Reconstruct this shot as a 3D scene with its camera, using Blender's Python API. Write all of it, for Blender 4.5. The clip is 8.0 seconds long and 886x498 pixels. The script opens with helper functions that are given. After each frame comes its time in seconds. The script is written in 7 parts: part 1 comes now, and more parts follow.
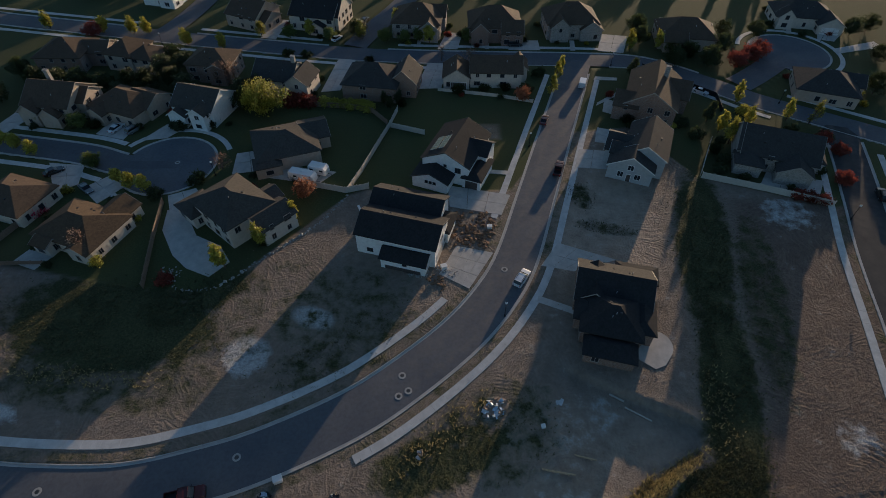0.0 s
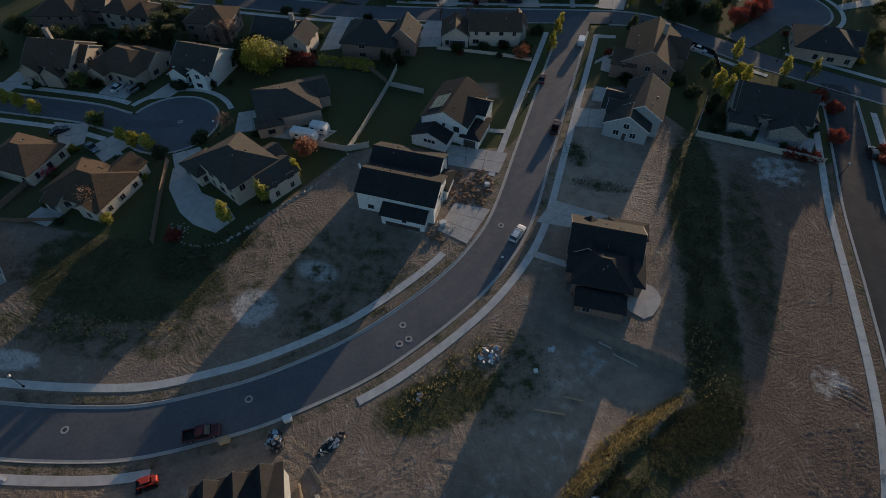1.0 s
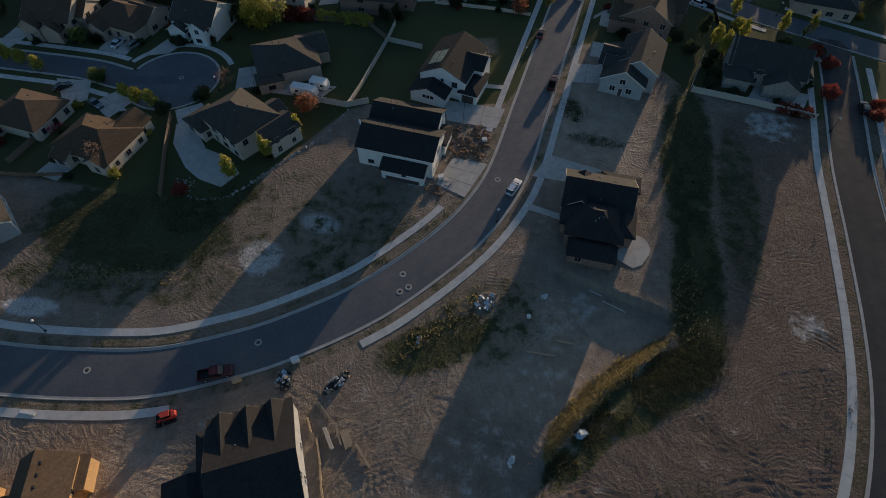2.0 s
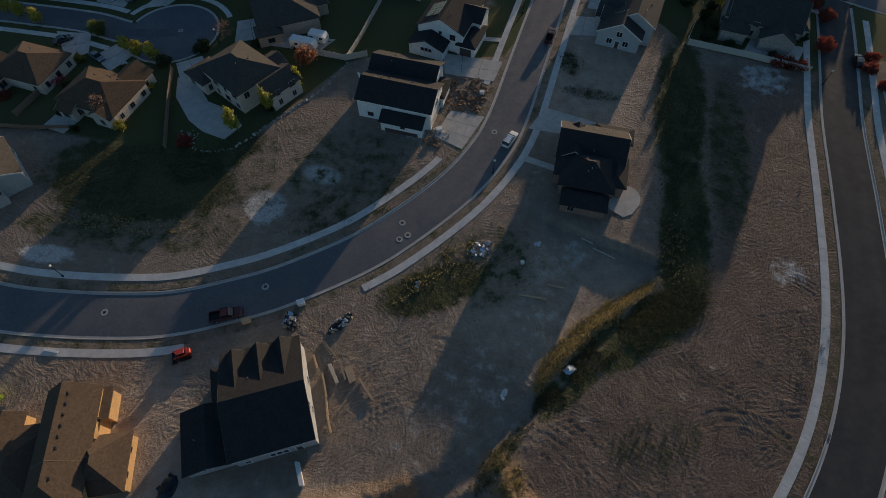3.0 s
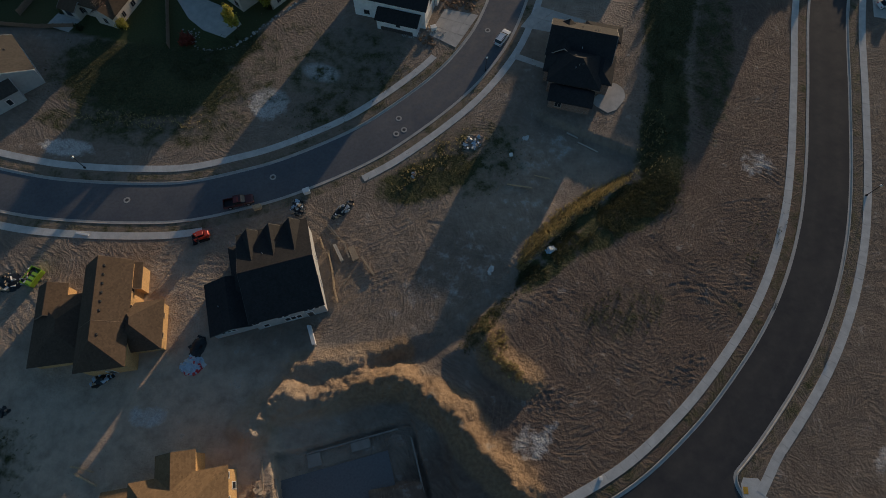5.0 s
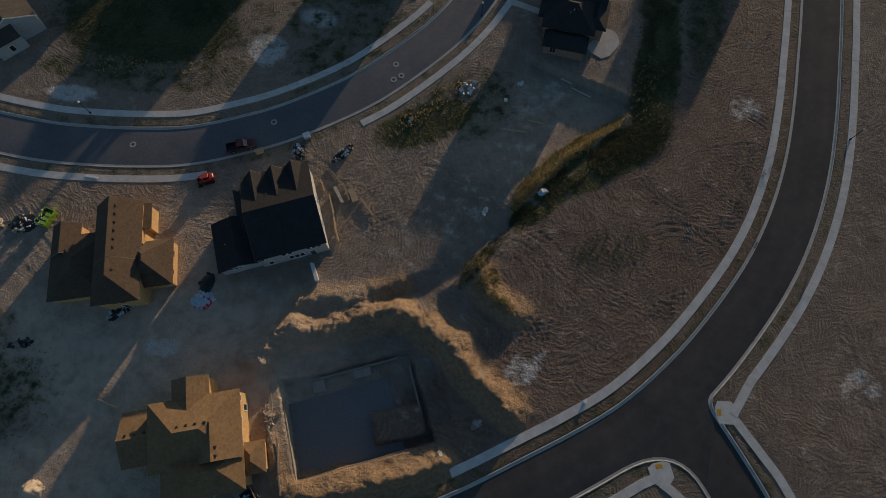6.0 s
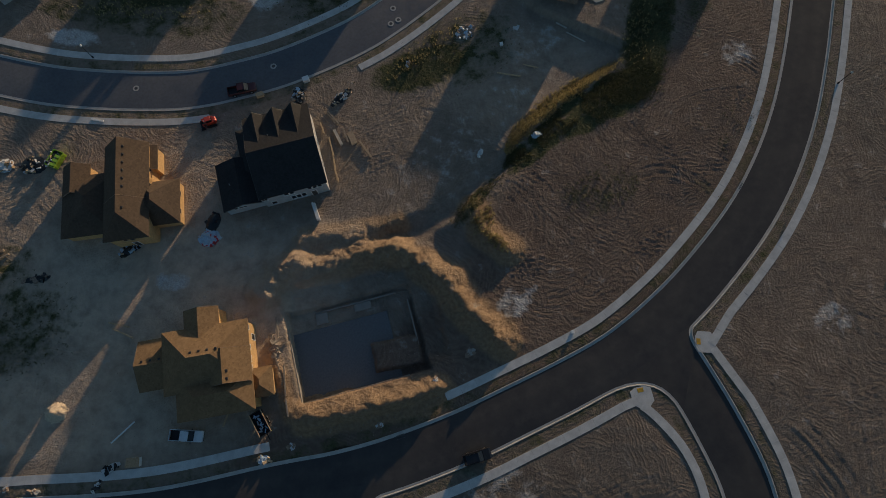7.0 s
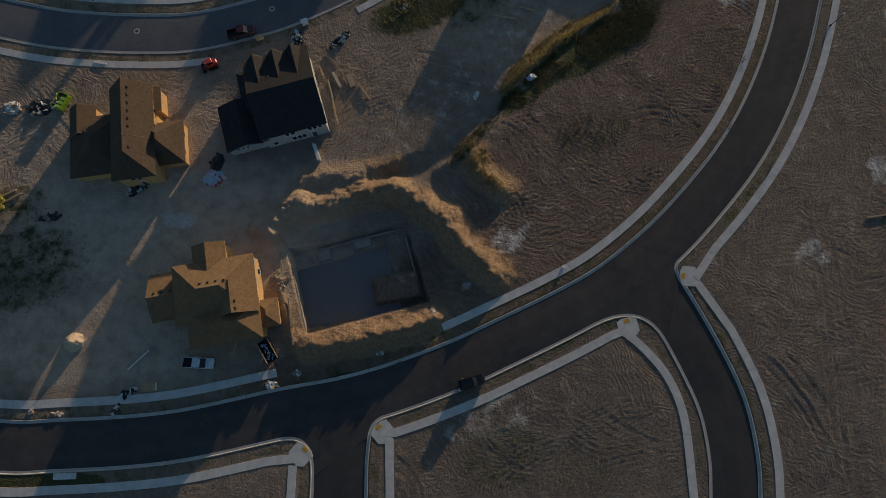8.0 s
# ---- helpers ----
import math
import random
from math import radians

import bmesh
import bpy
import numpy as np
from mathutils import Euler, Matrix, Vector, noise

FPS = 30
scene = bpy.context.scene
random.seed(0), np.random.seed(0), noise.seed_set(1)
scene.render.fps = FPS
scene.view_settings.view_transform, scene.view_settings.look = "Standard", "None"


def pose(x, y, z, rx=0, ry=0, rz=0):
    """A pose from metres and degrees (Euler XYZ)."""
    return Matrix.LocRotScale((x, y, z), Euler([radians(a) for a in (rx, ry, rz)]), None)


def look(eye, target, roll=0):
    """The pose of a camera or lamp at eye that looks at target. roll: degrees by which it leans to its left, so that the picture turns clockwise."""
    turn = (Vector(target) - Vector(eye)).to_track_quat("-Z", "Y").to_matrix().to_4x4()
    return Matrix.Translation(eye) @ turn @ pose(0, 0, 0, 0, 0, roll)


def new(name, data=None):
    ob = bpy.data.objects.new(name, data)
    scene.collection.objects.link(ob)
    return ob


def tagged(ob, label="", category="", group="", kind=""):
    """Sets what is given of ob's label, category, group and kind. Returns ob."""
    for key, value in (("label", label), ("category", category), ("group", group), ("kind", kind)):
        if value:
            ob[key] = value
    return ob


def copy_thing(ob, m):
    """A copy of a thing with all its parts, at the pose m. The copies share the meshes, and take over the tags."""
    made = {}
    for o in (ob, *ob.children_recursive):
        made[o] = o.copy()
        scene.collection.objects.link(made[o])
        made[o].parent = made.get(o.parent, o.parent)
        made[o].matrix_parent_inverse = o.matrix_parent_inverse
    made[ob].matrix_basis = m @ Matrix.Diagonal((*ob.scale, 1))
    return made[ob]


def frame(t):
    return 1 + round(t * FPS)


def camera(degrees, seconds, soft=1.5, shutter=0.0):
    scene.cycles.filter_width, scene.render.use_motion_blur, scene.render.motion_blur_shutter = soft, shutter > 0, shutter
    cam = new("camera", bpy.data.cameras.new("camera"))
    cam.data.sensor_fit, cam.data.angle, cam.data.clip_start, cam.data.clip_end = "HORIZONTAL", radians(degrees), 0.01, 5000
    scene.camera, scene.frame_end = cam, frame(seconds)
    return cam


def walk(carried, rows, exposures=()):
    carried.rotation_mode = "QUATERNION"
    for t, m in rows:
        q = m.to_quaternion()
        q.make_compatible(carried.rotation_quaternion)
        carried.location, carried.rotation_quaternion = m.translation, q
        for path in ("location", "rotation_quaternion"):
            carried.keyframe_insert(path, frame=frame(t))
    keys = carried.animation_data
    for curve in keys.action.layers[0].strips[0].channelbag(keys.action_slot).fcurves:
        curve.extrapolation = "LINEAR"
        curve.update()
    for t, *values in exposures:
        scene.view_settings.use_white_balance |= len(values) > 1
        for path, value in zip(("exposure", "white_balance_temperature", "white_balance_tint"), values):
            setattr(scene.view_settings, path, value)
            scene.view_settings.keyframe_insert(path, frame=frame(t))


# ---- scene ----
# ================= camera and its flight =================
cam = camera(79.5, 8.0, soft=0.3)
PATH = [
    (0.0, 0.00, 0.00, 82.00, 0.00, -46.52, 0.15),
    (0.5, 0.19, -1.77, 82.97, 0.03, -48.50, 0.09),
    (1.0, 0.37, -3.65, 83.94, 0.05, -50.50, 0.05),
    (1.5, 0.55, -5.64, 84.91, 0.05, -52.52, 0.03),
    (2.0, 0.73, -7.72, 85.91, 0.05, -54.55, 0.01),
    (2.5, 0.94, -9.90, 86.95, 0.05, -56.60, 0.00),
    (3.0, 1.16, -12.17, 88.02, 0.04, -58.66, -0.01),
    (3.5, 1.41, -14.52, 89.15, 0.02, -60.73, -0.01),
    (4.0, 1.69, -16.94, 90.32, 0.01, -62.80, -0.01),
    (4.5, 1.99, -19.44, 91.54, 0.00, -64.87, -0.01),
    (5.0, 2.32, -22.00, 92.80, -0.02, -66.93, -0.01),
    (5.5, 2.67, -24.64, 94.12, -0.03, -68.98, -0.01),
    (6.0, 3.02, -27.34, 95.46, -0.04, -71.02, -0.02),
    (6.5, 3.38, -30.10, 96.84, -0.05, -73.02, -0.02),
    (7.0, 3.73, -32.94, 98.23, -0.06, -74.99, -0.03),
    (7.5, 4.05, -35.84, 99.62, -0.07, -76.92, -0.03),
    (8.0, 4.33, -38.81, 100.99, -0.08, -78.79, -0.04),
]
walk(cam, [(t, pose(x, y, z, 90 + pitch, 0, yaw) @ pose(0, 0, 0, 0, 0, roll)) for t, x, y, z, yaw, pitch, roll in PATH],
     exposures=[(0.0, 0.25, 4700, 6), (3.0, 0.08, 4740, 5), (8.0, -0.08, 4900, 3)])

# ================= light =================
SUN_AZ, SUN_EL = 27.6, 6.2          # degrees from +y towards +x, and above the horizon
world = bpy.data.worlds.new("sky")
scene.world = world
world.use_nodes = True
wn = world.node_tree
sky = wn.nodes.new("ShaderNodeTexSky")
sky.sky_type = "NISHITA"
sky.sun_disc = False
sky.sun_elevation = radians(SUN_EL)
sky.sun_rotation = radians(SUN_AZ)
wn.links.new(sky.outputs[0], wn.nodes["Background"].inputs[0])
wn.nodes["Background"].inputs[1].default_value = 0.095
sun_lamp = bpy.data.lights.new("sun", "SUN")
sun_lamp.energy, sun_lamp.angle, sun_lamp.color = 5.0, radians(0.6), (1.0, 0.60, 0.28)
sun = new("sun", sun_lamp)
az, el = radians(SUN_AZ), radians(SUN_EL)
sun.matrix_basis = look((60 * math.sin(az), 60 * math.cos(az), 60 * math.tan(el)), (0, 0, 0))


# ================= materials =================
def rgb(c):
    return (*c, 1.0)


class Mat:
    """A small helper that strings shader nodes together."""

    def __init__(self, name, rough=0.8, metal=0.0):
        self.m = bpy.data.materials.new(name)
        self.m.use_nodes = True
        self.t = self.m.node_tree
        self.b = self.t.nodes["Principled BSDF"]
        self.b.inputs["Roughness"].default_value = rough
        self.b.inputs["Metallic"].default_value = metal
        if rough > 0.72:
            self.b.inputs["Specular IOR Level"].default_value = 0.2
        self.co = self.t.nodes.new("ShaderNodeTexCoord").outputs["Object"]

    def node(self, kind, **values):
        n = self.t.nodes.new(kind)
        for key, v in values.items():
            n.inputs[key].default_value = v
        return n

    def link(self, a, b):
        self.t.links.new(a, b)

    def noise(self, scale, detail=4.0, rough=0.6, vec=None, stretch=None):
        n = self.node("ShaderNodeTexNoise", Scale=scale, Detail=detail, Roughness=rough)
        src = vec or self.co
        if stretch:
            mp = self.node("ShaderNodeMapping")
            mp.inputs["Scale"].default_value = stretch
            self.link(src, mp.inputs["Vector"])
            src = mp.outputs[0]
        self.link(src, n.inputs["Vector"])
        return n.outputs["Fac"]

    def ramp(self, fac, lo, hi):
        n = self.node("ShaderNodeMapRange")
        n.inputs["From Min"].default_value, n.inputs["From Max"].default_value = lo, hi
        self.link(fac, n.inputs["Value"])
        return n.outputs[0]

    def mix(self, fac, a, b, blend="MIX"):
        n = self.t.nodes.new("ShaderNodeMix")
        n.data_type, n.blend_type = "RGBA", blend
        for v, sock in ((fac, n.inputs[0]), (a, n.inputs[6]), (b, n.inputs[7])):
            if isinstance(v, tuple):
                sock.default_value = rgb(v) if len(v) == 3 else v
            elif isinstance(v, (int, float)):
                sock.default_value = v
            else:
                self.link(v, sock)
        return n.outputs[2]

    def math(self, op, a, b=0.5):
        n = self.t.nodes.new("ShaderNodeMath")
        n.operation = op
        for v, sock in ((a, n.inputs[0]), (b, n.inputs[1])):
            if isinstance(v, (int, float)):
                sock.default_value = v
            else:
                self.link(v, sock)
        return n.outputs[0]

    def color(self, c):
        if isinstance(c, tuple):
            self.b.inputs["Base Color"].default_value = rgb(c)
        else:
            self.link(c, self.b.inputs["Base Color"])
        return self

    def bump(self, h, strength=0.5, distance=0.05):
        n = self.node("ShaderNodeBump", Strength=strength, Distance=distance)
        self.link(h, n.inputs["Height"])
        self.link(n.outputs[0], self.b.inputs["Normal"])
        return self

    def attr(self, name):
        n = self.t.nodes.new("ShaderNodeAttribute")
        n.attribute_name = name
        return n.outputs["Fac"]

    def rand(self):
        return self.t.nodes.new("ShaderNodeObjectInfo").outputs["Random"]

    def furrows(self, vec, cell, wave, seed):
        """Parallel ridges that run another way in each of many irregular patches."""
        mp = self.node("ShaderNodeMapping")
        mp.inputs["Location"].default_value = (13.7 * seed, 5.1 * seed, 0)
        self.link(vec, mp.inputs["Vector"])
        xyz = self.t.nodes.new("ShaderNodeSeparateXYZ")
        self.link(mp.outputs[0], xyz.inputs[0])
        cells, rim = self.node("ShaderNodeTexVoronoi", Scale=1 / cell), self.node("ShaderNodeTexVoronoi", Scale=1 / cell)
        rim.feature = "DISTANCE_TO_EDGE"
        for v in (cells, rim):
            v.voronoi_dimensions = "2D"
            self.link(mp.outputs[0], v.inputs["Vector"])
        hue = self.t.nodes.new("ShaderNodeSeparateColor")
        self.link(cells.outputs["Color"], hue.inputs[0])
        turn = self.math("MULTIPLY", hue.outputs[0], 6.283)
        run = self.math("ADD", self.math("MULTIPLY", xyz.outputs[0], self.math("COSINE", turn)), self.math("MULTIPLY", xyz.outputs[1], self.math("SINE", turn)))
        phase = self.math("ADD", self.math("MULTIPLY", run, 6.283 / wave), self.math("MULTIPLY", self.noise(0.5, 3, 0.6), 9.0))
        ridge = self.ramp(self.math("SINE", phase), -0.5, 0.9)
        ridge = self.math("MULTIPLY", ridge, self.ramp(rim.outputs["Distance"], 0.01, 0.10))
        ridge = self.math("MULTIPLY", ridge, self.ramp(hue.outputs[1], 0.28, 0.42))
        return self.math("MULTIPLY", ridge, self.ramp(self.noise(0.8, 3, 0.6, vec=mp.outputs[0]), 0.36, 0.56))

    def z(self):
        n = self.t.nodes.new("ShaderNodeSeparateXYZ")
        self.link(self.co, n.inputs[0])
        return n.outputs[2]


def plain(name, c, rough=0.7, metal=0.0, vary=0.25, scale=3.0, bump=0.0):
    """Paint, metal or plastic with slight wear at two scales."""
    m = Mat(name, rough, metal)
    n1, n2 = m.noise(scale), m.noise(scale * 9, 2.0)
    f = m.math("ADD", m.math("MULTIPLY", n1, 0.7), m.math("MULTIPLY", n2, 0.3))
    m.color(m.mix(m.ramp(f, 0.3, 0.7), tuple(v * (1 - vary) for v in c), tuple(min(1, v * (1 + vary)) for v in c)))
    if bump:
        m.bump(n2, bump, 0.02)
    return m.m


def shingle(name, c, vary=0.28):
    """Asphalt shingles: courses up the slope, mottled tabs, faded patches."""
    m = Mat(name, 0.9)
    w = m.node("ShaderNodeTexWave", Scale=3.6, Distortion=1.6, Detail=2.0)
    w.bands_direction = "Z"
    m.link(m.co, w.inputs["Vector"])
    v = m.node("ShaderNodeTexVoronoi", Scale=3.2)
    m.link(m.co, v.inputs["Vector"])
    tab = m.math("ADD", m.math("MULTIPLY", v.outputs["Color"], 0.5), m.math("MULTIPLY", m.noise(0.35), 0.6))
    base = m.mix(m.ramp(tab, 0.2, 0.9), tuple(a * (1 - vary) for a in c), tuple(a * (1 + vary) for a in c))
    m.color(m.mix(m.math("MULTIPLY", w.outputs["Fac"], 0.10), base, tuple(a * 0.5 for a in c)))
    m.bump(w.outputs["Fac"], 0.22, 0.02)
    return m.m


def siding(name, c, boards=4.0, vary=0.1):
    """Lap siding: horizontal boards."""
    m = Mat(name, 0.65)
    w = m.node("ShaderNodeTexWave", Scale=boards / 2, Distortion=0.0)
    w.bands_direction, w.wave_profile = "Z", "SAW"
    m.link(m.co, w.inputs["Vector"])
    n = m.noise(1.3)
    m.color(m.mix(m.ramp(n, 0.3, 0.7), tuple(a * (1 - vary) for a in c), tuple(min(1, a * (1 + vary)) for a in c)))
    m.bump(w.outputs["Fac"], 0.5, 0.03)
    return m.m


def masonry(name, c, mortar, scale=1.0, vary=0.35):
    """Brick or cut stone veneer."""
    m = Mat(name, 0.9)
    br = m.node("ShaderNodeTexBrick", Scale=scale)
    br.inputs["Mortar Size"].default_value = 0.02
    mp = m.node("ShaderNodeMapping")
    mp.inputs["Rotation"].default_value = (radians(90), 0, 0)
    m.link(m.co, mp.inputs["Vector"])
    m.link(mp.outputs[0], br.inputs["Vector"])
    br.inputs["Color1"].default_value = rgb(tuple(a * (1 - vary) for a in c))
    br.inputs["Color2"].default_value = rgb(tuple(min(1, a * (1 + vary)) for a in c))
    br.inputs["Mortar"].default_value = rgb(mortar)
    m.color(m.mix(m.math("MULTIPLY", m.noise(0.8), 0.3), br.outputs["Color"], tuple(a * 0.6 for a in c)))
    m.bump(br.outputs["Fac"], 0.4, 0.02)
    return m.m


def ground_material():
    m = Mat("bare_ground", 0.95)
    n_big, n_mid, n_fine = m.noise(0.045, 5), m.noise(0.35, 6, 0.65), m.noise(3.0, 5, 0.7)
    # scraper and wheel furrows: short, hard-edged ridges along several headings, in patches
    warp = m.node("ShaderNodeTexNoise", Scale=0.16, Detail=1.0)
    m.link(m.co, warp.inputs["Vector"])
    bent = m.node("ShaderNodeVectorMath")
    bent.operation = "MULTIPLY_ADD"
    bent.inputs[1].default_value = (5, 5, 0)
    m.link(warp.outputs["Color"], bent.inputs[0])
    m.link(m.co, bent.inputs[2])
    furrow = None
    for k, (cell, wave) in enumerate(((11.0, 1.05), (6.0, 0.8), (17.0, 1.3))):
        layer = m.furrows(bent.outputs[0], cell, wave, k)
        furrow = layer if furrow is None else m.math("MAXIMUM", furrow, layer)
    clod = m.ramp(m.noise(1.5, 5, 0.72), 0.35, 0.72)
    broad = m.ramp(m.noise(0.028, 3, 0.5), 0.36, 0.60)
    dirt = m.mix(m.ramp(n_mid, 0.35, 0.68), (0.205, 0.163, 0.125), (0.360, 0.300, 0.238))
    dirt = m.mix(m.math("MULTIPLY", m.ramp(n_big, 0.35, 0.65), 0.5), dirt, (0.265, 0.222, 0.180))
    red = m.mix(m.ramp(n_mid, 0.35, 0.7), (0.126, 0.090, 0.069), (0.196, 0.141, 0.108))
    dirt = m.mix(m.math("MULTIPLY", m.attr("red"), 0.9), dirt, red)
    dirt = m.mix(m.math("MULTIPLY", m.attr("drab"), 0.75), dirt, m.mix(m.ramp(n_mid, 0.35, 0.7), (0.108, 0.098, 0.084), (0.190, 0.172, 0.148)))
    dirt = m.mix(m.math("MULTIPLY", m.attr("heap"), 0.85), dirt, m.mix(clod, (0.31, 0.207, 0.115), (0.56, 0.39, 0.22)))
    dirt = m.mix(m.math("MULTIPLY", m.ramp(n_fine, 0.38, 0.72), 0.32), dirt, (0.125, 0.098, 0.077))
    dirt = m.mix(m.math("MULTIPLY", m.math("SUBTRACT", 1.0, clod), 0.28), dirt, (0.105, 0.083, 0.066))
    dirt = m.mix(m.math("MULTIPLY", m.attr("light"), m.ramp(n_mid, 0.1, 0.6)), dirt, (0.530, 0.430, 0.325))
    # furrow crests mixed lighter: the low sun's relief is put into the colour
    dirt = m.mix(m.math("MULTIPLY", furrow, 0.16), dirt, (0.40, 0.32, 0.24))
    pale = m.mix(m.ramp(n_fine, 0.35, 0.65), (0.38, 0.37, 0.36), (0.62, 0.60, 0.57))
    pf = m.ramp(m.math("ADD", m.attr("pale"), m.math("MULTIPLY", m.math("SUBTRACT", n_mid, 0.5), 2.6)), 0.3, 0.9)
    dirt = m.mix(pf, dirt, pale)
    weed = m.mix(m.ramp(n_fine, 0.35, 0.7), (0.030, 0.040, 0.016), (0.105, 0.100, 0.045))
    vf = m.ramp(m.math("ADD", m.attr("veg"), m.math("MULTIPLY", m.math("SUBTRACT", n_mid, 0.5), 1.9)), 0.3, 0.75)
    both = m.mix(vf, dirt, weed)
    lawn = m.mix(m.ramp(n_fine, 0.3, 0.7), (0.042, 0.052, 0.020), (0.084, 0.094, 0.034))
    lawn = m.mix(m.math("MULTIPLY", m.ramp(n_big, 0.4, 0.7), 0.5), lawn, (0.078, 0.070, 0.034))
    m.color(m.mix(m.attr("lawn"), both, lawn))
    # lawns are even, and the graded ground round the building sites is rolled smoother
    tame = m.math("SUBTRACT", 1.0, m.math("MULTIPLY", m.attr("lawn"), 0.9))
    calm = m.math("SUBTRACT", 1.0, m.math("MULTIPLY", m.attr("heap"), 0.9))
    calm = m.math("MULTIPLY", calm, m.math("SUBTRACT", 1.0, m.math("MULTIPLY", m.attr("light"), 0.45)))
    calm = m.math("MULTIPLY", calm, m.math("SUBTRACT", 1.0, m.math("MULTIPLY", m.attr("red"), 0.25)))
    rows = m.math("MULTIPLY", m.math("MULTIPLY", furrow, calm), m.math("ADD", 0.35, m.math("MULTIPLY", broad, 0.65)))
    h = m.math("ADD", m.math("MULTIPLY", n_mid, 0.34), m.math("MULTIPLY", clod, 0.10))
    h = m.math("ADD", h, m.math("MULTIPLY", n_fine, 0.17))
    h = m.math("ADD", h, m.math("MULTIPLY", m.math("MULTIPLY", clod, m.attr("heap")), 0.22))
    h = m.math("MULTIPLY", m.math("ADD", h, m.math("MULTIPLY", rows, 0.15)), tame)
    m.bump(h, 1.0, 0.72)
    return m.m


def asphalt_material():
    m = Mat("asphalt", 0.88)
    n1, n2, n3 = m.noise(0.12, 5), m.noise(1.6, 4, 0.6, stretch=(1, 1, 1)), m.noise(16, 3)
    dusty = m.mix(m.ramp(n1, 0.35, 0.7), (0.112, 0.118, 0.136), (0.160, 0.160, 0.170))
    fresh = m.mix(m.ramp(n1, 0.35, 0.7), (0.031, 0.032, 0.036), (0.055, 0.052, 0.050))
    c = m.mix(m.attr("fresh"), dusty, fresh)
    c = m.mix(m.math("MULTIPLY", m.ramp(n2, 0.4, 0.75), 0.35), c, (0.06, 0.056, 0.054))
    # dust that traffic has dragged along the lanes
    dust = m.math("MULTIPLY", m.attr("dust"), m.ramp(m.noise(0.5, 5), 0.3, 0.7))
    c = m.mix(m.math("MULTIPLY", dust, 0.7), c, (0.22, 0.188, 0.160))
    m.color(c).bump(n3, 0.3, 0.01)
    return m.m


def concrete_material(name, c, vary=0.15):
    m = Mat(name, 0.85)
    n1, n2 = m.noise(0.6, 5), m.noise(6, 3)
    base = m.mix(m.ramp(n1, 0.3, 0.7), tuple(a * (1 - vary) for a in c), tuple(a * (1 + vary) for a in c))
    base = m.mix(m.math("MULTIPLY", m.rand(), 0.10), base, tuple(a * 0.6 for a in c))
    m.color(m.mix(m.math("MULTIPLY", m.ramp(n2, 0.5, 0.8), 0.25), base, (0.2, 0.165, 0.13))).bump(n2, 0.2, 0.01)
    return m.m


def leaf_material(name, c):
    """Thin leaves: light also comes through them."""
    m = Mat(name, 0.6)
    info = m.t.nodes.new("ShaderNodeNewGeometry").outputs["Random Per Island"]
    tone = m.mix(info, tuple(a * 0.55 for a in c), tuple(min(1, a * 1.5) for a in c))
    m.color(tone)
    tr = m.node("ShaderNodeBsdfTranslucent")
    m.link(tone, tr.inputs["Color"])
    mx = m.node("ShaderNodeMixShader", Fac=0.45)
    m.link(m.b.outputs[0], mx.inputs[1])
    m.link(tr.outputs[0], mx.inputs[2])
    m.link(mx.outputs[0], m.t.nodes["Material Output"].inputs["Surface"])
    return m.m


def osb_material(name, c):
    """Oriented strand board: flakes, with sheet joints."""
    m = Mat(name, 0.8)
    v = m.node("ShaderNodeTexVoronoi", Scale=9.0)
    m.link(m.co, v.inputs["Vector"])
    n = m.noise(0.9, 4)
    tone = m.math("ADD", m.math("MULTIPLY", v.outputs["Color"], 0.5), m.math("MULTIPLY", n, 0.5))
    m.color(m.mix(m.ramp(tone, 0.25, 0.75), tuple(a * 0.75 for a in c), tuple(min(1, a * 1.2) for a in c)))
    return m.m


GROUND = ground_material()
ASPHALT = asphalt_material()
CONCRETE = concrete_material("concrete", (0.56, 0.545, 0.52))
KERB = concrete_material("kerb_concrete", (0.46, 0.44, 0.41))
DRIVE = concrete_material("driveway_concrete", (0.50, 0.47, 0.43))
FOOTING = concrete_material("foundation_concrete", (0.30, 0.27, 0.235))
GRAVEL = plain("pit_floor_gravel", (0.165, 0.162, 0.165), 0.95, vary=0.2, bump=0.4)
YELLOW = plain("yellow_tactile", (0.62, 0.36, 0.03), 0.7)
IRON = plain("cast_iron", (0.09, 0.085, 0.08), 0.6, 0.4)
COLLAR = concrete_material("collar_concrete", (0.42, 0.40, 0.37))
ROOF_BLACK = shingle("black_shingles", (0.033, 0.032, 0.033))
ROOF_GREY = shingle("weathered_grey_shingles", (0.070, 0.064, 0.056))
ROOF_BROWN = shingle("brown_shingles", (0.092, 0.068, 0.048))
ROOF_TAN = shingle("tan_shingles", (0.092, 0.066, 0.042))
ROOF_DARK = shingle("charcoal_shingles", (0.055, 0.052, 0.050))
WALL_WHITE = siding("white_lap_siding", (0.78, 0.78, 0.77))
WALL_GREY = siding("grey_lap_siding", (0.42, 0.43, 0.44))
WALL_CREAM = siding("cream_stucco", (0.55, 0.50, 0.43), 0.5)
WALL_TAN = siding("tan_stucco", (0.42, 0.35, 0.28), 0.5)
WALL_BRICK = masonry("brown_brick", (0.24, 0.16, 0.12), (0.35, 0.32, 0.29), 3.0)
WALL_STONE = masonry("grey_stone_veneer", (0.34, 0.31, 0.28), (0.42, 0.4, 0.37), 1.6)
OSB = osb_material("strand_board", (0.52, 0.345, 0.155))
ROOF_NEW = shingle("new_brown_shingles", (0.205, 0.137, 0.072))
TRIM = plain("white_trim", (0.74, 0.73, 0.71), 0.5, vary=0.06)
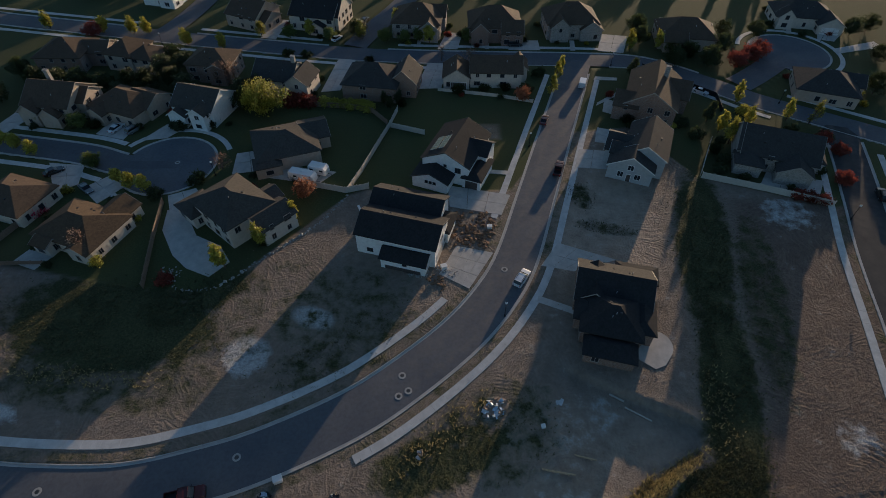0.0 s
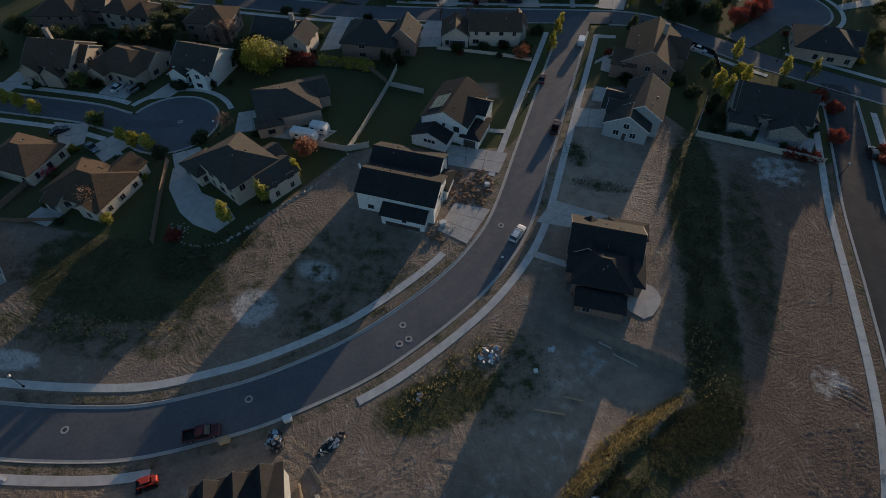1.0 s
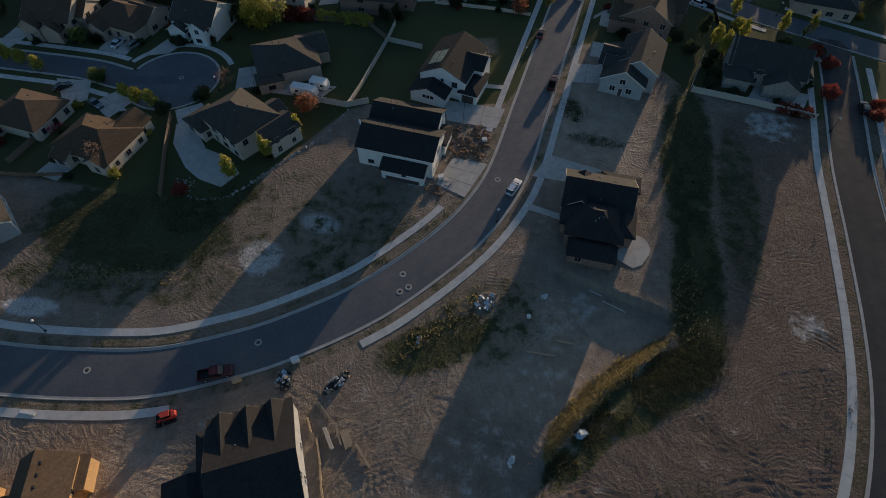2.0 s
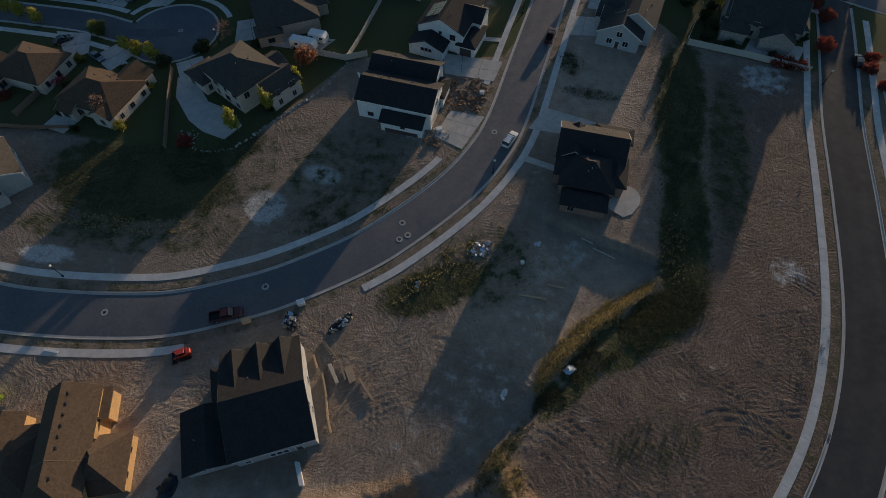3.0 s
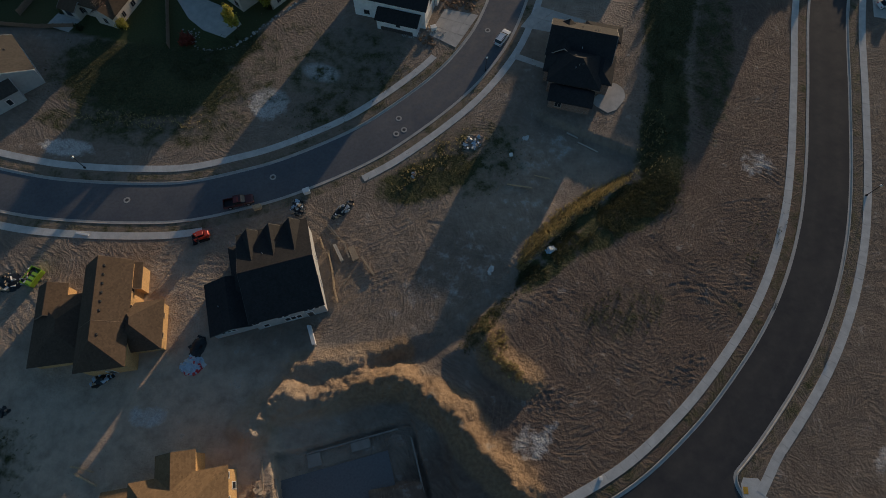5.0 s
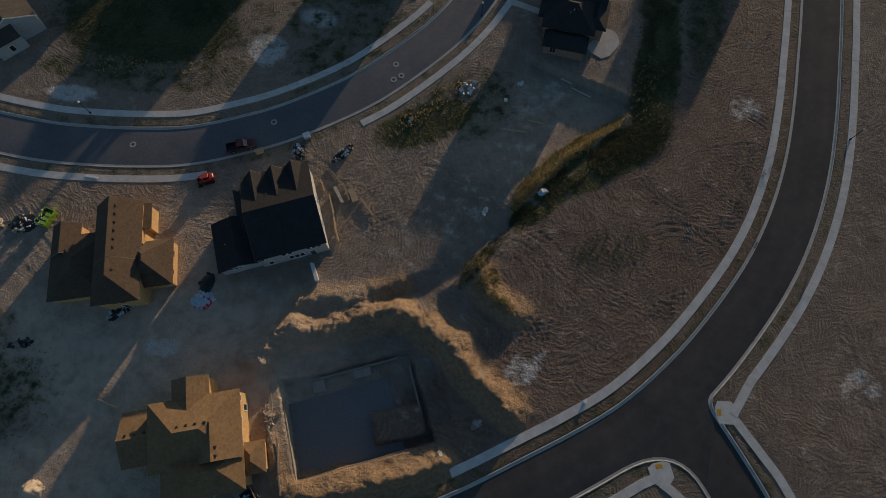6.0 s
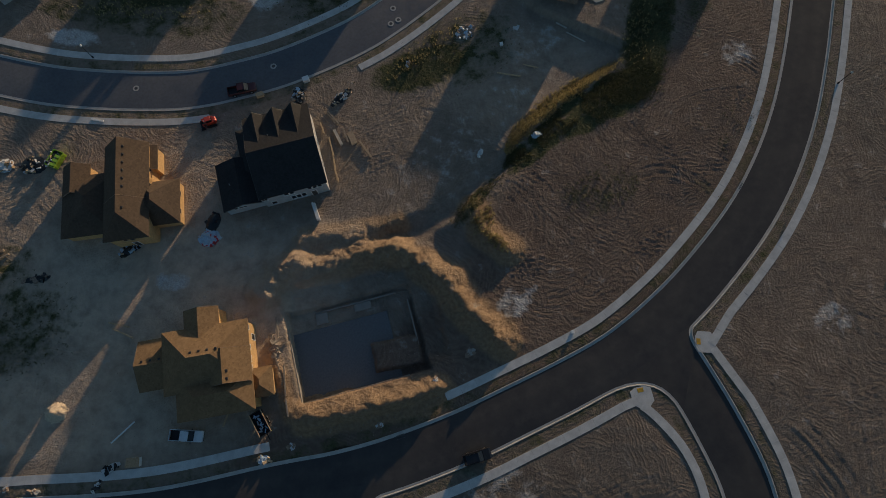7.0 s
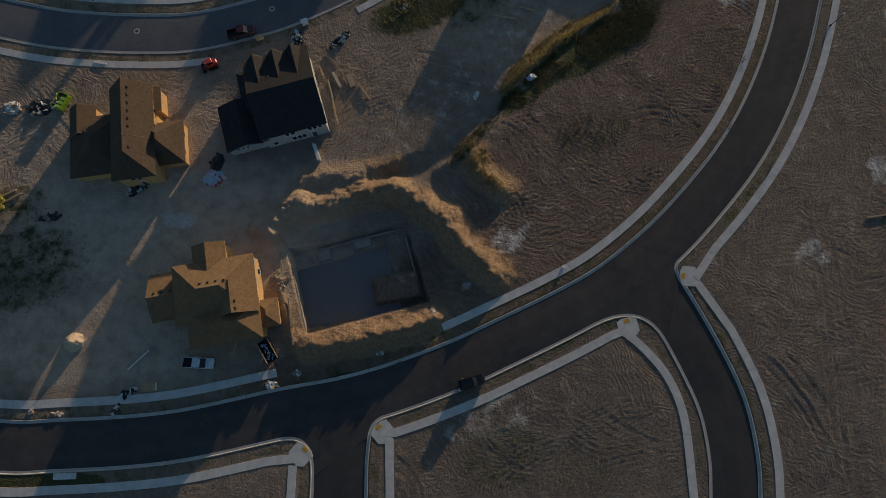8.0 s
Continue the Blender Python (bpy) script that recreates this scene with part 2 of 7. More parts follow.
TRIM_SOFT = plain("taupe_trim", (0.34, 0.31, 0.275), 0.55, vary=0.12)
TRIM_DARK = plain("dark_trim", (0.06, 0.055, 0.05), 0.5)
GLASS = plain("dark_window_glass", (0.025, 0.03, 0.038), 0.06, vary=0.1)
DOORPAINT = plain("garage_door_paint", (0.45, 0.43, 0.40), 0.55, vary=0.08)
DOORDARK = plain("dark_door_paint", (0.07, 0.06, 0.055), 0.5)
VENT = plain("roof_vent_metal", (0.05, 0.05, 0.05), 0.5, 0.3)
PIPE = plain("galvanised_pipe", (0.62, 0.62, 0.62), 0.4, 0.6)
WOOD = plain("sawn_lumber", (0.48, 0.36, 0.22), 0.8, vary=0.3)
VINYL = plain("vinyl_fence", (0.50, 0.47, 0.42), 0.6, vary=0.15)
CEDAR = plain("weathered_cedar", (0.22, 0.17, 0.125), 0.85, vary=0.3)
BARK = plain("bark", (0.12, 0.09, 0.065), 0.95, vary=0.4, bump=0.6)
LEAF_LIME = leaf_material("spring_leaves", (0.36, 0.34, 0.045))
LEAF_GREEN = leaf_material("green_leaves", (0.13, 0.16, 0.035))
LEAF_DARK = leaf_material("dark_needles", (0.05, 0.065, 0.022))
LEAF_RED = leaf_material("red_leaves", (0.20, 0.050, 0.032))
LEAF_ORANGE = leaf_material("orange_leaves", (0.30, 0.13, 0.06))
LEAF_PINK = leaf_material("pink_blossom", (0.42, 0.05, 0.12))
LEAF_TWIG = leaf_material("bare_twigs", (0.26, 0.17, 0.12))
GRASS_DRY = leaf_material("dry_weeds", (0.36, 0.30, 0.135))
GRASS_DARK = leaf_material("dark_weeds", (0.085, 0.085, 0.034))
TYRE = plain("tyre_rubber", (0.02, 0.02, 0.02), 0.9)
RIM = plain("wheel_rim", (0.45, 0.45, 0.46), 0.3, 0.8)
CARGLASS = plain("car_glass", (0.012, 0.014, 0.017), 0.05, vary=0.05)
LAMPGLASS = plain("headlight_glass", (0.75, 0.75, 0.72), 0.1, vary=0.05)
TAILGLASS = plain("tail_light_glass", (0.35, 0.015, 0.01), 0.2, vary=0.05)
BLACKMETAL = plain("black_metal", (0.02, 0.02, 0.022), 0.45, 0.5)
GLOBE = plain("lamp_globe", (0.82, 0.81, 0.78), 0.3, vary=0.04)


def paint(name, c):
    m = Mat(name, 0.28, 0.1)
    m.b.inputs["Coat Weight"].default_value = 0.6
    m.color(m.mix(m.ramp(m.noise(1.5), 0.35, 0.7), tuple(a * 0.9 for a in c), tuple(min(1, a * 1.06) for a in c)))
    return m.m


PAINT_WHITE, PAINT_BLACK = paint("white_car_paint", (0.75, 0.76, 0.78)), paint("black_car_paint", (0.012, 0.012, 0.014))
PAINT_RED, PAINT_GREY = paint("maroon_car_paint", (0.07, 0.013, 0.012)), paint("grey_car_paint", (0.2, 0.21, 0.22))
PAINT_ORANGE, PAINT_GREEN = paint("red_machine_paint", (0.58, 0.065, 0.028)), paint("lime_dumpster_paint", (0.42, 0.62, 0.03))


# ================= mesh helpers =================
def mesh_from(name, verts, faces, mats=(), smooth=False):
    me = bpy.data.meshes.new(name)
    me.from_pydata([tuple(v) for v in verts], [], [tuple(f) for f in faces])
    for m in mats:
        me.materials.append(m)
    if smooth:
        me.polygons.foreach_set("use_smooth", [True] * len(me.polygons))
    me.update()
    return me


def part(name, bm, material, parent=None, label=""):
    """Links a bmesh (or a ready mesh) as one object, under a thing or a part."""
    if isinstance(bm, bmesh.types.BMesh):
        bmesh.ops.recalc_face_normals(bm, faces=bm.faces)
        me = bpy.data.meshes.new(name)
        bm.to_mesh(me)
        bm.free()
    else:
        me = bm
    if material and not me.materials:
        me.materials.append(material)
    ob = new(name, me)
    if parent:
        ob.parent = parent
    if label:
        ob["label"] = label
    return ob


def box(bm, x0, x1, y0, y1, z0, z1, bevel=0.0, m=None):
    """Adds a box to bm, with its edges rounded if bevel is given."""
    r = bmesh.ops.create_cube(bm, size=1.0)
    vs = r["verts"]
    bmesh.ops.scale(bm, vec=(x1 - x0, y1 - y0, z1 - z0), verts=vs)
    bmesh.ops.translate(bm, vec=((x0 + x1) / 2, (y0 + y1) / 2, (z0 + z1) / 2), verts=vs)
    if bevel:
        es = list({e for v in vs for e in v.link_edges})
        out = bmesh.ops.bevel(bm, geom=es, offset=bevel, segments=1, affect="EDGES")
        vs = list({v for f in out["faces"] for v in f.verts} | {v for v in vs if v.is_valid})
    if m is not None:
        bmesh.ops.transform(bm, matrix=m, verts=vs)
    return vs


def boxes(*specs, bevel=0.0):
    bm = bmesh.new()
    for s in specs:
        box(bm, *s, bevel=bevel)
    return bm


def tube(bm, p, q, r0, r1, n=8):
    """A tapered round bar from p to q."""
    p, q = Vector(p), Vector(q)
    d = q - p
    m = Matrix.Translation((p + q) / 2) @ d.to_track_quat("Z", "Y").to_matrix().to_4x4()
    return bmesh.ops.create_cone(bm, cap_ends=True, segments=n, radius1=r0, radius2=r1, depth=d.length, matrix=m)["verts"]


def rod(p, q, r0, r1=None, n=8):
    bm = bmesh.new()
    tube(bm, p, q, r0, r0 if r1 is None else r1, n)
    return bm


def prism(outline, z0, z1):
    """A slab from a plan outline."""
    bm = bmesh.new()
    a = [bm.verts.new((x, y, z0)) for x, y in outline]
    b = [bm.verts.new((x, y, z1)) for x, y in outline]
    n = len(a)
    bm.faces.new(a)
    bm.faces.new(b)
    for i in range(n):
        bm.faces.new((a[i], a[(i + 1) % n], b[(i + 1) % n], b[i]))
    return bm


def root(name, x, y, z=0.0, ang=0.0, label="", category="", group="", kind=""):
    ob = new(name)
    ob.empty_display_size = 0.3
    ob.matrix_basis = pose(x, y, z, 0, 0, ang)
    return tagged(ob, label, category, group, kind)


def spline(points, step=1.5):
    """A smooth line through a few points, sampled evenly."""
    P = [np.array(p, float) for p in points]
    P = [2 * P[0] - P[1], *P, 2 * P[-1] - P[-2]]
    out = []
    for a, b, c, d in zip(P, P[1:], P[2:], P[3:]):
        n = max(2, int(np.hypot(*(c - b)) / step))
        for i in range(n):
            t = i / n
            out.append(0.5 * (2 * b + (c - a) * t + (2 * a - 5 * b + 4 * c - d) * t * t + (3 * b - a - 3 * c + d) * t ** 3))
    out.append(P[-2])
    return np.array(out)


def shifted(line, off):
    """The line moved off metres to its left."""
    d = np.gradient(line, axis=0)
    d /= np.hypot(d[:, 0], d[:, 1])[:, None]
    return line + off * np.stack([-d[:, 1], d[:, 0]], 1)


def sweep(line, profile):
    """Verts and faces of a profile (offset to the left, height) carried along a line."""
    d = np.gradient(line, axis=0)
    d /= np.hypot(d[:, 0], d[:, 1])[:, None]
    left = np.stack([-d[:, 1], d[:, 0]], 1)
    k, verts, faces = len(profile), [], []
    for p, l in zip(line, left):
        verts += [(p[0] + o * l[0], p[1] + o * l[1], z) for o, z in profile]
    for i in range(len(line) - 1):
        for j in range(k - 1):
            a = i * k + j
            faces.append((a, a + k, a + k + 1, a + 1))
    return verts, faces


def near(pts, line):
    """Distance of each point from a line."""
    far = np.full(len(pts), 1e9)
    lo, hi = line.min(0) - 14, line.max(0) + 14
    some = np.flatnonzero(((pts > lo) & (pts < hi)).all(1))
    if not len(some):
        return far
    p = pts[some].astype(np.float32)
    best = np.full(len(some), 1e9, np.float32)
    for a, b in zip(line, line[1:]):
        lo, hi = np.minimum(a, b) - 14, np.maximum(a, b) + 14
        k = np.flatnonzero((p[:, 0] > lo[0]) & (p[:, 0] < hi[0]) & (p[:, 1] > lo[1]) & (p[:, 1] < hi[1]))
        ab = (b - a).astype(np.float32)
        q = p[k] - a.astype(np.float32)
        t = np.clip((q @ ab) / (ab @ ab + 1e-9), 0, 1)
        q = q - t[:, None] * ab
        best[k] = np.minimum(best[k], np.sqrt(q[:, 0] ** 2 + q[:, 1] ** 2))
    far[some] = best
    return far


def smooth(v, lo, hi):
    t = np.clip((v - lo) / (hi - lo), 0, 1)
    return t * t * (3 - 2 * t)


_lattice = np.random.RandomState(7).rand(256, 256)


def lumps(x, y, size, octaves=3, fall=0.5):
    """Value noise in numpy, about -0.5 to 0.5."""
    out, amp, total = np.zeros_like(x), 1.0, 0.0
    for o in range(octaves):
        u, v = x / size + 17.3 * o, y / size + 41.7 * o
        i, j = np.floor(u).astype(int), np.floor(v).astype(int)
        a, b = smooth(u - i, 0, 1), smooth(v - j, 0, 1)
        L = _lattice
        i0, j0, i1, j1 = i % 256, j % 256, (i + 1) % 256, (j + 1) % 256
        out += amp * ((L[i0, j0] * (1 - a) + L[i1, j0] * a) * (1 - b) + (L[i0, j1] * (1 - a) + L[i1, j1] * a) * b - 0.5)
        total += amp
        amp, size = amp * fall, size / 2.03
    return out / total


# ================= plan: street centre lines =================
ST_A = spline([(-150, 55), (-120, 42), (-100, 34.3), (-81, 29.4), (-68, 27.8), (-55, 27.4), (-47, 28), (-38.5, 30.1), (-28.7, 33.4), (-16, 39.8),
               (-7.5, 45.9), (3, 55.6), (10.2, 65), (15.5, 75.5), (22.1, 95.9), (29.2, 118.2), (35.6, 138), (43, 161)])
ST_B = spline([(107.6, 124), (102.0, 106.2), (96.6, 90.2), (91.4, 74.8), (86.6, 57.1), (84.5, 49.6), (80.4, 35.4), (75.75, 22.2), (69.8, 9.9), (62.6, -1.0), (52.6, -12.4),
               (44.6, -19.9), (36.1, -26.4), (27.4, -31.2), (16.8, -36.2), (7.0, -40.6), (-4.3, -44.7), (-13.9, -47.3), (-25.0, -49.3), (-45.0, -53.3), (-65.2, -54.7), (-80, -54.6), (-130, -50)])
ST_C = spline([(43, -22), (47.5, -30), (51.9, -39), (55.3, -48), (56.4, -57), (56.0, -64), (55.4, -72), (52.4, -110)])
ST_D = spline([(-13.2, -47), (-14.1, -56), (-14.2, -64), (-14, -110)])
ST_E = spline([(-220, 205), (-160, 191.5), (-125, 184), (-93, 177), (-63, 171), (-25, 164.7), (10, 162.5), (45, 161.5), (63, 159), (78.5, 147.8),
               (91, 137), (107, 126.5), (120, 118), (160, 92)])
ST_F = spline([(-66, 106.5), (-79.5, 106.7), (-92, 111), (-118, 116), (-160, 124)])
ST_G = spline([(84, 143), (96, 152), (113, 167)])
ST_H = spline([(-97, 177), (-92, 195), (-86, 240)])
ST_I = spline([(-31, 166), (-24, 185), (-14, 210), (0, 260)])
HALF = 4.05                                       # lip of the gutter
STREETS = [(ST_A, HALF), (ST_B, HALF), (ST_C, HALF), (ST_D, HALF + 0.45), (ST_E, HALF), (ST_F, 3.6), (ST_G, HALF), (ST_H, HALF), (ST_I, HALF)]
BULBS = [((-68.3, 106.5), 11.2), ((113, 167), 12.2)]


def corner(a, b, r, n=7):
    """A rounded turn of radius about r from one line's end to the other's start."""
    return [tuple((1 - t) ** 2 * np.array(a) + 2 * t * (1 - t) * np.array(r) + t * t * np.array(b)) for t in (k / n for k in range(n + 1))]


def cut(line, lo=None, hi=None, ax=0):
    keep = np.ones(len(line), bool)
    if lo is not None:
        keep &= line[:, ax] >= lo
    if hi is not None:
        keep &= line[:, ax] <= hi
    return line[keep]


def join(la, lb, mid, n=9):
    """Two kerb lines joined by an arc that leaves both along their run and passes near mid: first line, arc, second line."""
    best = None
    for i in range(2, 12):
        for j in range(2, 12):
            a, b = la[-i], lb[j - 1]
            ta, tb = a - la[-i - 1], lb[j] - b
            det = ta[0] * tb[1] - ta[1] * tb[0]
            if abs(det) < 0.3:
                continue
            k = ((b - a)[0] * tb[1] - (b - a)[1] * tb[0]) / det
            c = a + ta * k
            if k < 0.5 or np.dot(b - c, tb) < 0.5:
                continue
            miss = np.hypot(*((a + 2 * c + b) / 4 - mid)) + 0.15 * abs(np.hypot(*(c - a)) - np.hypot(*(b - c)))
            if best is None or miss < best[0]:
                best = (miss, la[:len(la) - i + 1], corner(a, b, c, n), lb[j - 1:])
    return best[1:]


A_L, A_R = shifted(ST_A, HALF), shifted(ST_A, -HALF)
B_IN, B_OUT = shifted(ST_B, -HALF), shifted(ST_B, HALF)      # west and north side; east and south side
C_IN, C_OUT = shifted(ST_C, -HALF), shifted(ST_C, HALF)
D_IN, D_OUT = shifted(ST_D, -(HALF + 0.45)), shifted(ST_D, HALF + 0.45)
b_up, TURN_E, c_out = join(cut(cut(B_OUT, 44.0, None), None, 118, 1), cut(C_OUT, None, -20.0, 1), (48.6, -23.8))
c_back = cut(C_IN, None, -26.0, 1)[::-1]
b_mid = cut(cut(B_OUT, -14.0, 46.0), None, -20, 1)
c_in, TURN_M, b_mid = join(c_back, b_mid, (38.6, -31.6))
b_mid, TURN_D, d_e = join(b_mid, cut(D_OUT, None, -46.0, 1), (-8.6, -51.1))
d_w, TURN_W, b_low = join(cut(D_IN, None, -47.0, 1)[::-1], cut(B_OUT, None, -13.0), (-20.4, -54.6))
MOUTHS = [[p for turn in pair for p in turn] for pair in ((TURN_E, TURN_M), (TURN_D, TURN_W))]


def within(pts, outline):
    """Which points lie inside a plan outline."""
    out = np.zeros(len(pts), bool)
    P = [np.array(p, float) for p in outline]
    for a, b in zip(P, P[1:] + P[:1]):
        if a[1] == b[1]:
            continue
        side = (a[1] > pts[:, 1]) != (b[1] > pts[:, 1])
        out ^= side & (pts[:, 0] < (b[0] - a[0]) * (pts[:, 1] - a[1]) / (b[1] - a[1]) + a[0])
    return out



def north_of_lots(x):
    """The y north of which the finished gardens begin."""
    return np.interp(x, [-400, -91, -71, -57, -45, -40, -22, -18, -6, 4, 16, 30, 50, 62, 90, 104, 400],
                     [73, 73, 68.5, 66, 66, 72, 95, 97, 93, 96, 97, 120, 123, 102, 91, 95, 95])


PIT = dict(x=-12.4, y=-24.6, ang=15.0, L=24.0, W=17.0, depth=2.5)


def pit_frame(x, y):
    c, s = math.cos(radians(PIT["ang"])), math.sin(radians(PIT["ang"]))
    return (x - PIT["x"]) * c + (y - PIT["y"]) * s, -(x - PIT["x"]) * s + (y - PIT["y"]) * c


# the last, low ridge is added across a gap to keep sun off the pit floor
BERMS = [([(-29.2, -14.6), (-27.6, -12.2), (-23.8, -9.8), (-18.0, -9.0), (-11.0, -6.6), (-5.4, -6.6)], 2.1, 2.4), ([(0.0, -9.6), (5, -13.2), (8.3, -18.3), (14.6, -24.0)], 1.8, 2.3),
         ([(-19.9, -37.1), (-9.9, -35.6), (2.5, -33.2)], 1.9, 2.2), ([(-27.4, -26), (-25, -31), (-23, -37)], 0.6, 1.1), ([(9.6, 1.5), (11.5, -3.0), (16.4, -6.9)], 0.9, 2.0), ([(-23, -4.6), (-14, -3.2), (-5, -1.8)], 0.5, 1.6), ([(-5.4, -6.6), (-2.6, -8.6), (0.0, -9.6)], 0.9, 1.5)]
DITCH = spline([(58, 97), (53, 75), (48.0, 55), (45.0, 40), (40.5, 31.8), (33.2, 26.4), (28.0, 22.4), (23.0, 17.4), (18.0, 12.4), (11.2, 7.6), (5.5, 2.0), (0.1, -1.6), (-5.4, -3.6), (-11.8, -5.6), (-20.3, -8.7)])


def make_tracks():
    """Arcs left by machines on the lots: centre, radius, angles, kind, depth."""
    rnd = random.Random(23)
    lots = [(-2, 14, 24, 13, 46), (38, 2, 26, 16, 40), (-62, 15, 24, 6, 22), (66, 32, 9, 30, 24), (20, -57, 26, 8, 30), (90, -8, 22, 40, 60), (-72, -2, 10, 12, 14), (-36, 62, 12, 16, 16), (36, 66, 11, 28, 22), (28, -14, 18, 9, 22), (-66, 46, 14, 4, 8)]
    out = []
    for cx, cy, a, b, count in lots:
        for _ in range(count):
            px, py = cx + a * rnd.uniform(-1, 1), cy + b * rnd.uniform(-1, 1)
            R, head, span = rnd.choice((9, 16, 30, 60, 120)) * rnd.uniform(0.8, 1.3), rnd.uniform(0, 6.28), rnd.uniform(8, 30)
            out.append((px + R * math.cos(head), py + R * math.sin(head), R, head + math.pi, span / R / 2, rnd.choice((0, 0, 1, 2, 2, 2)), rnd.uniform(0.02, 0.05)))
    # long haul routes: beside the side street, across the outer field, and along the inside of the new street's bend
    for R in (29.5, 32.0, 34.5, 37.5):
        out.append((40.0, -65.0, R, 0.35, 0.5, 2 if R < 33 else 1, 0.05))
    for x0 in (76.0, 79.4):
        out.append((x0 - 300, -40.0, 300.0, 0.0, 0.11, 1, 0.06))
    for R in (146.0, 149.5, 153.0):
        out.append((-78.0, 78.0, R, -0.437, 0.11, 0, 0.06))
    for R in (8.5, 11.0, 13.5, 16.0):
        out.append((24.0, -3.0, R, -1.25, 0.85, 2, 0.05))
    # haul fan beside the new grey house
    for k in range(7):
        out.append((-60.0 + 3.0 * k, 40.0 - 2.0 * k, 52.0, -0.55 + 0.05 * k, 0.16, (1, 2, 0)[k % 3], 0.055))
    return out


TRACKS = make_tracks()


def track_relief(x, y):
    """Cleat marks, wheel ruts and blade furrows along the tracks."""
    z = np.zeros(len(x))
    for k, (cx, cy, R, mid, half, kind, deep) in enumerate(TRACKS):
        ex, ey, reach = cx + R * math.cos(mid), cy + R * math.sin(mid), R * half + 4
        i = np.flatnonzero((np.abs(x - ex) < reach) & (np.abs(y - ey) < reach))
        if not len(i):
            continue
        dx, dy = x[i] - cx, y[i] - cy
        wob = 0.5 * lumps(x[i] + 7 * k, y[i], 2.2, 2)
        d = np.hypot(dx, dy) - R + wob
        turn = (np.arctan2(dy, dx) - mid + math.pi) % (2 * math.pi) - math.pi
        s = R * turn
        fade = smooth(R * half - np.abs(s) + 3 * wob, 0, 2.5)
        if kind == 0:
            ridge = np.sin(2 * math.pi * (s + 0.5 * np.abs(d)) / 0.95) * smooth(1.5 - np.abs(d), 0, 0.5) * (0.7 + 0.5 * lumps(x[i], y[i] + 5 * k, 1.6, 2))
        elif kind == 1:
            ridge = np.exp(-((np.abs(d) - 1.35) / 0.25) ** 2) * 0.9 - np.exp(-((np.abs(d) - 0.9) / 0.3) ** 2)
        else:
            ridge = np.sin(2 * math.pi * d / 1.0) * smooth(2.6 - np.abs(d), 0, 0.8) * (0.6 + 0.8 * lumps(x[i] + 3 * k, y[i], 2.5, 2))
        z[i] += deep * fade * ridge
    return z


def terrain(x, y, detail=True):
    """Height of the ground."""
    pts = np.stack([x, y], 1)
    z = np.full(len(x), 0.08)
    south = smooth(north_of_lots(x) - y, 0, 4)
    z += south * 0.10 * lumps(x, y, 14, 3)
    if detail:
        core = south * smooth(140 - np.abs(x), 0, 20) * smooth(y + 90, 0, 20)
        rough = 0.45 + 1.1 * np.clip(lumps(x + 50, y, 22, 2) + 0.25, 0, 1)
        z += core * rough * (0.10 * lumps(x, y, 1.6, 3, 0.7))
        # wheel ruts and scraper furrows: ridged noise drawn out along several headings
        for k, (deg, wide, long, deep) in enumerate([(62, 1.15, 5.0, 0.035), (118, 1.25, 4.0, 0.035), (20, 1.1, 3.6, 0.03), (150, 1.2, 4.6, 0.03)]):
            c, q = math.cos(radians(deg)), math.sin(radians(deg))
            wx, wy = x + 4 * lumps(x + 60 * k, y, 23, 2), y + 4 * lumps(x, y + 60 * k, 23, 2)
            u, v = (wx * c + wy * q) / long, (-wx * q + wy * c) / wide
            r = 1 - np.abs(2.6 * lumps(u + 13 * k, v, 1.0, 2, 0.5))
            patch = smooth(lumps(x - 70 * k, y + 45 * k, 12, 3), 0.0, 0.14)
            z += core * patch * deep * np.clip(r, -0.5, 1)
        z += core * track_relief(x, y)
    # the house pad on the bend ends in a bank above the ditch
    drop = -0.457 * (x - 31.8) - 0.889 * (y - 44.5) + 0.5 * lumps(x, y, 2.5, 3)
    brink = np.interp(x, [16, 18, 22.8, 28, 33.7, 40, 44, 48], [14, 17.0, 20.9, 25.8, 29.5, 33.5, 40, 64])
    z -= 1.35 * smooth(drop, 0, 1.1) * smooth(y - brink, -1.2, 1.8) * smooth(x - 17, 0, 9)
    d = near(pts, DITCH)
    depth = 0.5 + 0.9 * smooth(20 - y, 0, 25)
    z -= depth * np.exp(-(d / (2.0 + 0.6 * lumps(x, y, 5))) ** 2) * smooth(85 - y, 0, 20)
    # broad hollow at the ditch's elbow, beside a scarp
    z -= 1.2 * np.exp(-(((x - 5.5) / 5.5) ** 2 + ((y + 6.0) / 3.6) ** 2) ** 2)
    # the dug basement
    u, v = pit_frame(x, y)
    wob = 0.8 * lumps(x, y, 3.0, 3)
    # backfilled against the west and south walls, wide open on the other two sides
    tight = smooth(np.maximum(-u - PIT["L"] / 2, -v - PIT["W"] / 2), -3, -2)
    edge = np.maximum(np.maximum(u - PIT["L"] / 2 - 0.6, -u - PIT["L"] / 2 + 0.62), np.maximum(v - PIT["W"] / 2 - 0.6, -v - PIT["W"] / 2 + 0.62)) + wob * (1 - 0.95 * tight)
    edge2 = np.maximum(np.abs(u - 2.9) - PIT["L"] / 2 - 1.4, np.abs(v - 3.4) - PIT["W"] / 2 - 1.4) + 2 * wob
    dig = np.maximum(np.where(tight > 0.5, smooth(-edge, -0.1, 0.35), smooth(-edge, -0.5, 0.7)), 0.55 * smooth(-edge2, -1.0, 1.2))
    z = z * (1 - dig) - PIT["depth"] * dig + dig * (0.12 * lumps(x, y, 1.5, 3) if detail else 0)
